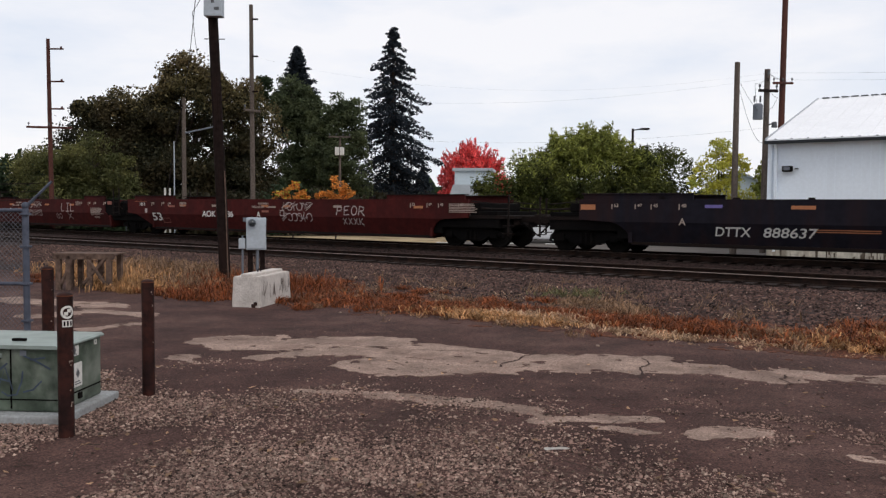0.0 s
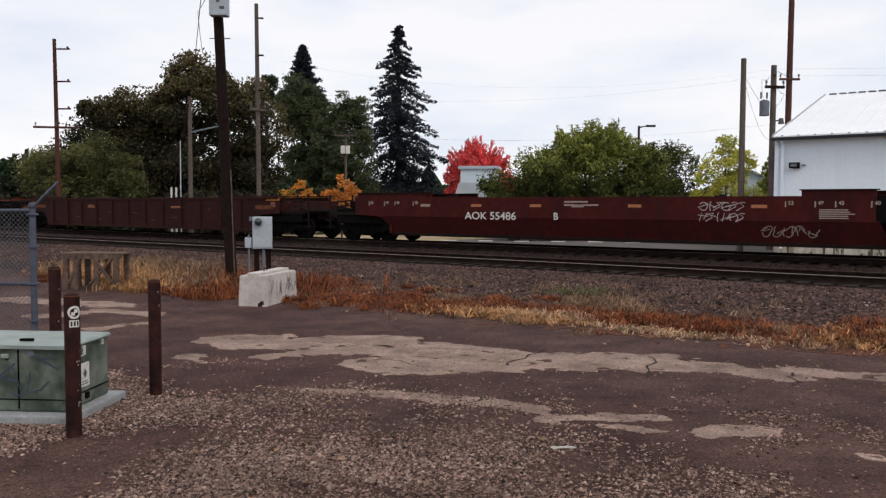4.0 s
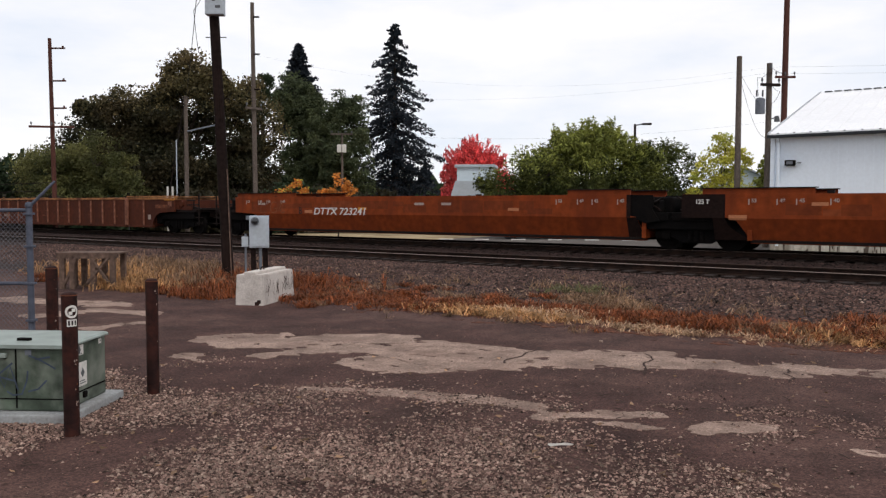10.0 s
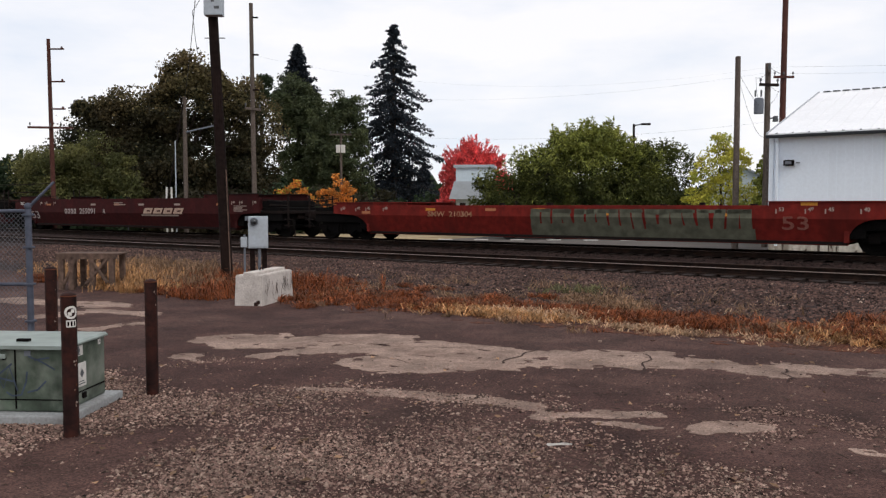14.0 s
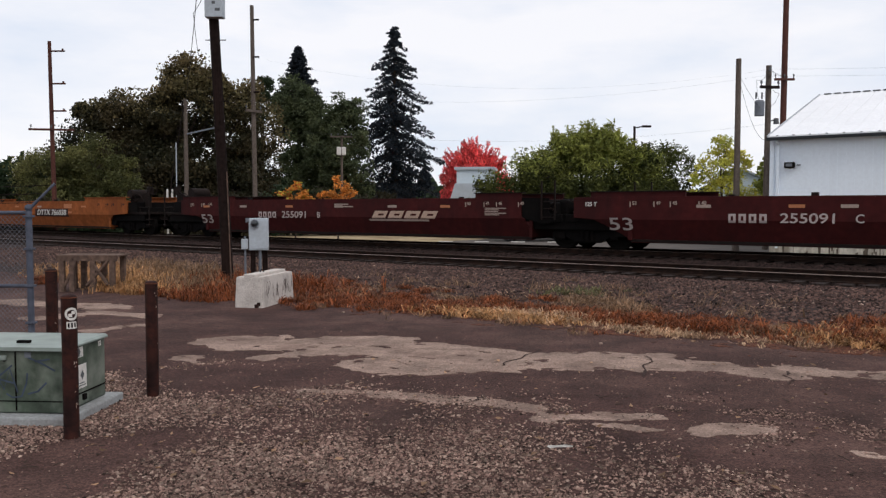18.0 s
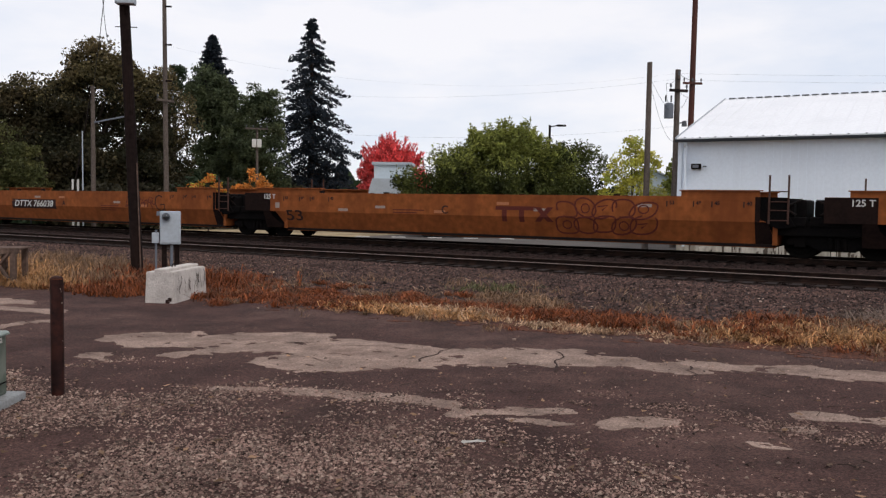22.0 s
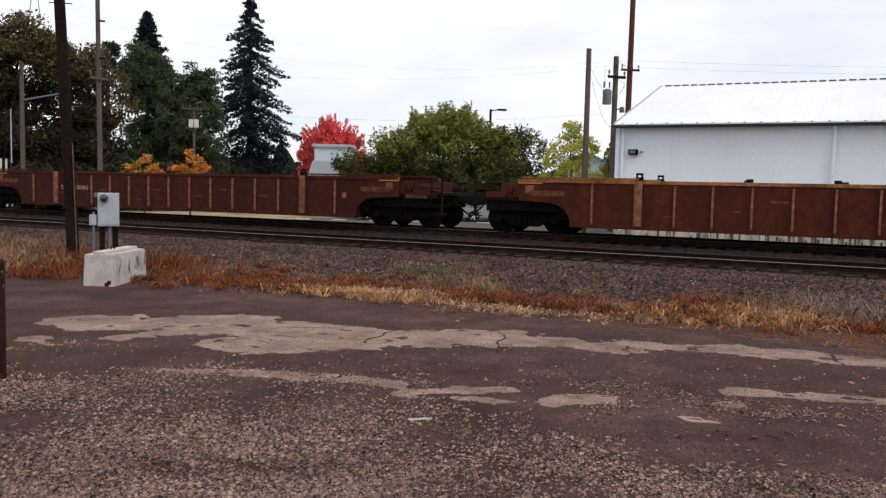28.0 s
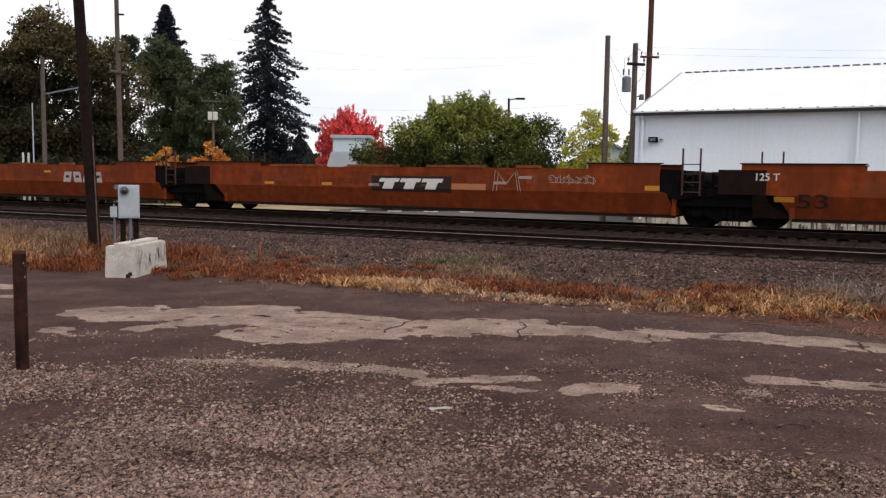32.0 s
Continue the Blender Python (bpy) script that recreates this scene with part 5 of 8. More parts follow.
def build_train():
    # navy end unit
    car, at = well_car(8.3, -14.0, "joint", "coupler", P_NAVY, "dark navy well car with a brown lower side", seed=40)
    lettering(car, "DTTX", at(-7.2), 0.65, 0.28, shear=0.2, width=1.02)
    lettering(car, "888637", at(-5.68), 0.65, 0.28, shear=0.2, width=1.42)
    lettering(car, "A", at(-8.6), 0.92, 0.2, M_DULLW)
    plate(car, "reflector", at(-7.7), 1.38, 0.5, 0.09, mat("violet_paint", (0.16, 0.13, 0.34), 0.7))
    plate(car, "reflector", at(-5.3), 1.36, 0.62, 0.10, M_SALMON)
    plate(car, "reflector", at(-11.6), 1.34, 0.5, 0.16, M_SALMON)
    bars(car, at(-4.2), 0.75, 1.6, 2, M_SALMON, 2)
    end_marks(car, at(-10.8))
    # maroon set
    (a, aa), (b, bb), (c, cc) = three_pack(-14.0, -36.2, -55.8, -77.2, P_MAROON, "maroon three-unit well car with white stencils and graffiti", (M_DULLW, M_SALMON), 50)
    lettering(a, "53", aa(-33.5), 0.76, 0.37, width=0.68)
    lettering(a, "AOK 55486", aa(-29.2), 0.93, 0.25, width=2.05)
    lettering(a, "A", aa(-26.6), 0.94, 0.22)
    tangle(a, aa(-24.35), 1.08, 1.65, 0.82, M_GRAFW, 3)
    tag(a, "PEOR", aa(-21.45), 0.98, 1.5, 0.34, M_GRAFW, 0.04)
    tag(a, "XXXK", aa(-21.35), 0.62, 1.1, 0.24, M_GRAFW, 0.03)
    load_stencil(a, aa(-26.3), "AOK 55486 A")
    plate(a, "placard", aa(-25.2), 1.02, 0.24, 0.24, M_GRAFW, "square framed mark")
    plate(a, "placard", aa(-25.2), 1.02, 0.18, 0.18, P_MAROON, y=-1.505)
    bars(a, aa(-16.3), 1.40, 1.2, 6, None, 5)
    lettering(a, "125 T", aa(-34.6), 1.34, 0.13)
    plate(a, "reflector", aa(-34.76), 1.50, 0.94, 0.06, M_SALMON, "thin orange strip")
    plate(a, "mark", aa(-34.33), 1.05, 0.17, 0.2, M_GRAFW)
    plate(a, "reflector", aa(-32.4), 1.26, 0.46, 0.08, M_FADERED)
    plate(a, "stencil_frame", aa(-32.9), 0.61, 0.52, 0.22, M_FADERED, "faint framed stencil")
    plate(a, "stencil_frame", aa(-32.9), 0.61, 0.48, 0.18, P_MAROON, y=-1.5055)
    bars(a, aa(-31.55), 1.42, 0.42, 4, None, 23)
    bars(b, bb(-38.45), 0.70, 0.5, 2, None, 24)
    bars(b, bb(-40.1), 1.44, 0.4, 4, None, 25)
    plate(b, "reflector", bb(-37.3), 1.40, 0.36, 0.16, M_FADERED)
    lettering(b, "53", bb(-53.5), 0.76, 0.37, width=0.68)
    lettering(b, "AOK 55486", bb(-49.3), 0.94, 0.25, width=2.05)
    lettering(b, "C", bb(-46.8), 0.96, 0.24)
    load_stencil(b, bb(-45.9), "AOK 55486 C")
    tangle(b, bb(-44.3), 1.08, 1.45, 0.84, M_GRAFW, 7)
    tag(b, "LIL", bb(-41.0), 0.96, 1.3, 0.42, M_GRAFW, 0.04)
    tag(b, "OO", bb(-41.9), 0.58, 0.6, 0.26, M_GRAFW, 0.028)
    tag(b, "X", bb(-40.8), 0.56, 0.6, 0.32, M_GRAFW, 0.032)
    bars(b, bb(-38.4), 1.12, 1.1, 7, None, 19)
    lettering(b, "125 T", bb(-54.9), 1.37, 0.12)
    plate(b, "mark", bb(-54.4), 1.13, 0.16, 0.20, M_WHITE)
    lettering(c, "AOK 55486", cc(-69.0), 0.94, 0.25, width=2.05)
    lettering(c, "B", cc(-66.5), 0.95, 0.22)
    bars(c, cc(-65.6), 1.40, 1.2, 2, M_DULLW, 8, 0.10, 0.05)
    tangle(c, cc(-61.2), 1.14, 1.3, 0.6, M_GRAFW, 9, 0.026)
    scrawl(c, cc(-59.4), 0.62, 1.5, 0.28, M_DULLW, 10, 5, 0.028)
    bars(c, cc(-58.2), 1.20, 0.9, 5, None, 11)
    # dark brown single car with faint posts
    car, at = well_car(-77.2, -101.0, "coupler", "coupler", P_BROWN, "dark brown ribbed well car, heavily weathered", ribbed=True, top=1.62, chord=P_BROWN, brake_r=True, seed=60, pitch=1.37, posts=P_BROWN)
    bars(car, at(-86), 1.2, 1.0, 2, M_SALMON, 12)
    bars(car, at(-93), 1.25, 0.7, 3, M_SALMON, 13)
    bars(car, at(-90.0), 1.57, 1.3, 1, M_DULLW, 14, 0.05, 0.04)
    # orange set
    (a, aa), (b, bb), (c, cc) = three_pack(-101.0, -123.3, -143.0, -164.2, P_ORANGE, "faded orange three-unit well car with patched paint", (M_SALMON, M_OCHRE, M_DULLW), 70)
    for u_, f_, s_ in ((a, aa, -109.6), (c, cc, -156.1)):
        lettering(u_, "DTTX 723241", f_(s_), 1.0, 0.26, shear=0.2, width=2.7)
        lettering(u_, "A" if u_ is a else "B", f_(s_ - 2.1), 1.02, 0.26, M_DARKTXT)
        plate(u_, "reflector", f_(s_ - 1.65), 1.0, 0.42, 0.11, M_SALMON)
    loops(a, aa(-116.0), 1.12, 4.0, 0.75, M_RUBBED2, 61, 26, 0.032)
    loops(a, aa(-110.0), 1.42, 2.8, 0.22, M_RUBBED2, 62, 16, 0.022)
    plate(a, "stroke", aa(-115.3), 0.86, 0.95, 0.035, M_SALMON, "thin orange scratch")
    plate(a, "patch", aa(-115.75), 1.0, 0.5, 0.30, P_FADED, "rubbed pale patch")
    plate(a, "patch", aa(-113.25), 1.52, 1.2, 0.10, P_FADED, "rubbed patch under the top rail")
    plate(a, "reflector", aa(-117.8), 1.02, 0.40, 0.10, M_SALMON)
    plate(a, "reflector", aa(-120.9), 1.10, 1.0, 0.07, M_SALMON, "thin orange strip")
    plate(a, "patch", aa(-113.6), 1.10, 0.62, 0.12, M_RUBBED, "dull framed patch")
    plate(a, "patch", aa(-112.8), 1.10, 0.5, 0.10, M_RUBBED, "dull framed patch")
    plate(a, "placard", aa(-104.4), 1.24, 0.55, 0.36, M_DULLW, "white framed placard")
    plate(a, "placard", aa(-104.4), 1.24, 0.46, 0.28, M_DARKTXT, y=-1.505)
    plate(a, "placard_mark", aa(-104.4), 1.24, 0.24, 0.13, M_DULLW, y=-1.5075)
    logo(b, bb(-132.8), 1.06, 3.1)
    plate(b, "patch", bb(-130.6), 1.0, 0.55, 0.4, M_SALMON, "brighter patch of paint")
    plate(b, "patch", bb(-134.8), 1.0, 0.45, 0.4, M_SALMON, "brighter patch of paint")
    plate(b, "reflector", bb(-127.4), 0.93, 0.5, 0.11, M_OCHRE)
    tag(c, "LGC", cc(-159.7), 0.94, 1.7, 0.44, M_RUBBED, 0.035, 0.15)
    plate(b, "reflector", bb(-141.0), 0.92, 0.5, 0.14, M_SALMON)
    lettering(b, "125 T", bb(-142.0), 1.36, 0.12)
    lettering(a, "125 T", aa(-122.3), 1.36, 0.12)
    # rust ribbed car
    car, at = well_car(-164.2, -188.0, "coupler", "coupler", P_RUST, "rust brown ribbed well car with a worn yellow top rail", ribbed=True, top=1.60, chord=P_CHORD, brake_r=True, seed=80)
    plate(car, "mark", at(-168.2), 0.68, 0.2, 0.22, M_DULLW)
    plate(car, "mark", at(-185.0), 0.72, 0.25, 0.28, M_DULLW)
    bars(car, at(-181.5), 0.72, 0.6, 3, M_DULLW, 16)
    # red car, lower sides
    car, at = well_car(-188.0, -212.0, "coupler", "coupler", P_RED, "low red well car with a broad grey sprayed band", top=1.26, ends=1.38, brake_f=True, seed=90)
    lettering(car, "SMW  210304", at(-204.4), 0.95, 0.18, M_RUBBED2, width=1.9)
    lettering(car, "53", at(-193.0), 0.76, 0.38, M_FADERED, width=0.68)
    rng = random.Random(5)
    off = lambda z: -1.5035 + LEAN * max(0.0, 0.9 - z) / 0.655
    for i in range(9):
        # tall block letters that run over the fold of the side
        x0 = at(-201.2) + i * 0.79
        bm = bmesh.new()
        cut = rng.uniform(0.55, 0.75)
        for xa, xb, za, zb, q in ((x0, x0 + 0.81, 0.28, cut, 0.0), (x0 + 0.02, x0 + 0.36, cut, 1.15, rng.uniform(-0.12, 0.14)), (x0 + 0.42, x0 + 0.74, cut, 1.15, rng.uniform(-0.2, 0.16)), (x0 + 0.05, x0 + 0.72, rng.uniform(0.98, 1.05), 1.14, 0.0)):
            zs = [za] + [z for z in (0.9,) if za < z < zb] + [zb]
            lift = 0.0006 * i
            rows = [[bm.verts.new((xa + q * (z - za), off(z) - lift, z)), bm.verts.new((xb + q * (z - za), off(z) - lift, z))] for z in zs]
            for r0, r1 in zip(rows, rows[1:]):
                bm.faces.new((r0[0], r0[1], r1[1], r1[0]))
        tagged(part("graffiti", bm, M_GRAFG, car, "tall grey-green sprayed letter"), kind="stuff")
    end_marks(car, at(-209.5), 1.12)
    end_marks(car, at(-193.5), 1.12)
    small_plates(car, 12.0, 91, (M_SALMON, M_OCHRE), 7)
    # wine red set
    (a, aa), (b, bb), (c, cc) = three_pack(-212.0, -234.4, -253.6, -275.0, P_WINE, "dark wine red three-unit well car with white stencils", (M_DULLW, M_SALMON), 100)
    for u_, f_, s53, num, let, lx, lg in ((a, aa, -231.9, -227.6, "A", -225.4, -220.75), (b, bb, -251.6, -247.0, "C", -245.0, -240.8), (c, cc, -271.1, -266.4, "B", -264.3, -260.1)):
        lettering(u_, "53", f_(s53), 0.74, 0.40, M_GRAFW, width=0.76)
        for q in range(4):
            plate(u_, "brand_bar", f_(num - 1.26 + 0.28 * q), 0.96, 0.2, 0.25, M_GRAFW)
            plate(u_, "brand_slot", f_(num - 1.26 + 0.28 * q), 0.96, 0.07, 0.12, P_WINE, y=-1.5055)
        lettering(u_, "255091", f_(num + 0.75), 0.96, 0.26, M_GRAFW, shear=0.03, width=1.38)
        lettering(u_, let, f_(lx), 0.96, 0.22, M_GRAFW)
        bars(u_, f_(lx + 1.4), 1.36, 1.1, 2, M_DULLW, 21, 0.09, 0.045)
        if lg:
            for k in range(4):
                plate(u_, "logo_bar", f_(lg - 1.05 + 0.76 * k), 1.0, 0.64, 0.27, M_FADEW, skew=0.08)
                plate(u_, "logo_slot", f_(lg - 1.0 + 0.76 * k), 1.0, 0.26, 0.07, P_WINE, y=-1.5055, skew=0.02)
            plate(u_, "logo_stroke", f_(lg - 0.2), 0.80, 2.8, 0.07, M_DULLW)
        bars(u_, f_(s53 + 16.6) if f_(s53 + 16.6) < 9 else f_(s53 + 15), 1.22, 0.85, 5, None, 22)
    lettering(a, "125 T", aa(-233.2), 1.36, 0.12)
    lettering(b, "125 T", bb(-252.6), 1.36, 0.12)
    # yellow set
    (a, aa), (b, bb), (c, cc) = three_pack(-275.0, -297.4, -317.6, -339.0, P_YELLOW, "yellow three-unit well car with dark lettering and red graffiti", (M_SALMON, M_DULLW), 110)
    for u_, f_, s_, let, lx in ((a, aa, -283.9, "B", -286.2), (c, cc, -330.3, "A", -328.1)):
        plate(u_, "number_panel", f_(s_), 0.98, 3.25, 0.42, M_DARKTXT, "black panel behind the lettering")
        lettering(u_, "DTTX 766038", f_(s_), 0.98, 0.28, shear=0.2, width=2.85, y=-1.509)
        lettering(u_, let, f_(lx), 1.03, 0.20, M_DARKTXT)
    lettering(b, "53", bb(-314.8), 0.74, 0.40, M_DARKTXT, width=0.76)
    lettering(a, "53", aa(-294.8), 0.74, 0.40, M_DARKTXT, width=0.76)
    lettering(c, "53", cc(-334.9), 0.76, 0.40, M_DARKTXT, width=0.76)
    bars(c, cc(-324.8), 0.95, 1.6, 3, M_GRAFD, 71, 0.09, 0.03)
    lettering(b, "C", bb(-308.4), 1.06, 0.26, M_DARKTXT)
    plate(b, "logo_bar", bb(-305.85), 1.16, 1.38, 0.12, M_GRAFD, "faded dark red emblem bar")
    for dx in (-0.38, 0.22):
        plate(b, "logo_bar", bb(-305.85 + dx), 0.92, 0.17, 0.37, M_GRAFD, "faded dark red emblem bar", y=-1.5048)
    for q in (0.09, -0.09):
        plate(b, "logo_bar", bb(-304.88), 0.98, 0.20, 0.45, M_GRAFD, "faded dark red emblem bar", y=-1.5056 - q * 0.01, skew=q * 2.4)
    bubbles(b, bb(-302.95), 0.94, 2.95, 1.0, M_GRAFD, 31, 0.05)
    bars(b, bb(-309.75), 1.02, 1.4, 2, M_GRAFD, 26, 0.09, 0.035)
    scrawl(a, aa(-291.5), 1.15, 4.6, 0.5, M_GRAFD, 33, 9, 0.045)
    tag(c, "BBAR", cc(-323.1), 0.94, 1.75, 0.42, M_GRAFD, 0.045, 0.25)
    loops(c, cc(-323.0), 1.15, 1.6, 0.3, M_GRAFD, 63, 8, 0.04)
    tag(c, "G", cc(-321.75), 0.80, 0.75, 0.62, M_DARKTXT, 0.05, -0.2)
    plate(a, "patch", aa(-282.3), 1.32, 0.75, 0.22, M_SALMON)
    lettering(b, "125 T", bb(-315.98), 1.43, 0.17, y=-1.512)
    lettering(a, "125 T", aa(-296.1), 1.43, 0.17, y=-1.512)
    plate(b, "mark", bb(-315.6), 1.12, 0.2, 0.2, M_DULLW)
    # three rust ribbed cars
    for k, (f_, r_, pt, ch) in enumerate(((-339.0, -362.4, P_RUST2, P_CHORD), (-362.4, -386.2, P_RUST, P_CHORD), (-386.2, -410.3, P_RUST2, P_RUST))):
        car, at = well_car(f_, r_, "coupler", "coupler", pt, "rusty brown ribbed well car with a scuffed top rail", ribbed=True, top=1.60, chord=ch, brake_r=(k != 1), seed=120 + 5 * k)
        plate(car, "mark", at(f_ - 4.2), 0.95, 0.16, 0.18, M_FADERED)
        if k == 2:
            lettering(car, "DTTX", at(-403.85), 0.95, 0.17, M_DULLW, width=0.55)
            lettering(car, "620461", at(-402.95), 0.95, 0.17, M_DULLW, width=0.78)
            lettering(car, "53", at(-392.9), 0.92, 0.36, M_DARKTXT, width=0.68)
        plate(car, "end_mark", at(f_ - 1.5), 0.98, 0.8, 0.13, P_SCUFF, y=-1.37)
    # last orange set
    (a, aa), (b, bb), (c, cc) = three_pack(-410.3, -432.8, -452.4, -474.5, P_ORANGE, "orange-brown three-unit well car with a black lettered panel", (M_SALMON, M_DULLW, M_OCHRE), 140)
    plate(a, "number_panel", aa(-418.87), 1.01, 3.3, 0.36, M_DARKTXT, "black panel behind the lettering")
    lettering(a, "DTTX 726992", aa(-418.9), 1.01, 0.25, shear=0.2, width=2.95, y=-1.509)
    lettering(a, "B", aa(-421.0), 1.0, 0.22, M_DARKTXT)
    for s_, w_ in ((-412.55, 0.6), (-414.1, 0.36)):
        plate(a, "placard", aa(s_), 1.22, w_, 0.34, M_DULLW, "white framed placard")
        plate(a, "placard", aa(s_), 1.22, w_ - 0.09, 0.26, M_DARKTXT, y=-1.505)
        plate(a, "placard_mark", aa(s_), 1.22, w_ * 0.4, 0.12, M_DULLW, y=-1.5075)
    plate(a, "reflector", aa(-413.6), 0.74, 0.62, 0.17, M_OCHRE)
    for u_, f_, s_ in ((a, aa, 0.0), (b, bb, -21.3), (c, cc, -42.0)):
        for xa, xb in ((-426.6, -424.4), (-423.3, -421.3), (-420.2, -418.2), (-417.1, -416.3)):
            bm = bmesh.new()
            box(bm, f_(s_ + xa), f_(s_ + xb), -1.52, -1.36, 1.582, 1.665, 0.01)
            part("top_pad", bm, P_FADED, u_, "faded orange pad on the top rail")
    plate(a, "reflector", aa(-418.8), 1.25, 0.48, 0.08, M_OCHRE)
    for s_, z_, w_, h_ in ((-423.9, 1.01, 0.42, 0.09), (-422.36, 1.11, 0.40, 0.10), (-419.44, 1.48, 0.36, 0.11), (-415.53, 1.03, 0.5, 0.11), (-415.9, 0.70, 0.3, 0.09)):
        plate(a, "reflector", aa(s_), z_, w_, h_, M_SALMON)
    lettering(a, "125 T", aa(-431.15), 1.38, 0.19, y=-1.51)
    lettering(a, "53", aa(-430.0), 0.74, 0.40, M_DARKTXT, width=0.76)
    plate(a, "reflector", aa(-430.7), 0.80, 0.5, 0.14, M_OCHRE)
    plate(b, "reflector", bb(-434.2), 1.04, 0.42, 0.14, M_OCHRE)
    logo(b, bb(-442.1), 1.04, 3.0)
    tag(b, "M", bb(-438.6), 0.88, 0.85, 0.58, M_FADEW, 0.022, 0.0)
    tag(b, "M", bb(-438.6), 0.86, 1.1, 0.66, M_FADEW, 0.02, 0.0)
    scrawl(b, bb(-436.6), 1.25, 1.4, 0.3, M_DULLW, 38, 6, 0.02)
    plate(b, "patch", bb(-440.0), 0.98, 1.2, 0.2, M_SALMON)
    for k in range(4):
        plate(c, "graffiti", cc(-458.6 + 0.6 * k), 1.08, 0.45, 0.44, M_GRAFW, "blocky white sprayed letters", skew=0.05 * (-1) ** k)
        plate(c, "graffiti", cc(-458.6 + 0.6 * k), 1.10, 0.2, 0.10, M_DARKTXT, y=-1.5055)


def logo(car, x, z, w):
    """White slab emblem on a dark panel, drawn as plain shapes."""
    plate(car, "logo_panel", x, z, w, 0.52, M_DARKTXT, "dark emblem panel")
    for k in range(3):
        c = x - w * 0.27 + w * 0.27 * k
        plate(car, "logo_bar", c, z + 0.12, w * 0.25, 0.12, M_WHITE, y=-1.5065, skew=0.03)
        plate(car, "logo_bar", c - 0.03, z - 0.05, w * 0.13, 0.24, M_WHITE, y=-1.508, skew=0.05)


build_train()
# the bodies ride on their springs a little above the trucks
for car, mid in CARS:
    for ob in car.children:
        if not ob.name.startswith(("truck_frame", "axle")):
            ob.location.z += 0.07
# ---- the metal building and what stands beyond the tracks ----
GZ = -0.3


M_GUTTER = mat("dark_gutter_paint", (0.025, 0.028, 0.032), 0.6, 0, 20, 0.2, bump=0.02)
M_RAKE = mat("rake_trim_grey", (0.40, 0.42, 0.45), 0.6, 0, 20, 0.1, bump=0.02)


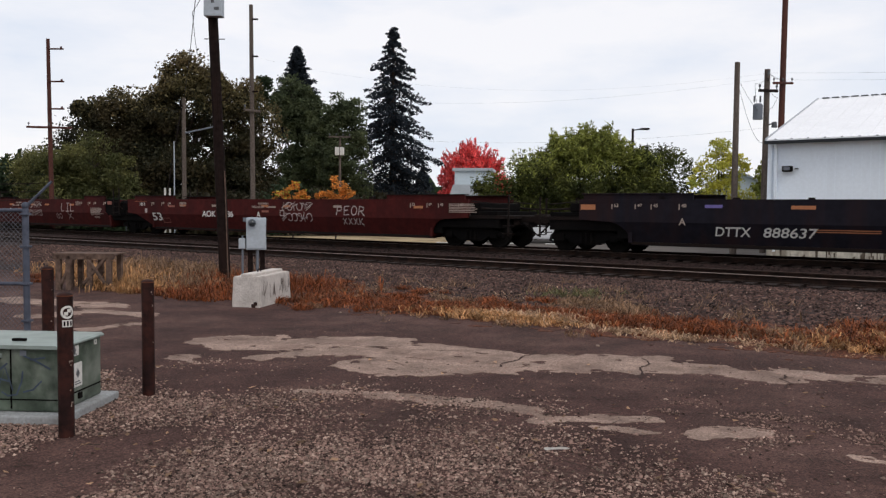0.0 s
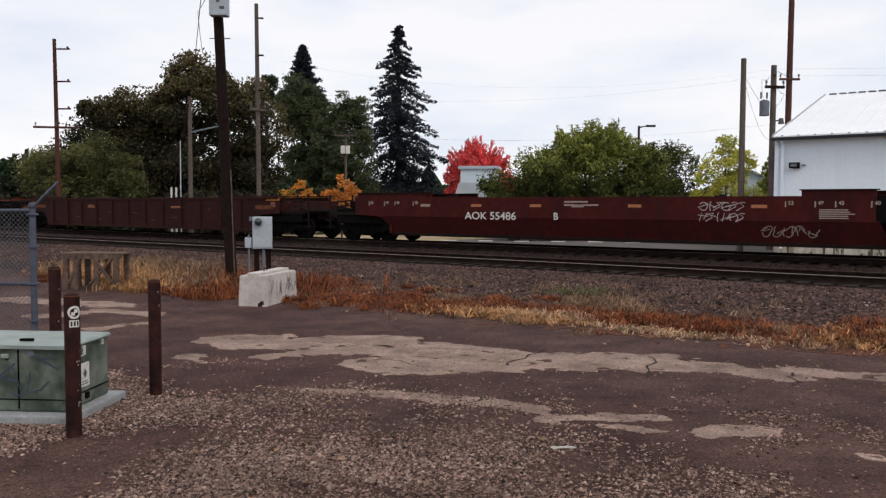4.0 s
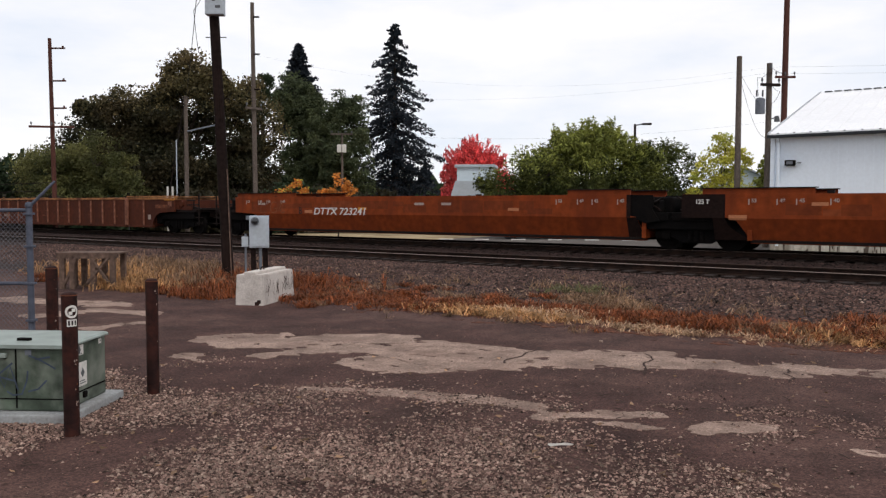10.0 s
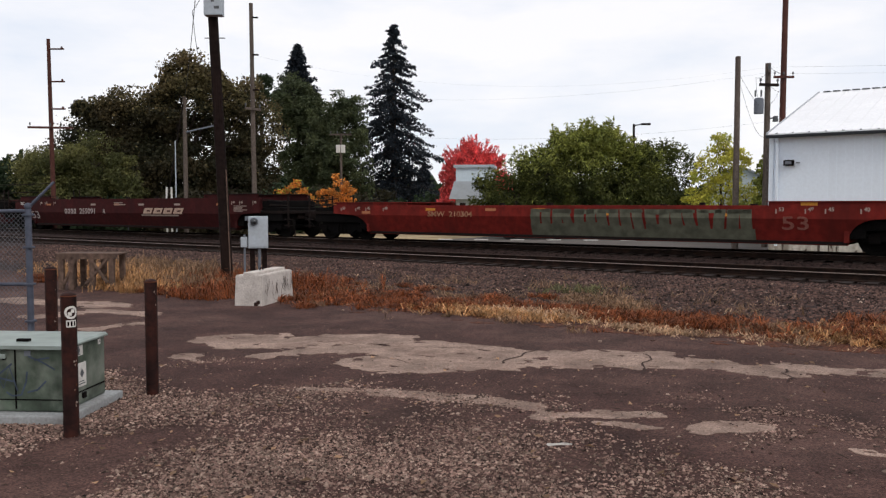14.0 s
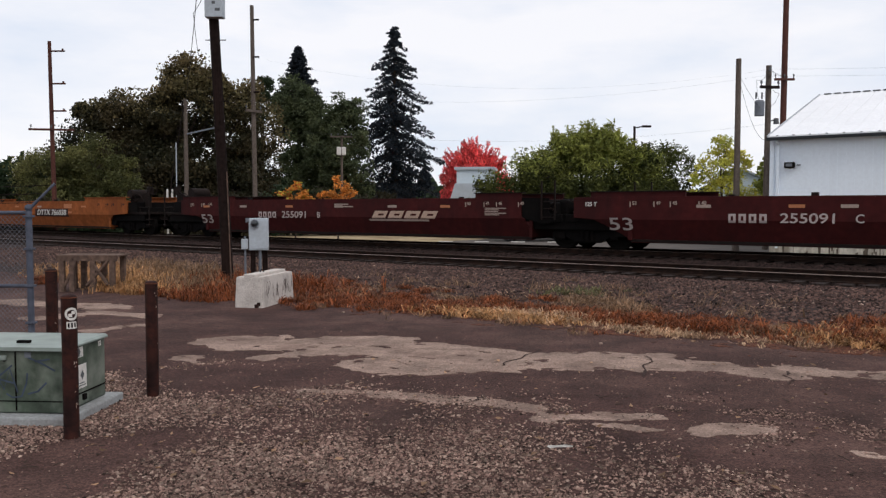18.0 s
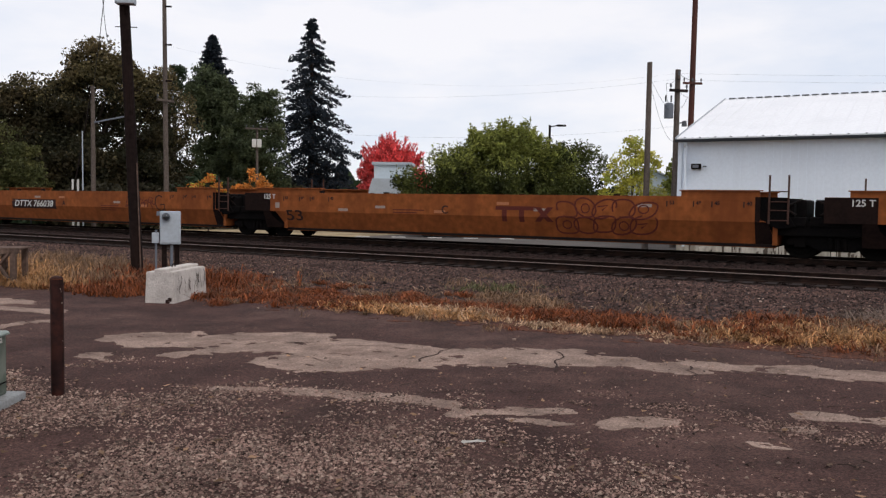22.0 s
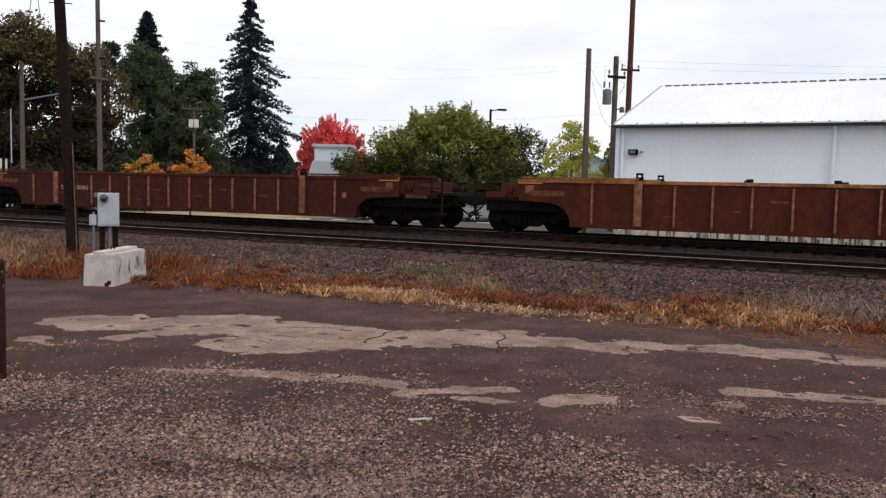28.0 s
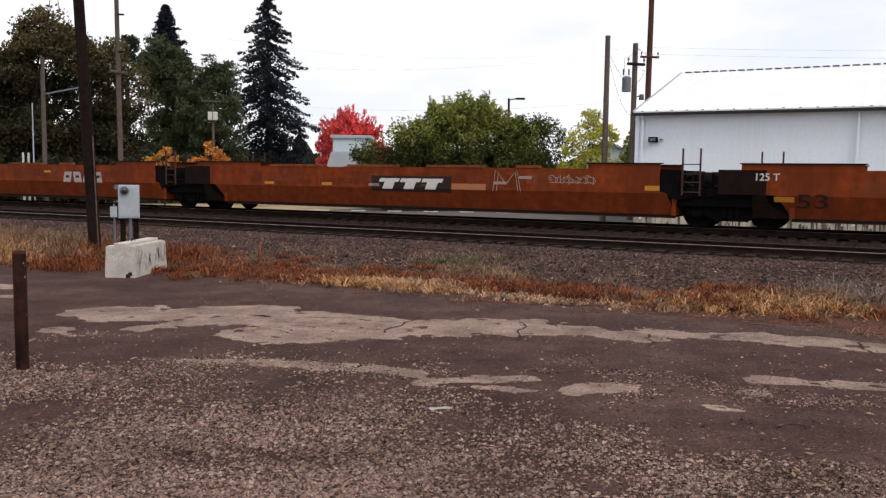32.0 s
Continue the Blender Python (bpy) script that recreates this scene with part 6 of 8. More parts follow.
def build_warehouse():
    wh = thing("warehouse", plan(-9.1, 34.8, GZ), "white metal-clad warehouse with a pale low-pitched roof", "warehouse")
    LEN, EAVE, RIDGE, HALF = 34.0, 4.74, 7.22, 8.6
    bm = bmesh.new()
    prism(bm, [(0, 0.85), (LEN, 0.85), (LEN, EAVE), (0, EAVE)], 0.0, 0.12)
    box(bm, 0, LEN, 2 * HALF - 0.12, 2 * HALF, 0.85, EAVE)
    wall = part("wall", bm, M_METALW, wh, "white profiled metal wall")
    bm = bmesh.new()
    for x0 in (0.0, LEN - 0.12):
        pts = [(0.12, 0.85), (2 * HALF - 0.12, 0.85), (2 * HALF - 0.12, EAVE), (HALF, RIDGE - 0.1), (0.12, EAVE)]
        a = [bm.verts.new((x0, y, z)) for y, z in pts]
        b = [bm.verts.new((x0 + 0.12, y, z)) for y, z in pts]
        bm.faces.new(a)
        bm.faces.new(b[::-1])
        for i in range(5):
            bm.faces.new((a[i], a[(i + 1) % 5], b[(i + 1) % 5], b[i]))
    part("gable_wall", bm, M_METALW, wh)
    bm = bmesh.new()
    box(bm, -0.02, 0.02, -0.006, 0.0, 0.9, EAVE - 0.05, 0.002)
    rib = mesh_of("cladding_rib", bm, M_METALW)
    for i in range(100):
        part("cladding_rib", rib, M_METALW, wall, at=pose(0.3 + i * 0.305, 0, 0))
    bm = bmesh.new()
    box(bm, 0, LEN, -0.06, 0.14, 0.0, 0.85)
    box(bm, 0, LEN, 2 * HALF - 0.14, 2 * HALF, 0.0, 0.85)
    box(bm, 0, 0.14, 0.14, 2 * HALF - 0.14, 0.0, 0.85)
    base = part("foundation", bm, M_WALLCON, wh, "stained pale concrete base wall")
    rng = random.Random(77)
    bm = bmesh.new()
    for i in range(330):
        x = rng.uniform(4.6, 26) if i > 30 else rng.uniform(0.2, 4.6)
        w, h = rng.uniform(0.015, 0.10), rng.uniform(0.12, 0.75)
        z = 0.84 - h if rng.random() < 0.55 else 0.0
        y = -0.0625 - 0.000006 * i
        bm.faces.new([bm.verts.new(v) for v in ((x - w * 0.3, y, z), (x + w * 0.4, y, z), (x + w * 0.6, y, z + h), (x - w * 0.6, y, z + h * rng.uniform(0.75, 1.0)))])
    tagged(part("drip_stain", bm, mat("concrete_grime", (0.075, 0.06, 0.05), 0.95, 0, 20, 0.4, (0.20, 0.17, 0.14), 0.8, 4, 0.1), base, "dark grimy runs down the concrete"), kind="stuff")
    for sg in (-1, 1):
        bm = bmesh.new()
        y0, y1 = (-0.35, HALF) if sg < 0 else (2 * HALF + 0.35, HALF)
        z0 = EAVE - 0.35 * (RIDGE - EAVE) / HALF
        v = [bm.verts.new(p) for p in ((-0.04, y0, z0), (LEN + 0.3, y0, z0), (LEN + 0.3, y1, RIDGE), (-0.04, y1, RIDGE))]
        v2 = [bm.verts.new(q.co + Vector((0, 0, 0.09))) for q in v]
        bm.faces.new(v)
        bm.faces.new(v2[::-1])
        for i in range(4):
            bm.faces.new((v[i], v[(i + 1) % 4], v2[(i + 1) % 4], v2[i]))
        roof = part("roof", bm, M_ROOF, wh, "pale ribbed metal roof")
        if sg < 0:
            bm = bmesh.new()
            d = Vector((0, y1 - y0, RIDGE - z0))
            box(bm, -0.018, 0.018, 0.0, d.length, 0.0, 0.018)
            seam = mesh_of("roof_seam", bm, M_ROOF)
            ang = math.degrees(math.atan2(RIDGE - z0, y1 - y0))
            for i in range(57):
                part("roof_seam", seam, M_ROOF, roof, at=pose(i * 0.6, y0, z0 + 0.09, ang))
            bm = bmesh.new()
            box(bm, -0.035, 0.035, -0.02, 0.03, 0.0, 0.028)
            cap = mesh_of("closure_cap", bm, M_TRIM)
            for i in range(57):
                part("closure_cap", cap, M_TRIM, roof, at=pose(i * 0.6 + 0.3, y0, z0 + 0.085))
        if sg < 0:
            bm = bmesh.new()
            c = [bm.verts.new(q) for q in ((-0.10, y0, z0 - 0.02), (-0.04, y0, z0 - 0.02), (-0.04, y1, RIDGE - 0.02), (-0.10, y1, RIDGE - 0.02))]
            c2 = [bm.verts.new(q.co + Vector((0, 0, 0.15))) for q in c]
            bm.faces.new(c)
            bm.faces.new(c2[::-1])
            for i in range(4):
                bm.faces.new((c[i], c[(i + 1) % 4], c2[(i + 1) % 4], c2[i]))
            part("rake_trim", bm, M_RAKE, wh, "grey trim along the sloping roof edge")
    bm = bmesh.new()
    for i in range(81):
        box(bm, 0.3 + i * 0.42 - 0.15, 0.3 + i * 0.42 + 0.15, HALF - 0.16, HALF + 0.16, RIDGE + 0.07, RIDGE + 0.12)
    tagged(part("ridge_cap", bm, M_TRIM, wh, "notched ridge capping"), kind="stuff")
    bm = bmesh.new()
    box(bm, -0.1, LEN + 0.3, -0.42, -0.352, EAVE - 0.19, EAVE - 0.065, 0.012)
    part("gutter", bm, M_GUTTER, wh, "dark grey eaves gutter")
    for x in (0.28, 8.3, 16.2, 24.0):
        bm = bmesh.new()
        box(bm, x - 0.05, x + 0.05, -0.15, -0.05, 0.3, EAVE - 0.35, 0.012)
        rod(bm, (x, -0.1, EAVE - 0.35), (x, -0.38, EAVE - 0.2), 0.05, seg=8)
        part("downpipe", bm, M_METALW, wh, "white downpipe")
    bm = bmesh.new()
    box(bm, -0.05, 0.12, -0.05, 0.0, 0.85, EAVE)
    part("corner_trim", bm, M_METALW, wh)
    lamp = thing("wall_light", plan(-9.1 + 0.72, 34.8 - 0.02, 3.28), "dark wall-pack light on the white cladding", "wall light")
    bm = bmesh.new()
    box(bm, -0.19, 0.19, -0.20, 0.0, -0.11, 0.11, 0.03)
    part("housing", bm, M_BLACK, lamp)
    bm = bmesh.new()
    box(bm, -0.12, 0.12, -0.21, -0.20, -0.06, 0.06, 0.01)
    part("lens", bm, M_GALV, lamp, "clouded glass lens")
    bm = bmesh.new()
    rod(bm, (0.26, -0.05, 0), (0.40, -0.05, 0.0), 0.025, seg=8)
    part("conduit", bm, M_GALV, lamp)


build_warehouse()


def cable(name, pts, r, label, sag=0.0, parent=None):
    cu = bpy.data.curves.new(name, "CURVE")
    cu.dimensions, cu.bevel_depth, cu.bevel_resolution = "3D", r, 1
    sp = cu.splines.new("POLY")
    full = []
    for a, b in zip(pts, pts[1:]):
        a, b = Vector(a), Vector(b)
        for i in range(24):
            k = i / 24
            full.append(a.lerp(b, k) - Vector((0, 0, sag * 4 * k * (1 - k))))
    full.append(Vector(pts[-1]))
    sp.points.add(len(full) - 1)
    for p, q in zip(sp.points, full):
        p.co = (*q, 1)
    tmp = bpy.data.objects.new(name, cu)
    me = bpy.data.meshes.new_from_object(tmp)
    bpy.data.objects.remove(tmp)
    me.materials.append(M_CABLE)
    ob = new(name, me)
    ob.parent = parent
    if parent is None:
        tagged(ob, label, "cable")
    return ob


def pole(x, y, top, r0, r1, material, label, lean=(0, 0), z0=GZ, name="utility_pole"):
    p = thing(name, pose(x, y, z0), label, "utility pole")
    bm = bmesh.new()
    rod(bm, (0, 0, -0.3), (lean[0], lean[1], top - z0), r0, r1, 14)
    part("pole_shaft", bm, material, p)
    return p


def crossarm(p, z, half, ang, material, name="crossarm", pins=0):
    bm = bmesh.new()
    d = Vector((math.cos(radians(ang)), math.sin(radians(ang)), 0))
    box(bm, -half, half, -0.06, 0.06, -0.06, 0.06, 0.01)
    ob = part(name, bm, material, p, at=Matrix.Translation((0, 0, z)) @ pose(0, -0.2, 0, 0, 0, ang))
    for k in range(pins):
        bm = bmesh.new()
        xx = -half * 0.9 + 1.8 * half * k / max(1, pins - 1)
        rod(bm, (xx, 0, 0.06), (xx, 0, 0.2), 0.02, seg=6)
        rod(bm, (xx, 0, 0.16), (xx, 0, 0.28), 0.055, 0.04, 8)
        part("insulator", bm, M_TRIM, ob)


def build_poles():
    a = pole(12.55, 35.86, 7.91, 0.145, 0.11, M_POLE, "grey weathered wooden utility pole beside the warehouse")
    b = pole(14.38, 37.33, 7.87, 0.14, 0.12, M_POLE, "grey wooden utility pole with a transformer and crossarm", (0.02, 0))
    crossarm(b, 7.75, 0.42, 70, M_POLE, pins=3)
    crossarm(b, 7.2, 0.45, 10, M_DARKST, "bracket", pins=2)
    bm = bmesh.new()
    rod(bm, (-0.40, -0.1, 5.95), (-0.40, -0.1, 6.55), 0.21, seg=18)
    rod(bm, (-0.40, -0.1, 6.55), (-0.40, -0.1, 6.64), 0.22, 0.15, 18)
    tr = part("transformer", bm, M_GALV, b, "grey can transformer")
    for dx in (-0.14, 0.12):
        bm = bmesh.new()
        rod(bm, (-0.42 + dx, -0.1, 6.7), (-0.42 + dx, -0.1, 6.98), 0.04, seg=8)
        part("bushing", bm, M_TRIM, tr)
    bm = bmesh.new()
    rod(bm, (0.35, -0.1, 5.6), (0.35, -0.1, 5.85), 0.13, 0.09, 10)
    rod(bm, (0.0, 0, 5.7), (0.35, -0.1, 5.8), 0.03, seg=6)
    part("insulator_bell", bm, M_TRIM, b)
    c = pole(18.68, 46.38, 17.0, 0.18, 0.14, M_POLERED, "tall red-brown treated utility pole behind the warehouse", (0.12, 0))
    crossarm(c, 8.9, 0.55, 0, M_POLERED, pins=3)
    d = pole(-23.08, 49.92, 11.4, 0.15, 0.10, M_POLERED, "red-brown treated utility pole with side pins", (-0.1, 0))
    for k, z in enumerate((11.1, 9.2, 7.6)):
        bm = bmesh.new()
        rod(bm, (0, -0.1, z), (0.85, -0.1, z), 0.05, seg=8)
        rod(bm, (0.72, -0.1, z), (0.72, -0.1, z + 0.14), 0.06, seg=8)
        part("side_arm", bm, M_POLERED, d)
    crossarm(d, 6.5, 1.25, 12, M_POLERED, pins=3)
    e = pole(-9.80, 43.92, 12.05, 0.14, 0.10, M_POLE, "tall grey wooden utility pole with side brackets", (-0.08, 0))
    for z in (11.6, 9.7, 7.9):
        bm = bmesh.new()
        rod(bm, (0, -0.1, z), (0.3, -0.1, z), 0.045, seg=8)
        part("side_arm", bm, M_DARKST, e)
    crossarm(e, 6.9, 0.5, 50, M_POLE, pins=2)
    f = pole(-14.0, 45.9, 7.5, 0.13, 0.10, M_POLE, "short grey wooden pole with a slanting bracket arm")
    bm = bmesh.new()
    rod(bm, (0.1, -0.1, 5.9), (1.85, -0.1, 6.28), 0.045, seg=8)
    part("bracket_arm", bm, M_GALV, f, "galvanised lamp arm")
    bm = bmesh.new()
    rod(bm, (-0.05, -0.1, 7.4), (-1.35, -0.2, 0.0), 0.03, seg=6)
    part("guy_wire", bm, M_DARKST, f)
    g = thing("marker_post", pose(-14.35, 45.3, GZ), "thin white post beside the pole", "post")
    bm = bmesh.new()
    rod(bm, (0, 0, 0), (0, 0, 5.4), 0.038, 0.03, 8)
    part("post_shaft", bm, M_BOXGREY, g)
    for x, y, top in ((-15.15, 46.2, 2.62), (-14.95, 46.4, 2.62)):
        g = thing("marker_post", pose(x, y, GZ), "short white painted post by the street", "post")
        bm = bmesh.new()
        box(bm, -0.045, 0.045, -0.045, 0.045, 0, top - GZ, 0.01)
        part("post_shaft", bm, M_WHITE, g)
    g = thing("street_sign", pose(-17.3, 46.2, GZ), "small square white sign on a thin post", "sign")
    bm = bmesh.new()
    rod(bm, (0, 0, 0), (0, 0, 2.22), 0.03, seg=8)
    part("post_shaft", bm, M_GALV, g)
    bm = bmesh.new()
    box(bm, -0.18, 0.18, -0.05, -0.03, 1.84, 2.24, 0.008)
    sg = part("sign_panel", bm, M_WHITE, g, "white square panel")
    bm = bmesh.new()
    box(bm, -0.05, 0.05, -0.056, -0.05, 1.92, 2.06)
    box(bm, -0.10, 0.10, -0.056, -0.05, 2.08, 2.13)
    part("sign_mark", bm, M_BLACK, sg)
    h = pole(-8.34, 69.5, 7.5, 0.12, 0.09, M_POLE, "slim grey pole with a white box and small crossarm")
    crossarm(h, 7.7, 0.9, 5, M_POLE, pins=4)
    for dx in (-0.2, 0.2):
        bm = bmesh.new()
        box(bm, dx - 0.17, dx + 0.17, -0.4, -0.1, 6.2, 6.85, 0.04)
        part("white_box", bm, M_WHITE, h, "white painted box")
    s = pole(11.7, 51.4, 6.55, 0.09, 0.07, M_DARKST, "dark street lamp pole with a short arm", name="street_lamp")
    bm = bmesh.new()
    rod(bm, (0, 0, 6.75), (0.55, 0, 6.85), 0.035, seg=8)
    part("arm", bm, M_DARKST, s)
    bm = bmesh.new()
    box(bm, 0.45, 1.0, -0.12, 0.12, 6.78, 6.9, 0.03)
    part("lamp_head", bm, M_DARKST, s)
    # overhead lines
    for k, (p, q, sg) in enumerate((((14.4, 37.3, 7.7), (-9.8, 43.9, 9.4), 1.2), ((18.7, 46.4, 9.0), (-9.8, 60, 9.6), 1.0), 
                                    ((-9.8, 43.9, 5.9), (14.4, 37.3, 5.3), 0.8), ((14.4, 37.3, 7.7), (60, 20, 8.5), 0.8), ((14.4, 37.3, 7.4), (60, 19, 8.0), 0.8))):
        cable("overhead_line", (p, q), 0.0026 if k else 0.0014, "thin black overhead line", sg)
    cable("jumper_wire", ((14.32, 37.2, 7.5), (13.75, 37.0, 7.2), (13.8, 37.0, 6.5), (14.0, 37.1, 6.35)), 0.007, "curled jumper wire beside the transformer", 0.12)
    cable("jumper_wire", ((14.4, 37.2, 7.0), (14.75, 37.0, 6.6), (14.45, 37.1, 6.1), (14.4, 37.2, 5.5)), 0.007, "curled jumper wire beside the transformer", 0.10)
    cable("jumper_wire", ((14.45, 37.2, 7.65), (15.1, 37.0, 7.35), (14.9, 37.2, 6.9)), 0.009, "curled jumper wire beside the transformer", 0.08)
    cable("drop_line", ((12.55, 35.86, 7.3), (13.9, 37.0, 6.0)), 0.007, "thin drop cable between two poles", 0.1)
    cable("drop_line", ((12.55, 35.86, 7.2), (13.6, 36.9, 5.2), (14.3, 37.3, 4.6)), 0.007, "thin drop cable between two poles", 0.15)


build_poles()


def build_sheds():
    sh = thing("shed", pose(2.0, 55.0, GZ, 0, 0, -8), "small white shed with a pale sloping roof", "shed")
    bm = bmesh.new()
    box(bm, -1.1, 1.25, 0, 2.6, 0, 4.35)
    part("wall", bm, M_SHED, sh)
    bm = bmesh.new()
    prism(bm, [(-1.45, 2.3), (1.35, 2.3), (1.25, 3.45), (-1.1, 3.45)], -0.9, -0.02)
    part("lean_to_roof", bm, M_BOXGREY, sh, "grey lean-to roof")
    bm = bmesh.new()
    box(bm, -1.25, 1.4, -0.15, 2.75, 4.35, 4.55, 0.03)
    part("roof", bm, M_BOXGREY, sh)
    s2 = thing("shed", pose(16.9, 48.0, GZ, 0, 0, -20), "low white outbuilding behind the yellow tree", "shed")
    bm = bmesh.new()
    prism(bm, [(-1.5, 0), (1.5, 0), (1.5, 3.4), (0, 4.1), (-1.5, 3.2)], 0, 3)
    part("wall", bm, M_SHED, s2)
    bm = bmesh.new()
    prism(bm, [(-1.7, 3.15), (0, 4.12), (1.7, 3.35), (1.7, 3.45), (0, 4.25), (-1.7, 3.25)], -0.2, 3.2)
    part("roof", bm, M_BOXGREY, s2)


build_sheds()


# ---- trees ----
def leaf_mesh(name, centres, sizes, material, rng, flat=0.0, long=1.6):
    """Leaves as small bent quads round the given centres."""
    k = len(centres)
    d = rng.normal(size=(k, 3))
    d[:, 2] = d[:, 2] * (1 - flat) - flat * 1.5
    d /= np.linalg.norm(d, axis=1)[:, None]
    e = np.cross(d, rng.normal(size=(k, 3)))
    e /= np.linalg.norm(e, axis=1)[:, None] + 1e-9
    s = sizes[:, None]
    P = np.empty((k, 4, 3), np.float32)
    P[:, 0], P[:, 1] = centres - d * s * long / 2, centres + e * s * 0.5
    P[:, 2], P[:, 3] = centres + d * s * long / 2, centres - e * s * 0.5
    me = bpy.data.meshes.new(name)
    me.vertices.add(k * 4)
    me.vertices.foreach_set("co", P.ravel())
    me.loops.add(k * 4)
    me.loops.foreach_set("vertex_index", np.arange(k * 4, dtype=np.int32))
    me.polygons.add(k)
    me.polygons.foreach_set("loop_start", np.arange(0, k * 4, 4, dtype=np.int32))
    me.update(calc_edges=True)
    me.materials.append(material)
    return me


def crown_points(rng, blobs, clumps, per, spread):
    """Leaf places: clumps over the shells of several ellipsoids."""
    pts = []
    for (x, y, z, rx, rz) in blobs:
        n = max(16 if rx >= 0.28 else 6, int(clumps * rx * rx * 0.12))
        v = rng.normal(size=(n, 3))
        v /= np.linalg.norm(v, axis=1)[:, None]
        r = 0.45 + 0.58 * rng.random(n) ** 0.6
        c = v * r[:, None] * np.array([rx, rx, rz]) + np.array([x, y, z])
        sc = spread * (0.6 + 0.8 * rng.random(n)) * min(1.0, 0.25 + rx / 1.5)
        q = c[:, None, :] + np.clip(rng.normal(size=(n, per, 3)), -1.5, 1.5) * sc[:, None, None] * np.array([1, 1, 0.75])
        pts.append(q.reshape(-1, 3))
    return np.concatenate(pts)


def tree(name, x, y, blobs, material, label, seed, size=0.30, clumps=60, per=40, spread=0.5, trunk=0.3, flat=0.0, long=1.6, z0=GZ, second=None, third=None, category="tree"):
    rng = np.random.default_rng(seed)
    t = thing(name, pose(x, y, z0), label, category)
    top = max(b[2] + b[4] for b in blobs)
    mid = min(b[2] for b in blobs)
    bm = bmesh.new()
    rod(bm, (0, 0, -0.2), (0.1, 0, mid * 0.6), trunk, trunk * 0.75, 10)
    rod(bm, (0.1, 0, mid * 0.6), (0.0, 0.1, top * 0.72), trunk * 0.75, trunk * 0.25, 8)
    for b in blobs:
        c = Vector(b[:3])
        st = Vector((0.05, 0.05, max(0.4, min(c.z * 0.6, mid * 0.9))))
        rod(bm, st, c, trunk * 0.4, trunk * 0.12, 7)
        for k in range(4):
            v = Vector(rng.normal(size=3)).normalized()
            rod(bm, c, c + Vector((v.x * b[3], v.y * b[3], abs(v.z) * b[4])) * 0.85, trunk * 0.14, trunk * 0.03, 5)
    part("trunk", bm, M_BARK, t, "dark bare trunk and limbs")
    pts = crown_points(rng, blobs, clumps, per, spread)
    pts = pts[pts[:, 2] > 0.1]
    if third is not None:
        hi = rng.random(len(pts)) < np.clip((pts[:, 2] - top * third[1]) / (top * 0.25), 0.0, 0.9)
        three = pts[hi]
        pts = pts[~hi]
        part("crown", leaf_mesh("crown", three, size * rng.uniform(0.6, 1.3, len(three)), third[0], rng, flat, long), third[0], t, third[2])
    # the chance of the second leaf colour rises with height in the crown
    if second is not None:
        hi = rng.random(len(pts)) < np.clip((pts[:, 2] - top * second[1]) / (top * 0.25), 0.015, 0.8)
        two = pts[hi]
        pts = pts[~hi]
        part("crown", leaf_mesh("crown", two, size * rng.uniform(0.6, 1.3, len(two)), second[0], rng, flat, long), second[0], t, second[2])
    part("crown", leaf_mesh("crown", pts, size * rng.uniform(0.6, 1.3, len(pts)), material, rng, flat, long), material, t)
    return t


def spruce(x, y, h, r, material, label, seed, levels=44, gap=0.25, droop=0.35, size=0.30, base=1.2, per=26):
    rng = np.random.default_rng(seed)
    t = thing("conifer_tree", pose(x, y, GZ), label, "tree")
    bm = bmesh.new()
    rod(bm, (0, 0, -0.2), (0, 0, h * 0.97), h * 0.018 + 0.06, 0.03, 9)
    pts, sz = [], []
    for i in range(levels):
        k = i / levels
        z = base + (h - base) * k ** 0.92
        R = r * (1 - k) ** 0.70 * (0.72 + 0.45 * rng.random()) + 0.12
        nb = int(6 + 6 * (1 - k))
        a0 = rng.random() * 6.28
        for j in range(nb):
            if rng.random() < gap * 0.5:
                continue
            a = a0 + j * 6.283 / nb + rng.normal() * 0.3
            L = R * rng.uniform(0.55, 1.12)
            zb = z + rng.normal() * 0.25 * (1 - 0.7 * k)
            n = int(per * (0.35 + L / r))
            s = rng.random(n) ** 0.75
            px, py = np.cos(a) * L * s, np.sin(a) * L * s
            w = 0.10 * L * (1.1 - s) + 0.07
            zz = zb - droop * L * s ** 1.2 + 0.12 * L * s ** 3 - rng.random(n) * 0.35 * (0.4 + 0.6 * (1 - k))
            pts.append(np.stack([px + rng.normal(size=n) * w, py + rng.normal(size=n) * w, zz], 1))
            if L > 0.8:
                rod(bm, (0, 0, zb), (math.cos(a) * L * 0.85, math.sin(a) * L * 0.85, zb - droop * L * 0.8), 0.035, 0.012, 4)
    part("trunk", bm, M_BARK, t, "straight dark trunk and branches")
    pts = np.concatenate(pts)
    part("crown", leaf_mesh("crown", pts, size * rng.uniform(0.6, 1.3, len(pts)), material, rng, 0.35, 1.9), material, t)
    return t


def shoots(t, centre, radii, count, leaves, size, material, seed, label, reach=(0.85, 1.15), bow=0.35, low=0.02, thin=0.10, flat=0.0, long=3.0):
    """Leafy shoots that stick out of a crown and break its outline."""
    rng = np.random.default_rng(seed)
    out = []
    for i in range(count):
        v = rng.normal(size=3)
        v[2] = abs(v[2]) * 0.9 + low
        v /= np.linalg.norm(v)
        s = np.linspace(0.45, 1.0, leaves)[:, None]
        q = v * s * rng.uniform(*reach) * np.array(radii) + np.array(centre)
        q[:, 2] += bow * s[:, 0] ** 3 * rng.uniform(0.3, 1.2)
        out.append(q + rng.normal(size=q.shape) * thin * (1.25 - s))
    out = np.concatenate(out)
    part("crown", leaf_mesh("crown", out, size * rng.uniform(0.6, 1.3, len(out)), material, rng, flat, long), material, t, label)


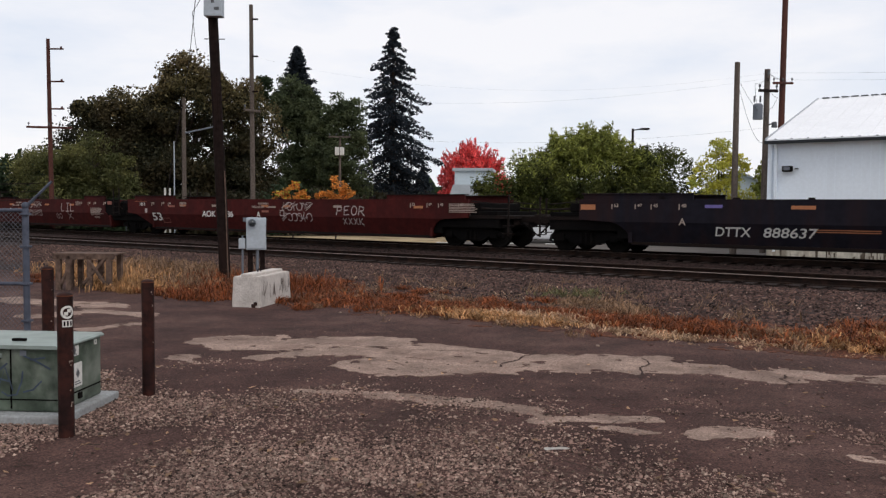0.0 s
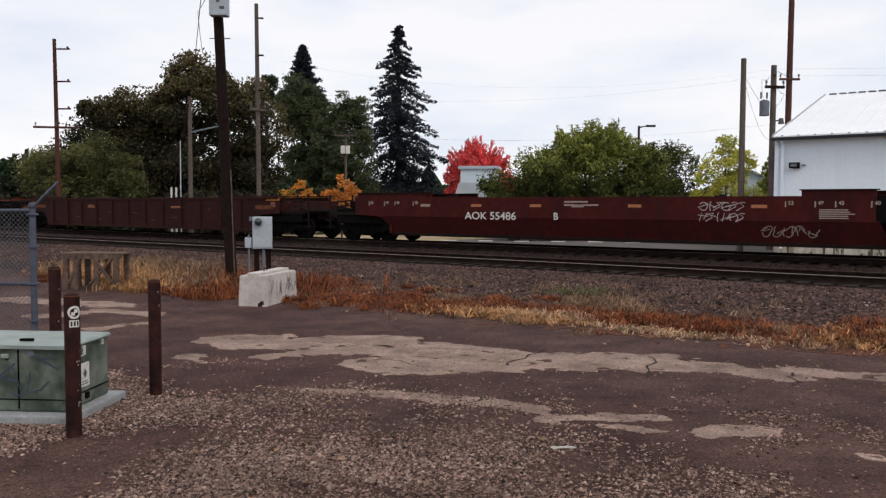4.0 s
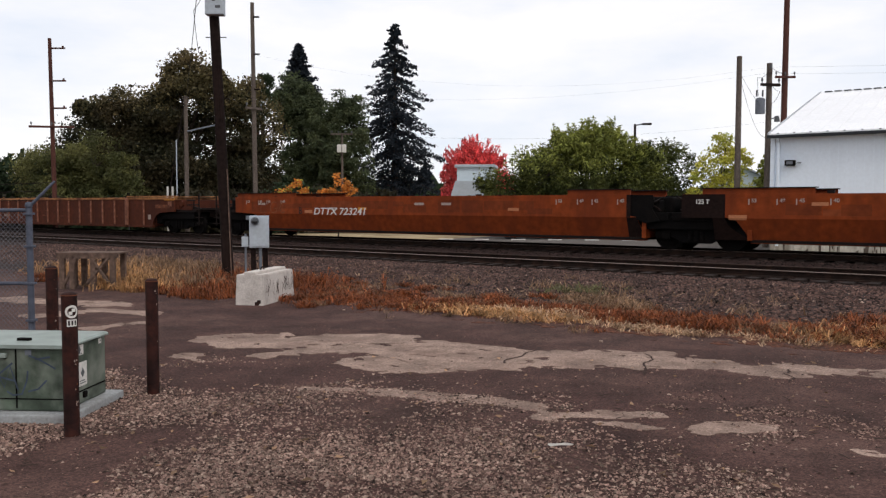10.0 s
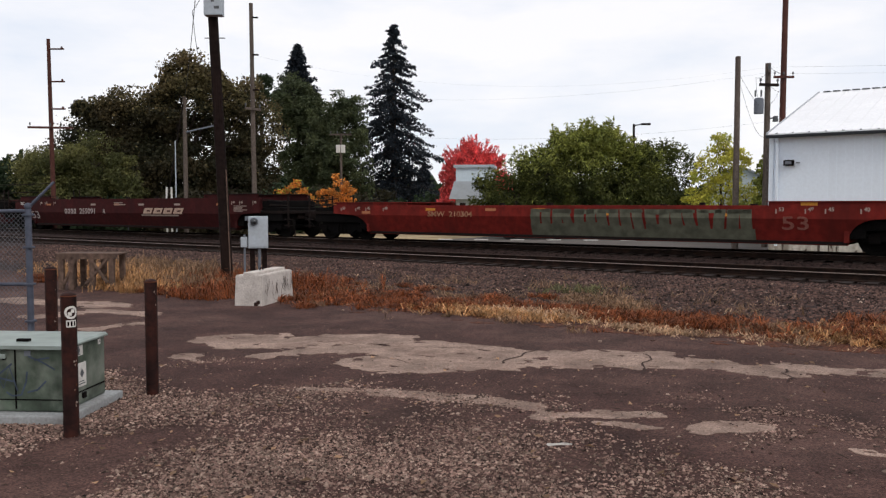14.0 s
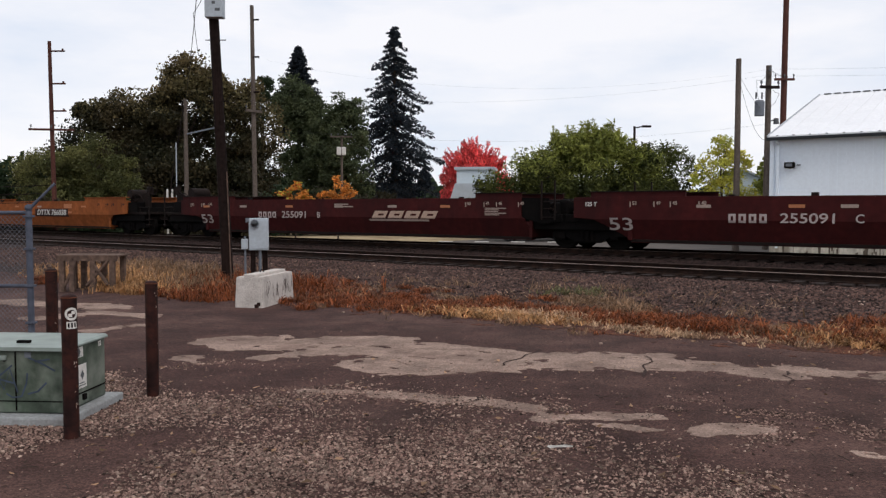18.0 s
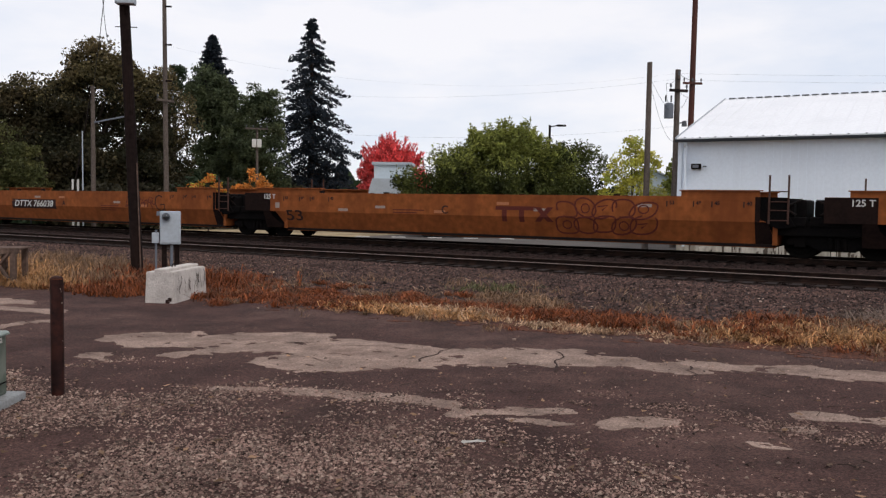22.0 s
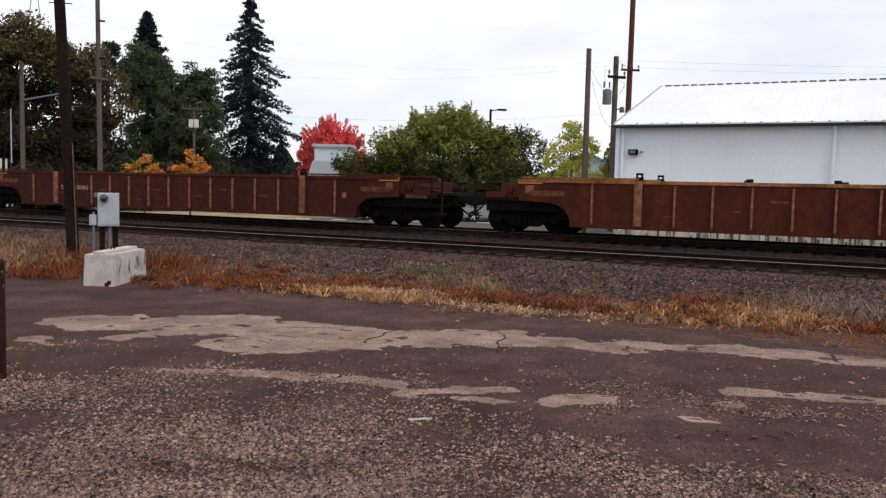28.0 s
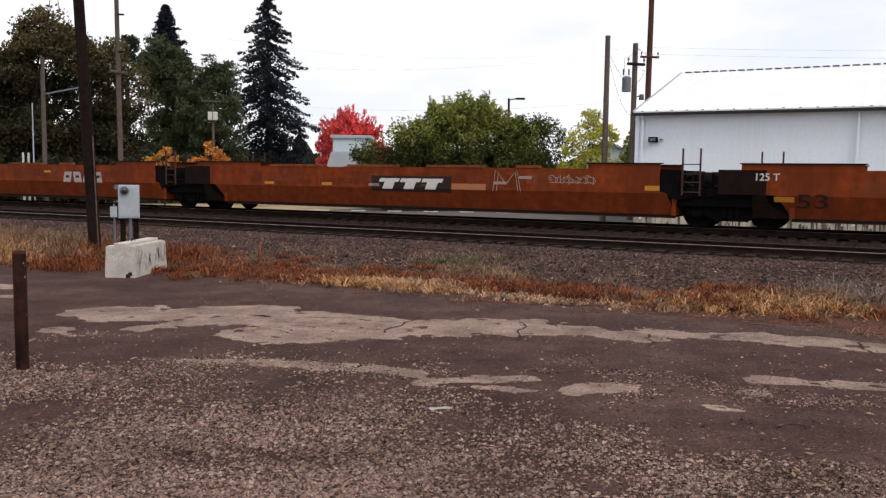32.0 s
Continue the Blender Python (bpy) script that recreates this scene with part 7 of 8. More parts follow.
def build_trees():
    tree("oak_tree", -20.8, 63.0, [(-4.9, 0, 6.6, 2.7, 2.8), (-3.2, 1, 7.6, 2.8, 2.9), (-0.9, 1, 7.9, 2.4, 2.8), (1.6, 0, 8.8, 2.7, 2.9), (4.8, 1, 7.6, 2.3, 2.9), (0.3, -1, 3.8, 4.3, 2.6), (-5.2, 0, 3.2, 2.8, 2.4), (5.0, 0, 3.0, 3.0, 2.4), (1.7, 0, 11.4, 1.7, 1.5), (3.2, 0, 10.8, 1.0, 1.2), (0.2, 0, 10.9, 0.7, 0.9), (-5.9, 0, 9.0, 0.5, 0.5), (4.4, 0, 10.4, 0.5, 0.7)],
         L_OAK, "broad dark green oak, lighter brown at its top", 1, 0.15, 60, 210, 0.50, 0.45, second=(L_OAKB, 0.62, "lighter brown upper leaves"))
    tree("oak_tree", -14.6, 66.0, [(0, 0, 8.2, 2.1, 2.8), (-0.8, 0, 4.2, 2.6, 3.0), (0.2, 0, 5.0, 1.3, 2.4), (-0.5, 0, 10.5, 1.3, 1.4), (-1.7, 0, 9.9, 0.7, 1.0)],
         L_OAK, "oak with thin brown leaves", 2, 0.14, 46, 140, 0.42, 0.35, second=(L_OAKB, 0.45, "lighter brown leaves"))
    tree("deciduous_tree", -15.5, 72.0, [(0.3, 0, 11.9, 0.9, 1.1), (-0.4, 0, 9.6, 0.7, 1.2), (-0.7, 0, 3.4, 1.9, 2.4), (1.6, 0, 2.6, 1.6, 1.8), (-1.1, 0, 7.4, 0.8, 1.5)],
         L_DARK, "dark green tree with an open crown", 3, 0.13, 75, 150, 0.30, 0.3)
    tree("cedar_tree", -12.9, 78.5, [(-0.9, 0, 12.0, 1.5, 1.7), (-2.4, 0, 11.7, 0.7, 1.0), (0.9, 0, 11.0, 1.0, 1.4), (-0.1, 0, 10.4, 2.0, 2.2), (0.3, 0, 8.0, 2.2, 2.4), (-0.6, 0, 5.0, 2.1, 2.2), (1.6, 0, 6.0, 2.4, 3.0), (0.0, 0, 2.8, 3.0, 2.2)],
         L_CEDAR, "tall lumpy dark green cedar", 4, 0.14, 85, 200, 0.36, 0.4)
    tree("cedar_tree", -8.9, 76.0, [(-0.5, 0, 10.6, 1.2, 1.5), (1.0, 0, 10.3, 1.1, 1.7), (0.1, 0, 8.4, 2.1, 2.2), (0.2, 0, 6.0, 2.5, 3.0), (-0.3, 0, 2.9, 2.7, 2.8), (-2.0, 0, 7.2, 1.6, 2.6)],
         L_CEDAR, "rounded green cedar with a lumpy outline", 5, 0.14, 75, 200, 0.36, 0.35)
    spruce(-13.8, 81.0, 17.3, 2.6, L_SPRUCE, "narrow dark conifer spire above the cedar", 61, levels=60, gap=0.05, size=0.15, base=9.0, per=60, droop=0.15)
    spruce(-4.85, 84.9, 20.2, 6.6, L_SPRUCE, "tall dark blue-green spruce with drooping boughs", 6, levels=50, gap=0.75, size=0.16, base=1.6, per=135, droop=0.50)
    spruce(-1.9, 92.0, 6.2, 2.2, L_SPRUCE, "small dark conifer beside the spruce", 7, levels=18, size=0.30, base=0.3)
    maple = tree("red_maple", 2.75, 75.0, [(0, 0, 5.3, 2.0, 1.7), (-1.5, 0, 4.6, 1.3, 1.6), (1.5, 0, 4.7, 1.3, 1.5), (0, 0, 3.1, 2.3, 1.7), (-1.9, 0, 2.6, 1.0, 1.7), (2.7, 0, 3.8, 0.7, 0.9)],
                 L_RED, "maple in bright red autumn leaf", 8, 0.13, 75, 90, 0.34, 0.14, flat=-0.45, long=3.2)
    shoots(maple, (0, 0, 4.2), (2.75, 2.75, 3.2), 260, 30, 0.12, L_RED, 81, "upright red leafy shoots", reach=(0.78, 1.22), thin=0.07, flat=-0.45, long=3.8)
    # crown light is put into the leaf colours: dark below, pale on top
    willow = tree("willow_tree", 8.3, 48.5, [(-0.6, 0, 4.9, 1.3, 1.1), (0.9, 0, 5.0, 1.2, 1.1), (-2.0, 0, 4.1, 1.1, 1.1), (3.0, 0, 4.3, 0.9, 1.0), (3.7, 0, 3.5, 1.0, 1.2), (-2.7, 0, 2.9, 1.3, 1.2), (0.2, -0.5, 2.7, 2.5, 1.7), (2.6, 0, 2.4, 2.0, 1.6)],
                  L_OLIVE, "spreading dark green willow with feathery leaves", 9, 0.075, 120, 170, 0.36, 0.25, flat=0.45, long=3.6, second=(L_WILLOW, 0.53, "upper leaves coloured lighter as if sky-lit"))
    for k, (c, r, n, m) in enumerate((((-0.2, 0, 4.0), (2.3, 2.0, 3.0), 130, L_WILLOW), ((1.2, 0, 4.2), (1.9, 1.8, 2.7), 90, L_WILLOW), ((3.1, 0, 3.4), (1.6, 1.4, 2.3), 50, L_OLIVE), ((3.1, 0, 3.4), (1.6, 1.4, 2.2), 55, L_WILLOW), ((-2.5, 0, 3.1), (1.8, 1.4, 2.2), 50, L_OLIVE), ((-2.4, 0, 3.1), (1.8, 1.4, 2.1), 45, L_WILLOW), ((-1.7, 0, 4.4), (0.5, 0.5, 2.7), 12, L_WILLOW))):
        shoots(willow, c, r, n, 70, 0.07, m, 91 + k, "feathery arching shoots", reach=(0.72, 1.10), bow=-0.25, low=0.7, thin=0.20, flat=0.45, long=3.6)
    # same painted sky light: the shrub's top leaves get the paler colour
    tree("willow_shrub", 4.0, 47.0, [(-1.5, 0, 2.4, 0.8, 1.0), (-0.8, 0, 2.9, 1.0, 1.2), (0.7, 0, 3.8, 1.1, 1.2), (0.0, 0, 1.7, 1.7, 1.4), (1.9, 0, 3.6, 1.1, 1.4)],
         L_OLIVE, "low green shrub at the foot of the willow", 19, 0.075, 120, 120, 0.34, 0.1, flat=0.3, long=3.0, second=(L_WILLOW, 0.7, "upper leaves coloured pale as if sky-lit"), category="shrub")
    tree("willow_tree", 13.2, 51.5, [(-0.8, 0, 4.2, 1.7, 1.9), (0.9, 0, 3.9, 1.7, 1.7), (0, 0, 2.0, 2.0, 1.6)], L_OLIVE, "olive green tree behind the train", 10, 0.085, 110, 120, 0.32, 0.2, flat=0.3, long=2.6)
    tree("yellow_tree", 14.9, 45.0, [(0.2, 0, 4.9, 0.8, 0.8), (0.8, 0, 4.1, 0.8, 0.9), (-0.5, 0, 3.9, 0.9, 1.0), (0.4, 0, 3.0, 1.2, 0.9), (-1.1, 0, 2.7, 0.9, 1.0), (1.4, 0, 2.2, 0.8, 0.9), (-0.2, 0, 1.7, 1.3, 0.9)], L_YELLOW, "tree with yellow-green autumn leaves", 11, 0.09, 110, 80, 0.24, 0.10)
    tree("small_tree", 15.9, 41.3, [(0, 0, 3.9, 0.4, 0.7), (0.1, 0, 2.9, 0.5, 0.9), (0.2, 0, 1.9, 0.7, 0.9), (-0.7, 0, 1.6, 0.7, 0.7)], L_WILLOW, "slim green tree against the warehouse corner", 12, 0.11, 150, 50, 0.20, 0.05)
    tree("bushy_tree", -25.0, 57.0, [(-1.4, 0, 3.9, 2.3, 2.1), (1.4, 0, 4.4, 2.4, 2.2), (0, 0, 2.0, 3.0, 1.8), (3.2, 0, 2.5, 1.7, 1.8)], L_BUSH, "dense olive green bushy tree", 13, 0.11, 100, 170, 0.34, 0.2, flat=0.2)
    tree("bushy_tree", -33.0, 62.0, [(0, 0, 3.0, 2.6, 2.2), (-3.2, 0, 2.8, 2.6, 2.0), (3.0, 0, 3.6, 2.0, 2.2)], L_DARK, "dark green tree at the end of the row", 14, 0.26, 80, 44, 0.36, 0.2)
    tree("deciduous_tree", -32.0, 72.0, [(0, 0, 5.0, 1.5, 2.8), (2.5, 0, 4.6, 1.6, 2.4), (-2.5, 0, 3.8, 2.0, 2.0)], L_DARK, "slim dark tree behind the bushes", 15, 0.26, 60, 36, 0.34, 0.2)
    tree("orange_shrub", -8.2, 46.5, [(0, 0, 2.6, 0.55, 0.8), (0.6, 0, 2.3, 0.45, 0.8), (-0.6, 0, 2.2, 0.45, 0.8)], L_YELLOW, "shrub in yellow-orange autumn leaf", 16, 0.10, 60, 30, 0.20, 0.05, category="shrub", second=(L_ORANGE, 0.3, "orange leaves"))
    tree("orange_shrub", -5.9, 47.0, [(0, 0, 2.7, 0.6, 0.9), (0.6, 0, 2.4, 0.5, 0.8), (-0.6, 0, 2.2, 0.5, 0.8)], L_ORANGE, "shrub in deep orange autumn leaf", 17, 0.10, 60, 30, 0.20, 0.05, category="shrub")
    # hedge and undergrowth in front of the trees
    rng = random.Random(3)
    for i, (x, y, w, hgt) in enumerate(((-26, 53, 2.6, 2.4), (-21.5, 54, 2.6, 2.2), (-17.5, 55, 2.6, 2.6), (-13.8, 56, 2.6, 2.8), (-10.6, 57, 2.2, 3.2), (-7.8, 58, 2.2, 3.3), (-5.0, 58, 2.2, 2.9), (-2.4, 60, 2.1, 2.7), (0.0, 62, 1.6, 2.2), (-30, 54, 2.6, 2.4), (5.6, 60, 2.2, 3.8), (17.6, 54, 2.0, 2.6))):
        tree("hedge_shrub", x, y, [(-0.7, 0, hgt * 0.45, w * 0.62, hgt * 0.55), (0.9, 0.3, hgt * 0.5, w * 0.6, hgt * 0.5 + rng.uniform(-0.1, 0.3)), (0, -0.4, hgt * 0.3, w * 0.75, hgt * 0.35)],
             (L_SHRUB, L_DARK, L_SHRUB)[i % 3], "dark overgrown hedge shrub", 30 + i, 0.2, 130, 40, 0.26, 0.1, category="shrub")


build_trees()


def build_backdrop():
    """Low far tree line that closes the horizon."""
    rng = np.random.default_rng(77)
    a = rng.uniform(-1.15, 1.15, 26000)
    rr = 150 + 60 * rng.random(26000)
    top = np.array([3.5 + 3.0 * noise.fractal((q * 9, 0, 5), 0.9, 2, 4) for q in a]) + 1.5
    z = GZ + np.clip(top, 1.2, 9) * rng.random(26000) ** 0.7
    pts = np.stack([np.sin(a) * rr, np.cos(a) * rr, z], 1)
    ob = new("far_woods", leaf_mesh("far_woods", pts, rng.uniform(1.2, 2.6, 26000), L_DARK, rng, 0, 1.2))
    tagged(ob, "low dark line of far woods", "woods", kind="stuff")


build_backdrop()


def parked_car(x, y, rz, paint, label):
    c = thing("parked_car", pose(x, y, -0.26, 0, 0, rz), label, "car")
    bm = bmesh.new()
    prism(bm, [(-2.2, 0.32), (-2.25, 0.62), (-2.1, 0.86), (-1.3, 0.94), (1.0, 0.96), (1.95, 0.86), (2.22, 0.66), (2.25, 0.34), (1.75, 0.24), (-1.75, 0.24)], -0.88, 0.88)
    bmesh.ops.bevel(bm, geom=list(bm.edges), offset=0.05, segments=2, affect="EDGES")
    body = part("body", bm, paint, c)
    bm = bmesh.new()
    v = []
    for z, x0, x1, w in ((0.93, -1.45, 1.55, 0.80), (1.40, -0.75, 0.85, 0.62), (1.46, -0.55, 0.65, 0.56)):
        v.append([bm.verts.new(q) for q in ((x0, -w, z), (x1, -w, z), (x1, w, z), (x0, w, z))])
    for a, b in zip(v, v[1:]):
        for k in range(4):
            bm.faces.new((a[k], a[(k + 1) % 4], b[(k + 1) % 4], b[k]))
    bm.faces.new(v[-1])
    part("cabin", bm, paint, c)
    for x0, x1, t0, t1 in ((-1.12, -0.02, -0.66, -0.02), (0.06, 1.22, 0.06, 0.74)):
        for sd in (-1, 1):
            bm = bmesh.new()
            bm.faces.new([bm.verts.new(q) for q in ((x0, sd * 0.80, 0.97), (x1, sd * 0.80, 0.97), (t1, sd * 0.645, 1.36), (t0, sd * 0.645, 1.36))])
            part("side_window", bm, M_GLASS, c)
    for x0 in (-1.35, 1.35):
        for sd in (-1, 1):
            bm = bmesh.new()
            rod(bm, (x0, sd * 0.70, 0.32), (x0, sd * 0.90, 0.32), 0.32, seg=24)
            w = part("wheel", bm, M_TYRE, c, "black tyre")
            bm = bmesh.new()
            rod(bm, (x0, sd * 0.90, 0.32), (x0, sd * 0.912, 0.32), 0.07, seg=12)
            for k in range(5):
                a = k * 1.2566
                rod(bm, (x0, sd * 0.908, 0.32), (x0 + 0.2 * math.cos(a), sd * 0.908, 0.32 + 0.2 * math.sin(a)), 0.035, seg=6)
            part("rim", bm, M_CARWHITE, w, "bright five-spoke rim")
    for sd in (-1, 1):
        bm = bmesh.new()
        box(bm, 2.10, 2.24, sd * 0.62 - 0.18, sd * 0.62 + 0.18, 0.62, 0.74, 0.03)
        part("headlight", bm, M_WHITE, c)


parked_car(10.9, 46.0, -4, M_SILVER, "silver parked car with bright wheels beyond the train")
parked_car(5.0, 46.6, -4, M_CARWHITE, "white parked car beyond the train")


# ---- near side: bollards, cabinet, fence, block, meter, pole, bench ----
def build_bollard(x, y, h, r, label, sticker=False, chips=6):
    b = thing("bollard", pose(x, y, 0), label, "bollard", "bollards round the cabinet")
    bm = bmesh.new()
    rod(bm, (0, 0, -0.15), (0, 0, h - 0.02), r, seg=24)
    bmesh.ops.create_uvsphere(bm, u_segments=24, v_segments=10, radius=r, matrix=Matrix.Translation((0, 0, h - 0.02)) @ Matrix.Diagonal((1, 1, 0.45, 1)))
    part("pipe", bm, M_BOLLARD, b, smooth=False)
    if sticker:
        def curved(name, a0, a1, z0, z1, m, rr):
            bm = bmesh.new()
            vs = []
            for i in range(9):
                a = radians(a0 + (a1 - a0) * i / 8)
                vs.append((bm.verts.new((math.sin(a) * rr, -math.cos(a) * rr, z0)), bm.verts.new((math.sin(a) * rr, -math.cos(a) * rr, z1))))
            for p, q in zip(vs, vs[1:]):
                bm.faces.new((p[0], q[0], q[1], p[1]))
            part(name, bm, m, b)
        curved("sticker", 5, 80, h - 0.24, h - 0.19, M_WHITE, r + 0.002)
        for k in range(3):
            curved("sticker_bar", 14 + 22 * k, 26 + 22 * k, h - 0.232, h - 0.198, M_BLACK, r + 0.0035)
        bm = bmesh.new()
        for k in range(28):
            a0, a1 = k / 28 * 6.283, (k + 1) / 28 * 6.283
            q = []
            for a, rr in ((a0, 0.046), (a1, 0.046), (a1, 0.030), (a0, 0.030)):
                ang = radians(42) + math.cos(a) * rr / r
                q.append(bm.verts.new((math.sin(ang) * (r + 0.002), -math.cos(ang) * (r + 0.002), h - 0.135 + math.sin(a) * rr)))
            bm.faces.new(q)
        part("sticker_ring", bm, M_WHITE, b, "white ring sticker")
        bm = bmesh.new()
        for s in (-1, 1):
            q = []
            for dx, dz in ((-0.012, -0.012), (0.012, -0.012), (0.012, 0.012), (-0.012, 0.012)):
                ang = radians(42) + (dx + s * 0.010) / r
                q.append(bm.verts.new((math.sin(ang) * (r + 0.0025), -math.cos(ang) * (r + 0.0025), h - 0.135 + dz + s * 0.010)))
            bm.faces.new(q)
        part("sticker_mark", bm, M_WHITE, b)
    # flaked paint and a worn rim
    rng = random.Random(int(h * 1000))
    for k in range(chips):
        z = h - 0.32 - rng.random() * 0.5 if sticker else h - rng.choice((0.1, 0.45)) - rng.random() * 0.16
        a = rng.uniform(44, 74)
        bm = bmesh.new()
        w, hh = rng.uniform(5, 12), rng.uniform(0.006, 0.022)
        pts = [(a, z), (a + w, z + hh * rng.uniform(-0.3, 0.6)), (a + w * 0.8, z + hh), (a + w * 0.2, z + hh * rng.uniform(0.7, 1.6))]
        bm.faces.new([bm.verts.new((math.sin(radians(q)) * (r + 0.0015), -math.cos(radians(q)) * (r + 0.0015), zz)) for q, zz in pts])
        part("paint_chip", bm, M_DULLW if k % 3 else P_SCUFF, b)
    bm = bmesh.new()
    for k in range(24):
        a0, a1 = k * math.pi / 12, (k + 1) * math.pi / 12
        rod(bm, (math.cos(a0) * r, math.sin(a0) * r, h - 0.022), (math.cos(a1) * r, math.sin(a1) * r, h - 0.022), 0.004, seg=5)
    part("worn_rim", bm, P_SCUFF, b, "rusty worn rim under the cap")


build_bollard(-2.66, 5.92, 1.03, 0.054, "rusty dark red steel bollard with a white sticker", True, 13)
build_bollard(-2.53, 7.23, 1.01, 0.053, "rusty dark red steel bollard standing in gravel")
build_bollard(-3.755, 8.00, 1.06, 0.055, "rusty dark red steel bollard behind the cabinet")


def build_cabinet():
    c = thing("transformer_cabinet", pose(-2.90, 6.33, 0, 0, 0, -4), "faded green steel transformer cabinet with faint graffiti", "utility cabinet")
    X0, D, H0, H1 = -1.55, 0.68, 0.07, 0.555
    bm = bmesh.new()
    box(bm, X0, 0, 0, D, H0, H1, 0.012)
    body = part("body", bm, M_GREEN, c)
    bm = bmesh.new()
    prism(bm, [(X0 - 0.02, H1), (0.02, H1), (0.02, H1 + 0.012), (0.0, H1 + 0.028), (X0, H1 + 0.028), (X0 - 0.02, H1 + 0.012)], -0.03, D + 0.02)
    part("lid", bm, M_GREENTOP, c, "lid coloured paler green than the body")
    for x in (-0.375, -0.80, -1.2):
        bm = bmesh.new()
        box(bm, x - 0.006, x + 0.006, -0.004, 0.01, H0 + 0.02, H1 - 0.01)
        part("door_gap", bm, M_BLACK, body)
    bm = bmesh.new()
    box(bm, X0, -0.01, -0.004, 0.01, 0.158, 0.166)
    part("sill_gap", bm, M_BLACK, body)
    bm = bmesh.new()
    box(bm, 0.0, 0.006, 0.02, D - 0.02, 0.165, 0.175)
    part("sill_gap", bm, M_BLACK, body)
    bm = bmesh.new()
    box(bm, -0.5, -0.44, -0.03, 0.0, 0.48, 0.515, 0.008)
    part("latch", bm, M_GREENTOP, body)
    bm = bmesh.new()
    box(bm, 0, 0.02, 0.28, 0.33, 0.11, 0.16, 0.006)
    part("latch", bm, M_BLACK, body)
    for y0, y1, z0, z1, m in ((0.21, 0.35, 0.21, 0.40, M_WHITE), (0.16, 0.30, 0.46, 0.54, M_WHITE), (0.56, 0.60, 0.50, 0.54, M_WHITE)):
        bm = bmesh.new()
        box(bm, 0.001, 0.006, y0, y1, z0, z1)
        st = part("notice", bm, m, body, "white warning notice")
        bm = bmesh.new()
        ym, zm, q = (y0 + y1) / 2, z0 + (z1 - z0) * 0.55, (y1 - y0) * 0.22
        bm.faces.new([bm.verts.new((0.0068, ym + a * q, zm + b * q)) for a, b in ((-1, 0), (0, -1.3), (1, 0), (0, 1.3))])
        for k in range(2):
            box(bm, 0.006, 0.0075, y0 + 0.02, y1 - 0.02 - 0.02 * k, z0 + (z1 - z0) * (0.10 + 0.10 * k), z0 + (z1 - z0) * (0.14 + 0.10 * k))
        part("notice_bar", bm, M_TRIM, st)
    bm = bmesh.new()
    prism(bm, [(-0.30, 0.5), (-0.25, 0.5), (-0.25, 0.54), (-0.30, 0.54)], -0.006, -0.001)
    part("badge", bm, M_GALV, body)
    bm = bmesh.new()
    rod(bm, (-0.465, 0.004, 0.48), (-0.465, -0.005, 0.48), 0.014, seg=12)
    part("lock_hole", bm, M_BLACK, body)
    bm = bmesh.new()
    lines = [[(-0.66, 0.42), (-0.60, 0.28), (-0.54, 0.40), (-0.47, 0.25), (-0.42, 0.41), (-0.36, 0.23)], [(-0.70, 0.36), (-0.55, 0.34), (-0.38, 0.30)], [(-0.62, 0.24), (-0.50, 0.36), (-0.40, 0.44)],
             [(-0.45, 0.22), (-0.40, 0.19), (-0.33, 0.20), (-0.29, 0.30), (-0.28, 0.38)], [(-0.28, 0.22), (-0.20, 0.24), (-0.13, 0.31)], [(-0.27, 0.50), (-0.17, 0.46), (-0.06, 0.40)], [(-0.22, 0.47), (-0.10, 0.49)]]
    for k, line in enumerate(lines):
        ribbon(bm, line, 0.014 if k < 3 else 0.013, -0.0045 - 0.0003 * k)
    tagged(part("graffiti", bm, mat("faint_blue_spray", (0.052, 0.068, 0.098), 0.7, 0, 12, 0.3, bump=0), body, "faint blue sprayed scrawl"), kind="stuff")
    bm = bmesh.new()
    box(bm, X0 - 0.12, 0.10, -0.12, D + 0.12, -0.1, 0.065, 0.015)
    part("pad", bm, M_PADCON, c, "grey concrete pad")
    bm = bmesh.new()
    prism(bm, [(-0.46, 0.0), (-0.36, 0.0), (-0.36, 0.02), (-0.46, 0.02)], 0.16, 0.20)
    part("lid_bolt", bm, M_BLACK, c, at=pose(0, 0, H1 + 0.028))


build_cabinet()


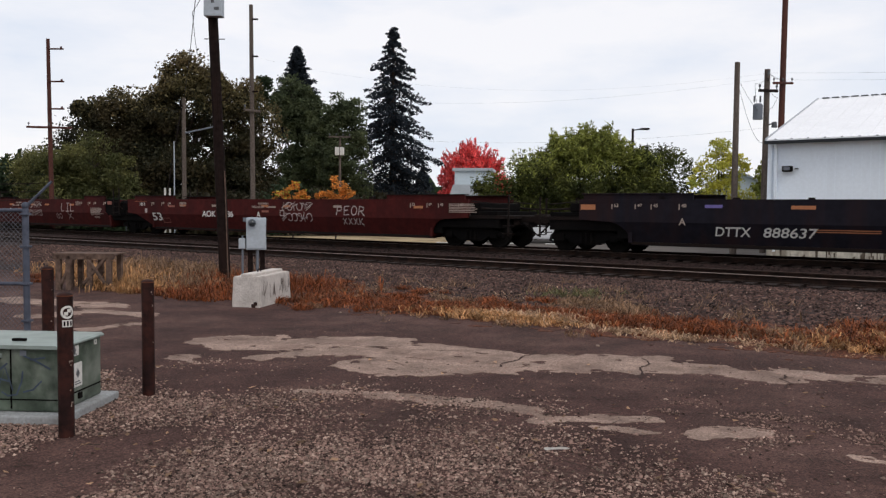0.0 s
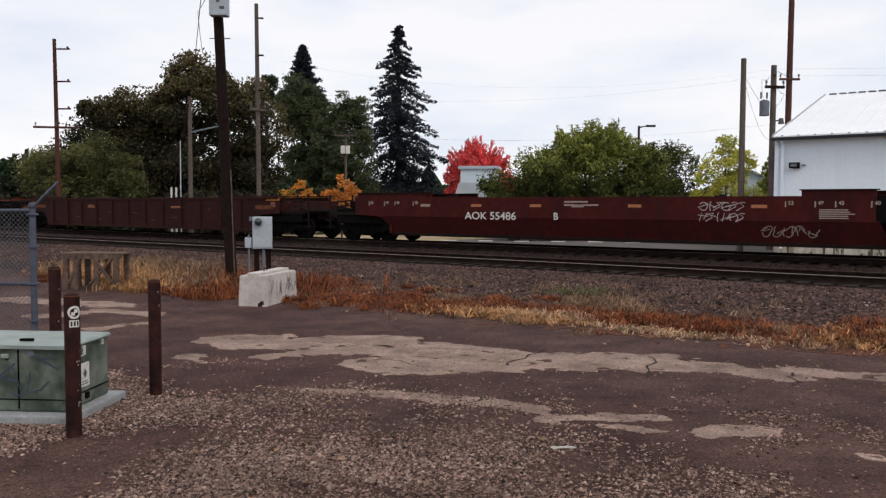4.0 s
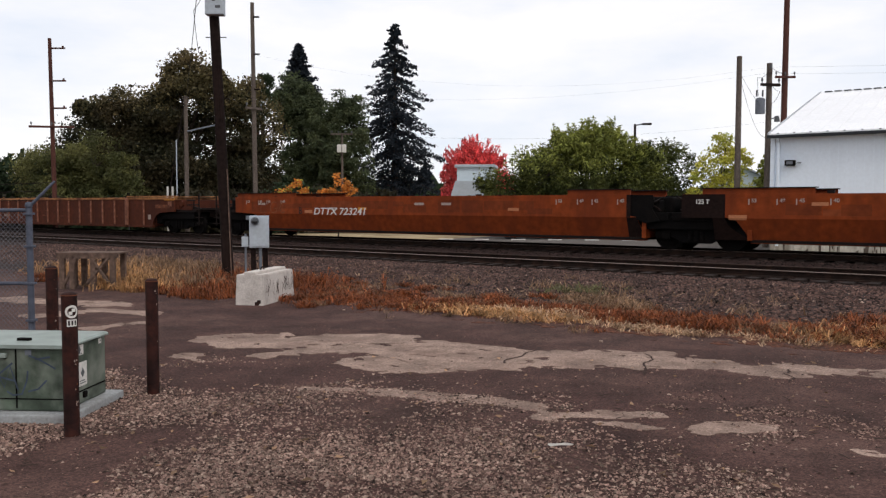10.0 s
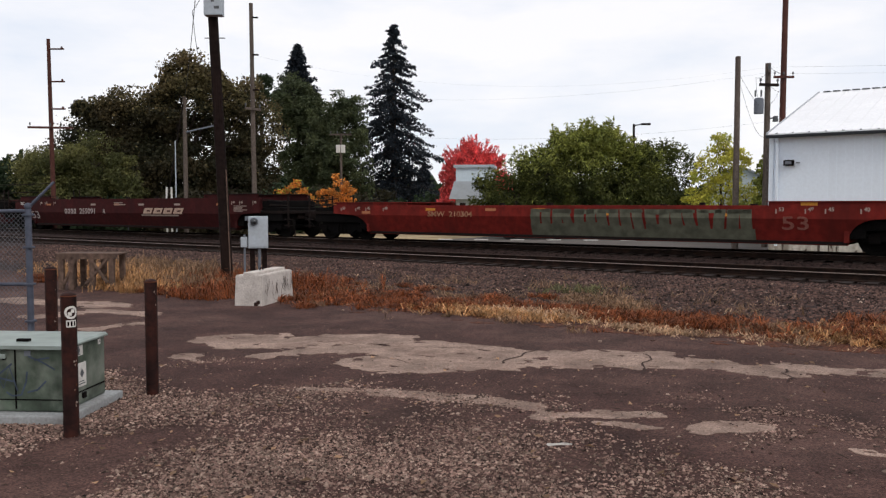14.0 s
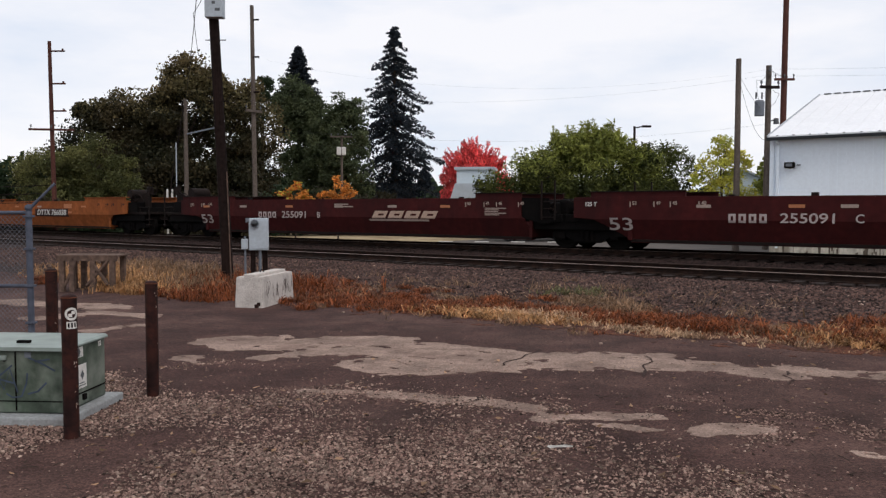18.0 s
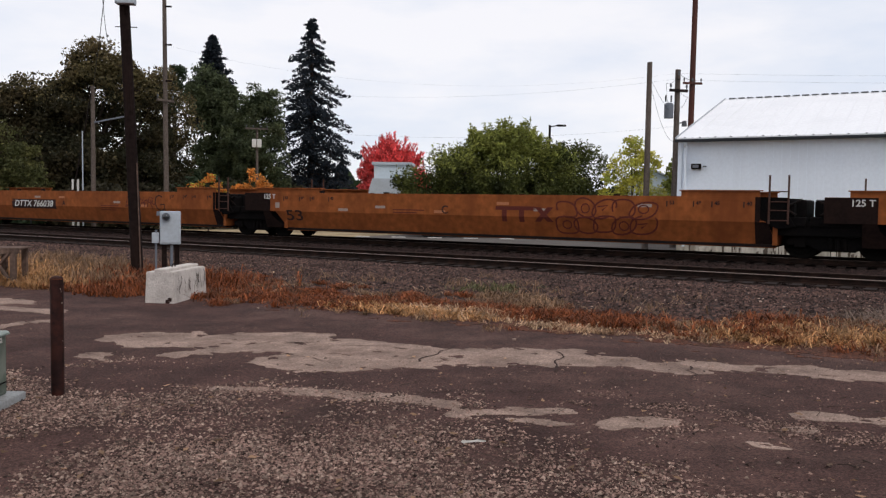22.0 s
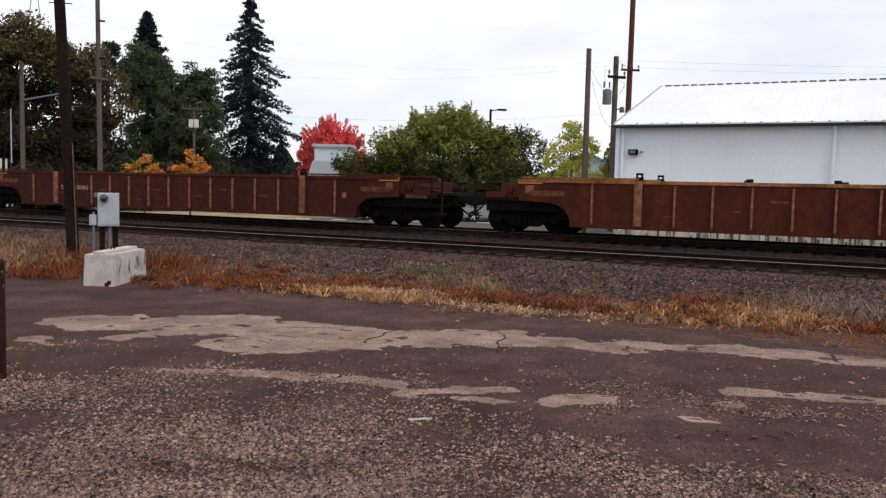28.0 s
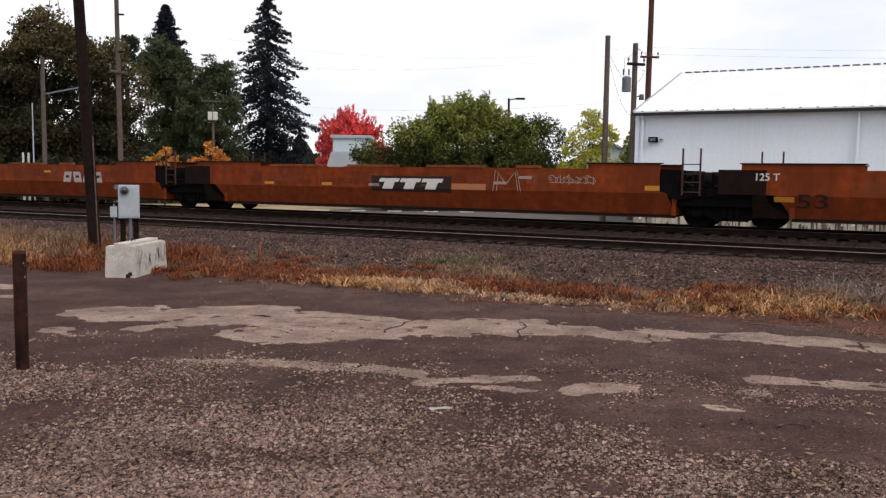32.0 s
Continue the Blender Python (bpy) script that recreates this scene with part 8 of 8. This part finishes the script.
def build_fence():
    f = thing("chain_link_fence", pose(-4.45, 9.0, 0, 0, 0, -5), "galvanised chain-link fence with barbed wire arms", "fence")
    for x in (0.0, -2.6):
        bm = bmesh.new()
        rod(bm, (x, 0, -0.2), (x, 0, 1.61), 0.034 if x == 0 else 0.026, seg=14)
        bmesh.ops.create_uvsphere(bm, u_segments=12, v_segments=8, radius=0.04, matrix=Matrix.Translation((x, 0, 1.64)))
        part("post", bm, M_FENCE, f, "galvanised steel post")
    for z in (1.59, 0.80):
        bm = bmesh.new()
        rod(bm, (-2.6, 0, z - 0.02), (0, 0, z), 0.02, seg=10)
        part("rail", bm, M_FENCE, f)
    for z in (1.55, 1.2, 0.8, 0.4):
        bm = bmesh.new()
        box(bm, -0.045, 0.045, -0.045, 0.045, z - 0.012, z + 0.012, 0.004)
        part("band", bm, M_FENCE, f)
    vs, fs = [], []

    def wire(a, b):
        k = len(vs)
        n = Vector((b[1] - a[1], 0, a[0] - b[0])).normalized() * 0.0017
        for p in (a, b):
            for s in (1, -1):
                vs.append((p[0] + n.x * s, 0.0, p[1] - 0 + (n.z * s)))
                vs.append((p[0] + n.x * s, 0.004, p[1] + n.z * s))
        fs.extend([(k, k + 2, k + 6, k + 4), (k + 1, k + 3, k + 7, k + 5), (k, k + 1, k + 5, k + 4), (k + 2, k + 3, k + 7, k + 6)])
    z0, z1, x0, x1, p = 0.04, 1.58, -2.6, -0.03, 0.052
    span = z1 - z0
    k = -int(span / p) - 1
    while x0 + k * p < x1:
        for s in (1, -1):
            a = x0 + k * p
            lo, hi = (max(a, x0), min(a + span, x1))
            if hi > lo:
                za, zb = z0 + (lo - a), z0 + (hi - a)
                wire((lo, za if s > 0 else z1 - (za - z0)), (hi, zb if s > 0 else z1 - (zb - z0)))
        k += 1
    tagged(part("wire_mesh", raw("wire_mesh", vs, fs, M_WIRE), M_WIRE, f, "diamond wire mesh"), kind="stuff")
    bm = bmesh.new()
    rod(bm, (0, 0, 1.62), (0.27, 0.05, 1.90), 0.018, 0.014, 8)
    part("barb_arm", bm, M_FENCE, f, "slanting barbed wire arm")
    rng = random.Random(1)
    for k in range(3):
        s = (0.95, 0.62, 0.28)[k]
        bm = bmesh.new()
        a, b = Vector((0.27 * s, 0.05 * s, 1.62 + 0.28 * s)), Vector((-2.6, 0.0, 1.66 + 0.22 * s))
        for i in range(14):
            rod(bm, a.lerp(b, i / 14) - Vector((0, 0, 0.10 * (i / 14) * (1 - i / 14))), a.lerp(b, (i + 1) / 14) - Vector((0, 0, 0.10 * ((i + 1) / 14) * (1 - (i + 1) / 14))), 0.004, seg=5)
            c = a.lerp(b, i / 14)
            rod(bm, c + Vector((-0.02, -0.015, -0.02)), c + Vector((0.02, 0.015, 0.02)), 0.003, seg=4)
        part("barbed_wire", bm, M_DARKST, f)


build_fence()


def build_block():
    b = thing("concrete_block", pose(-3.02, 14.42, 0, 0, 0, -11), "white-grey weathered concrete block with black stains", "concrete block")
    bm = bmesh.new()
    box(bm, -0.25, 0.25, -0.8, 0.58, -0.05, 0.50)
    for v in bm.verts:
        if v.co.z > 0.3:
            v.co.x *= 0.90
            v.co.y *= 0.985
    bmesh.ops.bevel(bm, geom=list(bm.edges), offset=0.014, segments=2, affect="EDGES")
    bmesh.ops.subdivide_edges(bm, edges=list(bm.edges), cuts=3, use_grid_fill=True)
    for v in bm.verts:
        v.co += Vector(noise.noise_vector(v.co * 6)) * 0.007
    part("block_body", bm, M_CONCRETE, b)
    bm = bmesh.new()
    box(bm, -0.10, 0.10, -0.77, 0.55, 0.495, 0.545, 0.012)
    part("top_rib", bm, M_CONCRETE, b, "raised rib along the top")
    # dark cracks and drips on the sides
    rng = random.Random(21)
    bm = bmesh.new()
    for k in range(15):
        y, z = rng.uniform(-0.7, 0.5), rng.uniform(0.30, 0.47)
        pts, w = [], rng.uniform(0.004, 0.010)
        for i in range(9):
            pts.append((y, z))
            y += rng.uniform(-0.035, 0.035)
            z -= rng.uniform(0.0, 0.05)
        for (ya, za), (yb, zb) in zip(pts, pts[1:]):
            if min(za, zb) < 0.03 or max(abs(ya), abs(yb)) > 0.76:
                break
            xa, xb = [0.255 - 0.025 * max(0.0, min(1.0, (q + 0.05) / 0.55)) + 0.006 for q in (za, zb)]
            bm.faces.new([bm.verts.new(q) for q in ((xa, ya - w, za), (xa, ya + w, za), (xb, yb + w, zb), (xb, yb - w, zb))])
    part("cracks", bm, M_DARKTXT, b, "dark cracks and stains")
    bm = bmesh.new()
    box(bm, 0.10, 0.17, -0.806, -0.797, 0.0, 0.06, 0.012)
    box(bm, 0.14, 0.20, -0.806, -0.797, 0.03, 0.09, 0.012)
    part("chipped_foot", bm, M_DARKTXT, b, "dark chipped corner")
    bm = bmesh.new()
    for i in range(9):
        a, c = i / 9 * math.pi, (i + 1) / 9 * math.pi
        rod(bm, (0, -0.25 + 0.07 * math.cos(a), 0.535 + 0.06 * math.sin(a)), (0, -0.25 + 0.07 * math.cos(c), 0.535 + 0.06 * math.sin(c)), 0.010, seg=6)
    part("lifting_loop", bm, M_DARKST, b, "rusty lifting loop")


build_block()


def build_meter():
    m = thing("meter_cabinet", pose(-3.46, 15.7, 0, 0, 0, 10), "grey electric meter box on black posts", "meter box")
    bm = bmesh.new()
    box(bm, -0.17, 0.19, -0.10, 0.10, 0.84, 1.44, 0.015)
    box_ = part("box", bm, M_BOXGREY, m)
    bm = bmesh.new()
    box(bm, -0.155, 0.175, -0.112, -0.10, 0.87, 1.41, 0.006)
    part("cover", bm, M_BOXGREY, box_)
    bm = bmesh.new()
    rod(bm, (-0.06, -0.09, 1.34), (-0.06, -0.16, 1.34), 0.078, 0.074, 24)
    part("meter_ring", bm, M_GALV, m, "round meter ring")
    bm = bmesh.new()
    bmesh.ops.create_uvsphere(bm, u_segments=20, v_segments=12, radius=0.058, matrix=Matrix.Translation((-0.06, -0.165, 1.34)))
    part("meter_glass", bm, M_GLASS, m, "dark domed meter glass", smooth=True)
    bm = bmesh.new()
    box(bm, -0.31, -0.19, -0.08, 0.06, 0.86, 1.05, 0.012)
    part("junction_box", bm, M_BOXGREY, m)
    for x in (-0.10, 0.12):
        bm = bmesh.new()
        box(bm, x - 0.045, x + 0.045, -0.02, 0.09, -0.1, 1.42)
        part("post", bm, M_POLEBLK, m, "black wooden post")
    for x, r in ((-0.24, 0.02), (0.03, 0.028)):
        bm = bmesh.new()
        rod(bm, (x, -0.03, -0.1), (x, -0.03, 1.1 if x < 0 else 0.9), r, seg=10)
        part("conduit", bm, M_GALV, m, "grey conduit pipe")
    bm = bmesh.new()
    rod(bm, (-0.2, -0.03, 1.44), (-0.2, -0.03, 1.36), 0.03, seg=8)
    part("cap", bm, M_GALV, m)


build_meter()


def build_black_pole():
    p = pole(-4.63, 18.07, 9.0, 0.124, 0.09, M_POLEBLK, "dark creosoted utility pole leaning slightly", (-0.36, -0.1), 0.0)
    bm = bmesh.new()
    box(bm, -0.36, 0.02, -0.32, -0.08, 5.62, 6.5, 0.02)
    bx = part("pole_box", bm, M_BOXGREY, p, "pale grey equipment box")
    rng = random.Random(6)
    for k in range(5):
        bm = bmesh.new()
        x, z = -0.30 + rng.random() * 0.2, 5.75 + 0.14 * k
        box(bm, x, x + rng.uniform(0.05, 0.12), -0.324, -0.32, z, z + 0.06)
        part("box_mark", bm, M_TRIM, bx)
    bm = bmesh.new()
    rod(bm, (0.09, -0.13, -0.1), (0.02, -0.14, 2.4), 0.014, seg=10)
    part("conduit", bm, M_OLDWOOD, p, "brown conduit up the pole")
    for z in (2.9, 3.9, 4.4, 5.2):
        bm = bmesh.new()
        x = -0.04 * z
        rod(bm, (x - 0.22, -0.02, z), (x + 0.22, -0.02, z), 0.010, seg=6)
        part("climbing_step", bm, M_DARKST, p)
    cable("drop_line", ((-14.0, 45.9, 7.4), (-4.95, 18.0, 8.8)), 0.012, "thin cable from the far pole", 0.5)
    cable("drop_line", ((-4.9, 18.0, 6.6), (-5.35, 18.2, 5.8), (-5.25, 18.2, 4.9)), 0.006, "thin hanging wire on the pole", 0.1)


build_black_pole()


def build_bench():
    b = thing("wooden_bench", pose(-6.9, 16.5, 0, 0, 0, -3), "rough old wooden workbench in dry grass", "bench")
    for k in range(3):
        bm = bmesh.new()
        box(bm, -0.62, 0.62, -0.3 + 0.2 * k, -0.115 + 0.2 * k, 0.68 + 0.004 * k, 0.715, 0.006)
        part("plank", bm, M_OLDWOOD, b)
    for x in (-0.5, -0.30, 0.12, 0.5):
        for y in (-0.26, 0.22):
            bm = bmesh.new()
            box(bm, x - 0.05, x + 0.05, y - 0.04, y + 0.04, -0.05, 0.68, 0.006)
            part("leg", bm, M_OLDWOOD, b)
    for a, c in (((-0.45, 0.1), (-0.2, 0.62)), ((0.0, 0.12), (0.42, 0.6)), ((0.42, 0.14), (0.1, 0.58))):
        bm = bmesh.new()
        rod(bm, (a[0], -0.28, a[1]), (c[0], -0.28, c[1]), 0.035, seg=6)
        part("brace", bm, M_OLDWOOD, b)
    bm = bmesh.new()
    box(bm, -0.6, 0.6, -0.3, -0.27, 0.60, 0.68)
    part("apron_board", bm, M_OLDWOOD, b)


build_bench()


# ---- dry weeds along the track ----
def blades(name, u, n, h, material, label, seed, w=0.009, per=7, lean=0.5):
    """Tufts of bent blades: each rises, bows over and ends in a tip."""
    rng = np.random.default_rng(seed)
    k = len(u) * per
    U2, N2, H2 = np.repeat(u, per), np.repeat(n, per), np.repeat(h, per) * rng.uniform(0.35, 1.25, k)
    a = np.repeat(rng.random(len(u)) * 6.283, per) + rng.normal(size=k) * 0.9
    x = U2 * U.x + N2 * N.x + rng.normal(size=k) * 0.045
    y = U2 * U.y + N2 * N.y + rng.normal(size=k) * 0.045
    z = np.interp(N2, [12, 17, 19.2], [0, -0.01, 0.0])
    P = np.empty((k, 5, 3), np.float32)
    ln = lean * rng.uniform(0.2, 1.3, k) * H2
    ww = w * rng.uniform(0.6, 1.5, k)
    c, s = np.cos(a), np.sin(a)
    mid, tip = rng.uniform(0.55, 1.0, k), rng.uniform(0.05, 0.95, k)
    turn = rng.normal(size=k) * 0.9
    for i, (sx, f) in enumerate(((-1, 0.0), (1, 0.0), (-0.8, 0.5), (0.8, 0.5), (0, 1.0))):
        lx = ln * f
        hz = 0 if f == 0 else H2 * (mid if f == 0.5 else tip)
        d = turn * f * f
        P[:, i] = np.stack([x + (c * np.cos(d) - s * np.sin(d)) * lx - s * ww * sx, y + (s * np.cos(d) + c * np.sin(d)) * lx + c * ww * sx, z + hz], 1)
    F = np.array([0, 1, 3, 2, 2, 3, 4])
    me = bpy.data.meshes.new(name)
    me.vertices.add(k * 5)
    me.vertices.foreach_set("co", P.ravel())
    me.loops.add(k * 7)
    me.loops.foreach_set("vertex_index", (F[None] + 5 * np.arange(k)[:, None]).astype(np.int32).ravel())
    me.polygons.add(k * 2)
    st = np.empty((k, 2), np.int32)
    st[:, 0], st[:, 1] = 7 * np.arange(k), 7 * np.arange(k) + 4
    me.polygons.foreach_set("loop_start", st.ravel())
    me.update(calc_edges=True)
    me.materials.append(material)
    tagged(new(name, me), label, "dry grass", kind="stuff")


def weed_field(seed, count, lo, hi, thresh, freq, off, edge):
    rng = np.random.default_rng(seed)
    u = rng.uniform(lo[0], hi[0], count)
    n = rng.uniform(lo[1], hi[1], count)
    v = np.array([noise.fractal((a * freq, b * freq * 1.5, off), 0.9, 2.0, 3) for a, b in zip(u, n)])
    mid, half = (lo[1] + hi[1]) / 2, (hi[1] - lo[1]) / 2
    v -= edge * (np.abs(n - mid) / half) ** 2 + 0.16 * np.clip((u + 6.0) / 4.0, 0.0, 1.0)
    k = v > thresh
    return u[k], n[k], np.clip(0.5 + v[k], 0.25, 1.2)


def build_weeds():
    blob_sheet("weed_litter", lambda u, n: abs(n - 11.2) - 1.05, (-20, 8.6), (9, 14.0), 0.06, 0.004, M_LITTER, "russet litter of fallen weeds on dark ground", "weed litter", "stuff", amp=0.75, freq=1.7, seed=31, worn=0.8)
    for (lo, hi, cnt, seed) in (((-20, 9.0), (-9.6, 13.8), 8000, 1), ((-10.5, 9.2), (9, 13.6), 17000, 2)):
        u, n, h = weed_field(seed, int(cnt * 1.15), lo, hi, 0.28, 1.1, 1.0, 0.50)
        blades("russet_weeds", u, n, 0.01 + h * 0.085, L_RUSSET, "russet dried weeds along the track bed", 10 + seed, per=9, lean=2.4, w=0.006)
        u, n, h = weed_field(seed + 70, cnt // 2, lo, hi, 0.30, 1.5, 4.0, 0.4)
        blades("tan_weeds", u, n, 0.01 + h * 0.08, L_TAN, "tan dried weeds among russet ones", 110 + seed, per=7, lean=2.6, w=0.005)
        u, n, h = weed_field(seed + 20, cnt // 5, lo, hi, 0.70, 1.3, 7.0, 0.45)
        blades("straw_grass", u, n, 0.015 + h * 0.05, L_STRAW, "pale straw-coloured dry grass", 20 + seed, per=6, lean=3.0, w=0.005)
        u, n, h = weed_field(seed + 40, cnt // 2, (lo[0], 10.8), (hi[0], 17.0), 0.30, 0.9, 13.0, 0.4)
        blades("fallen_stalks", u[::3], n[::3] - 1.0, h[::3] * 0.06, L_STALK, "pale fallen weed stalks", 80 + seed, per=2, lean=5.5, w=0.005)
        blades("tan_weeds", u[::2], n[::2], h[::2] * 0.16, L_TAN, "thin tan weed stalks in ballast", 30 + seed, per=3, lean=2.4, w=0.005)
        u, n, h = weed_field(seed + 60, cnt // 10, (lo[0], 9.6), (hi[0], 12.6), 0.45, 1.6, 23.0, 0.3)
        blades("fallen_straw", u, n, 0.015 + h * 0.02, L_STALK, "flattened straw along the edge of the weeds", 90 + seed, per=4, lean=7.0, w=0.004)
    # denser clumps
    rng = np.random.default_rng(5)
    left = ((-15.3, 10.0, 0.7, 0.4, 0.36, 260, L_STRAW),
            (-14.4, 9.7, 0.8, 0.5, 0.26, 240, L_STRAW),
            (-14.0, 10.6, 1.0, 0.6, 0.30, 260, L_TAN),
            (-12.4, 10.4, 1.0, 0.6, 0.28, 330, L_RUSSET),
            (-12.6, 9.6, 0.8, 0.4, 0.20, 200, L_RUSSET),
            (-13.2, 11.9, 1.6, 0.8, 0.34, 420, L_RUSSET),
            (-16.5, 12.2, 1.5, 0.8, 0.38, 300, L_TAN),
            (-18.8, 13.0, 1.6, 0.8, 0.40, 300, L_TAN),
            (-18.0, 11.2, 1.6, 0.9, 0.40, 300, L_STRAW))
    rest = ((-10.2, 10.8, 0.9, 0.7, 0.16, 260, L_RUSSET),
            (-8.4, 10.7, 1.1, 0.5, 0.15, 300, L_RUSSET),
            (-6.7, 10.6, 0.85, 0.26, 0.14, 620, L_STRAW),
            (-6.2, 10.9, 0.9, 0.35, 0.15, 180, L_STALK),
            (-6.9, 11.5, 1.2, 0.4, 0.15, 320, L_RUSSET),
            (-7.3, 14.4, 0.6, 0.6, 0.15, 60, L_GREENW),
            (-6.4, 13.2, 0.6, 0.5, 0.17, 120, L_TAN),
            (-5.2, 11.3, 0.9, 0.45, 0.17, 330, L_RUSSET),
            (-5.3, 12.1, 0.4, 0.4, 0.26, 90, L_TAN),
            (-4.2, 10.5, 0.7, 0.3, 0.10, 110, L_STALK),
            (-3.9, 11.4, 0.9, 0.5, 0.18, 320, L_RUSSET),
            (-2.9, 10.6, 0.8, 0.3, 0.09, 110, L_STALK),
            (-2.8, 11.4, 0.5, 0.4, 0.20, 130, L_TAN),
            (-1.8, 11.4, 0.6, 0.5, 0.34, 300, L_RUSSET),
            (-1.6, 12.6, 0.6, 0.5, 0.36, 260, L_RUSSET),
            (-1.2, 11.5, 0.7, 0.5, 0.34, 330, L_STRAW),
            (-1.9, 11.0, 0.5, 0.3, 0.26, 160, L_STRAW),
            (-0.9, 12.6, 0.6, 0.5, 0.36, 240, L_TAN),
            (-0.5, 13.8, 0.5, 0.5, 0.42, 160, L_DEAD),
            (0.5, 12.9, 0.6, 0.5, 0.36, 220, L_DEAD),
            (0.4, 11.6, 0.9, 0.4, 0.24, 260, L_RUSSET),
            (1.6, 12.2, 1.0, 0.6, 0.34, 260, L_TAN),
            (3.2, 11.8, 1.4, 0.6, 0.32, 300, L_RUSSET),
            (5.0, 11.6, 1.6, 0.6, 0.30, 300, L_STRAW))
    for k, (cu, cn, ru, rn, hh, c, m) in enumerate(left + rest):
        if cu > -3.0:
            hh, c, ru = hh * 0.66, int(c * 0.62), ru * 1.15
        u, n = cu + rng.normal(size=c) * ru * 0.6, cn + rng.normal(size=c) * rn * 0.6
        blades("grass_clump", u, n, np.full(c, hh * (0.72 if cu > -11 else 0.8)) * rng.uniform(0.3, 1.1, c), m, "tangled dry grass clump beside the ballast", 60 + k, per=9, lean=2.3 if cu > -11 else 1.6, w=0.007)


build_weeds()


def build_litter():
    l = thing("litter", pose(0.79, 5.6, 0.0, 0, 0, 25), "twisted white scrap of paper on gravel", "litter")
    bm = bmesh.new()
    line = [(-0.085, 0.0), (-0.065, 0.015), (-0.035, 0.005), (0.0, -0.004), (0.035, -0.012), (0.06, -0.03), (0.08, -0.045)]
    rows = []
    for k, (a, b) in enumerate(line):
        w = (0.020, 0.024, 0.014, 0.012, 0.014, 0.013, 0.006)[k]
        tw = 0.25 * k
        rows.append([bm.verts.new((a, b + w * math.cos(tw), 0.03 + w * 0.6 * math.sin(tw))), bm.verts.new((a, b - w * math.cos(tw), 0.03 - w * 0.6 * math.sin(tw)))])
    for (a, b), (c, d) in zip(rows, rows[1:]):
        bm.faces.new((a, b, d, c))
    bmesh.ops.solidify(bm, geom=list(bm.faces), thickness=0.004)
    part("paper", bm, M_WHITE, l)
    rng = random.Random(8)
    bm = bmesh.new()
    box(bm, -0.06, 0.06, -0.035, 0.035, 0.0, 0.02, 0.004)
    for v in bm.verts:
        v.co += Vector(noise.noise_vector(v.co * 25)) * 0.01
    chip = mesh_of("pale_stone", bm, M_PEBBLE2)
    base = None
    for x, y in ((-3.95, 14.6), (1.9, 10.0), (0.25, 6.05), (-1.55, 13.0), (-0.2, 8.1)):
        ob = new("pale_stone", chip)
        ob.matrix_basis = pose(x, y, 0.0, 0, 0, rng.uniform(0, 180)) @ Matrix.Diagonal((0.35, 0.5, 0.8, 1))
        tagged(ob, "small pale stone on dark ground", "stone")


build_litter()


def build_twigs():
    rng = random.Random(44)
    bm = bmesh.new()
    for k in range(170):
        y = rng.uniform(3.6, 7.5)
        x = rng.uniform(-0.55, 0.7) * y
        a, ln = rng.uniform(0, 6.28), rng.uniform(0.03, 0.14)
        rod(bm, (x, y, 0.012), (x + math.cos(a) * ln, y + math.sin(a) * ln, 0.014 + rng.uniform(0, 0.02)), 0.003, 0.002, 4)
    tagged(new("twigs", mesh_of("twigs", bm, M_BARK)), "small dark twigs scattered over the gravel", "twigs", kind="stuff")
    bm = bmesh.new()
    for k in range(260):
        y = rng.uniform(3.6, 9.0)
        x = rng.uniform(-0.55, 0.75) * y
        s, a = rng.uniform(0.012, 0.03), rng.uniform(0, 6.28)
        q = [bm.verts.new((x + math.cos(a + d) * s * w, y + math.sin(a + d) * s * w, 0.012 + rng.uniform(0, 0.02))) for d, w in ((0, 1.4), (1.57, 0.7), (3.14, 1.4), (4.71, 0.7))]
        bm.faces.new(q)
    tagged(new("fallen_leaves", mesh_of("fallen_leaves", bm, L_TAN)), "small curled fallen leaves on the ground", "fallen leaves", kind="stuff")


build_twigs()


# ---- what moves: the whole train, at an even speed to the right ----
def motions():
    for car, s0 in CARS:
        walk(car, [(t, plan(s0 + SPEED * t, TRAIN_N, TRAIN_Z)) for t in range(0, 33, 4)])
    roll = SPEED / FPS / 0.457
    first = ALL_WHEELS[0]
    walk(first, [(k / FPS, Euler((0, roll * k, 0)).to_matrix().to_4x4()) for k in range(32 * FPS + 1)])
    act, slot = first.animation_data.action, first.animation_data.action_slot
    for w in ALL_WHEELS[1:]:
        w.rotation_mode = "QUATERNION"
        w.animation_data_create()
        w.animation_data.action = act
        w.animation_data.action_slot = slot


motions()
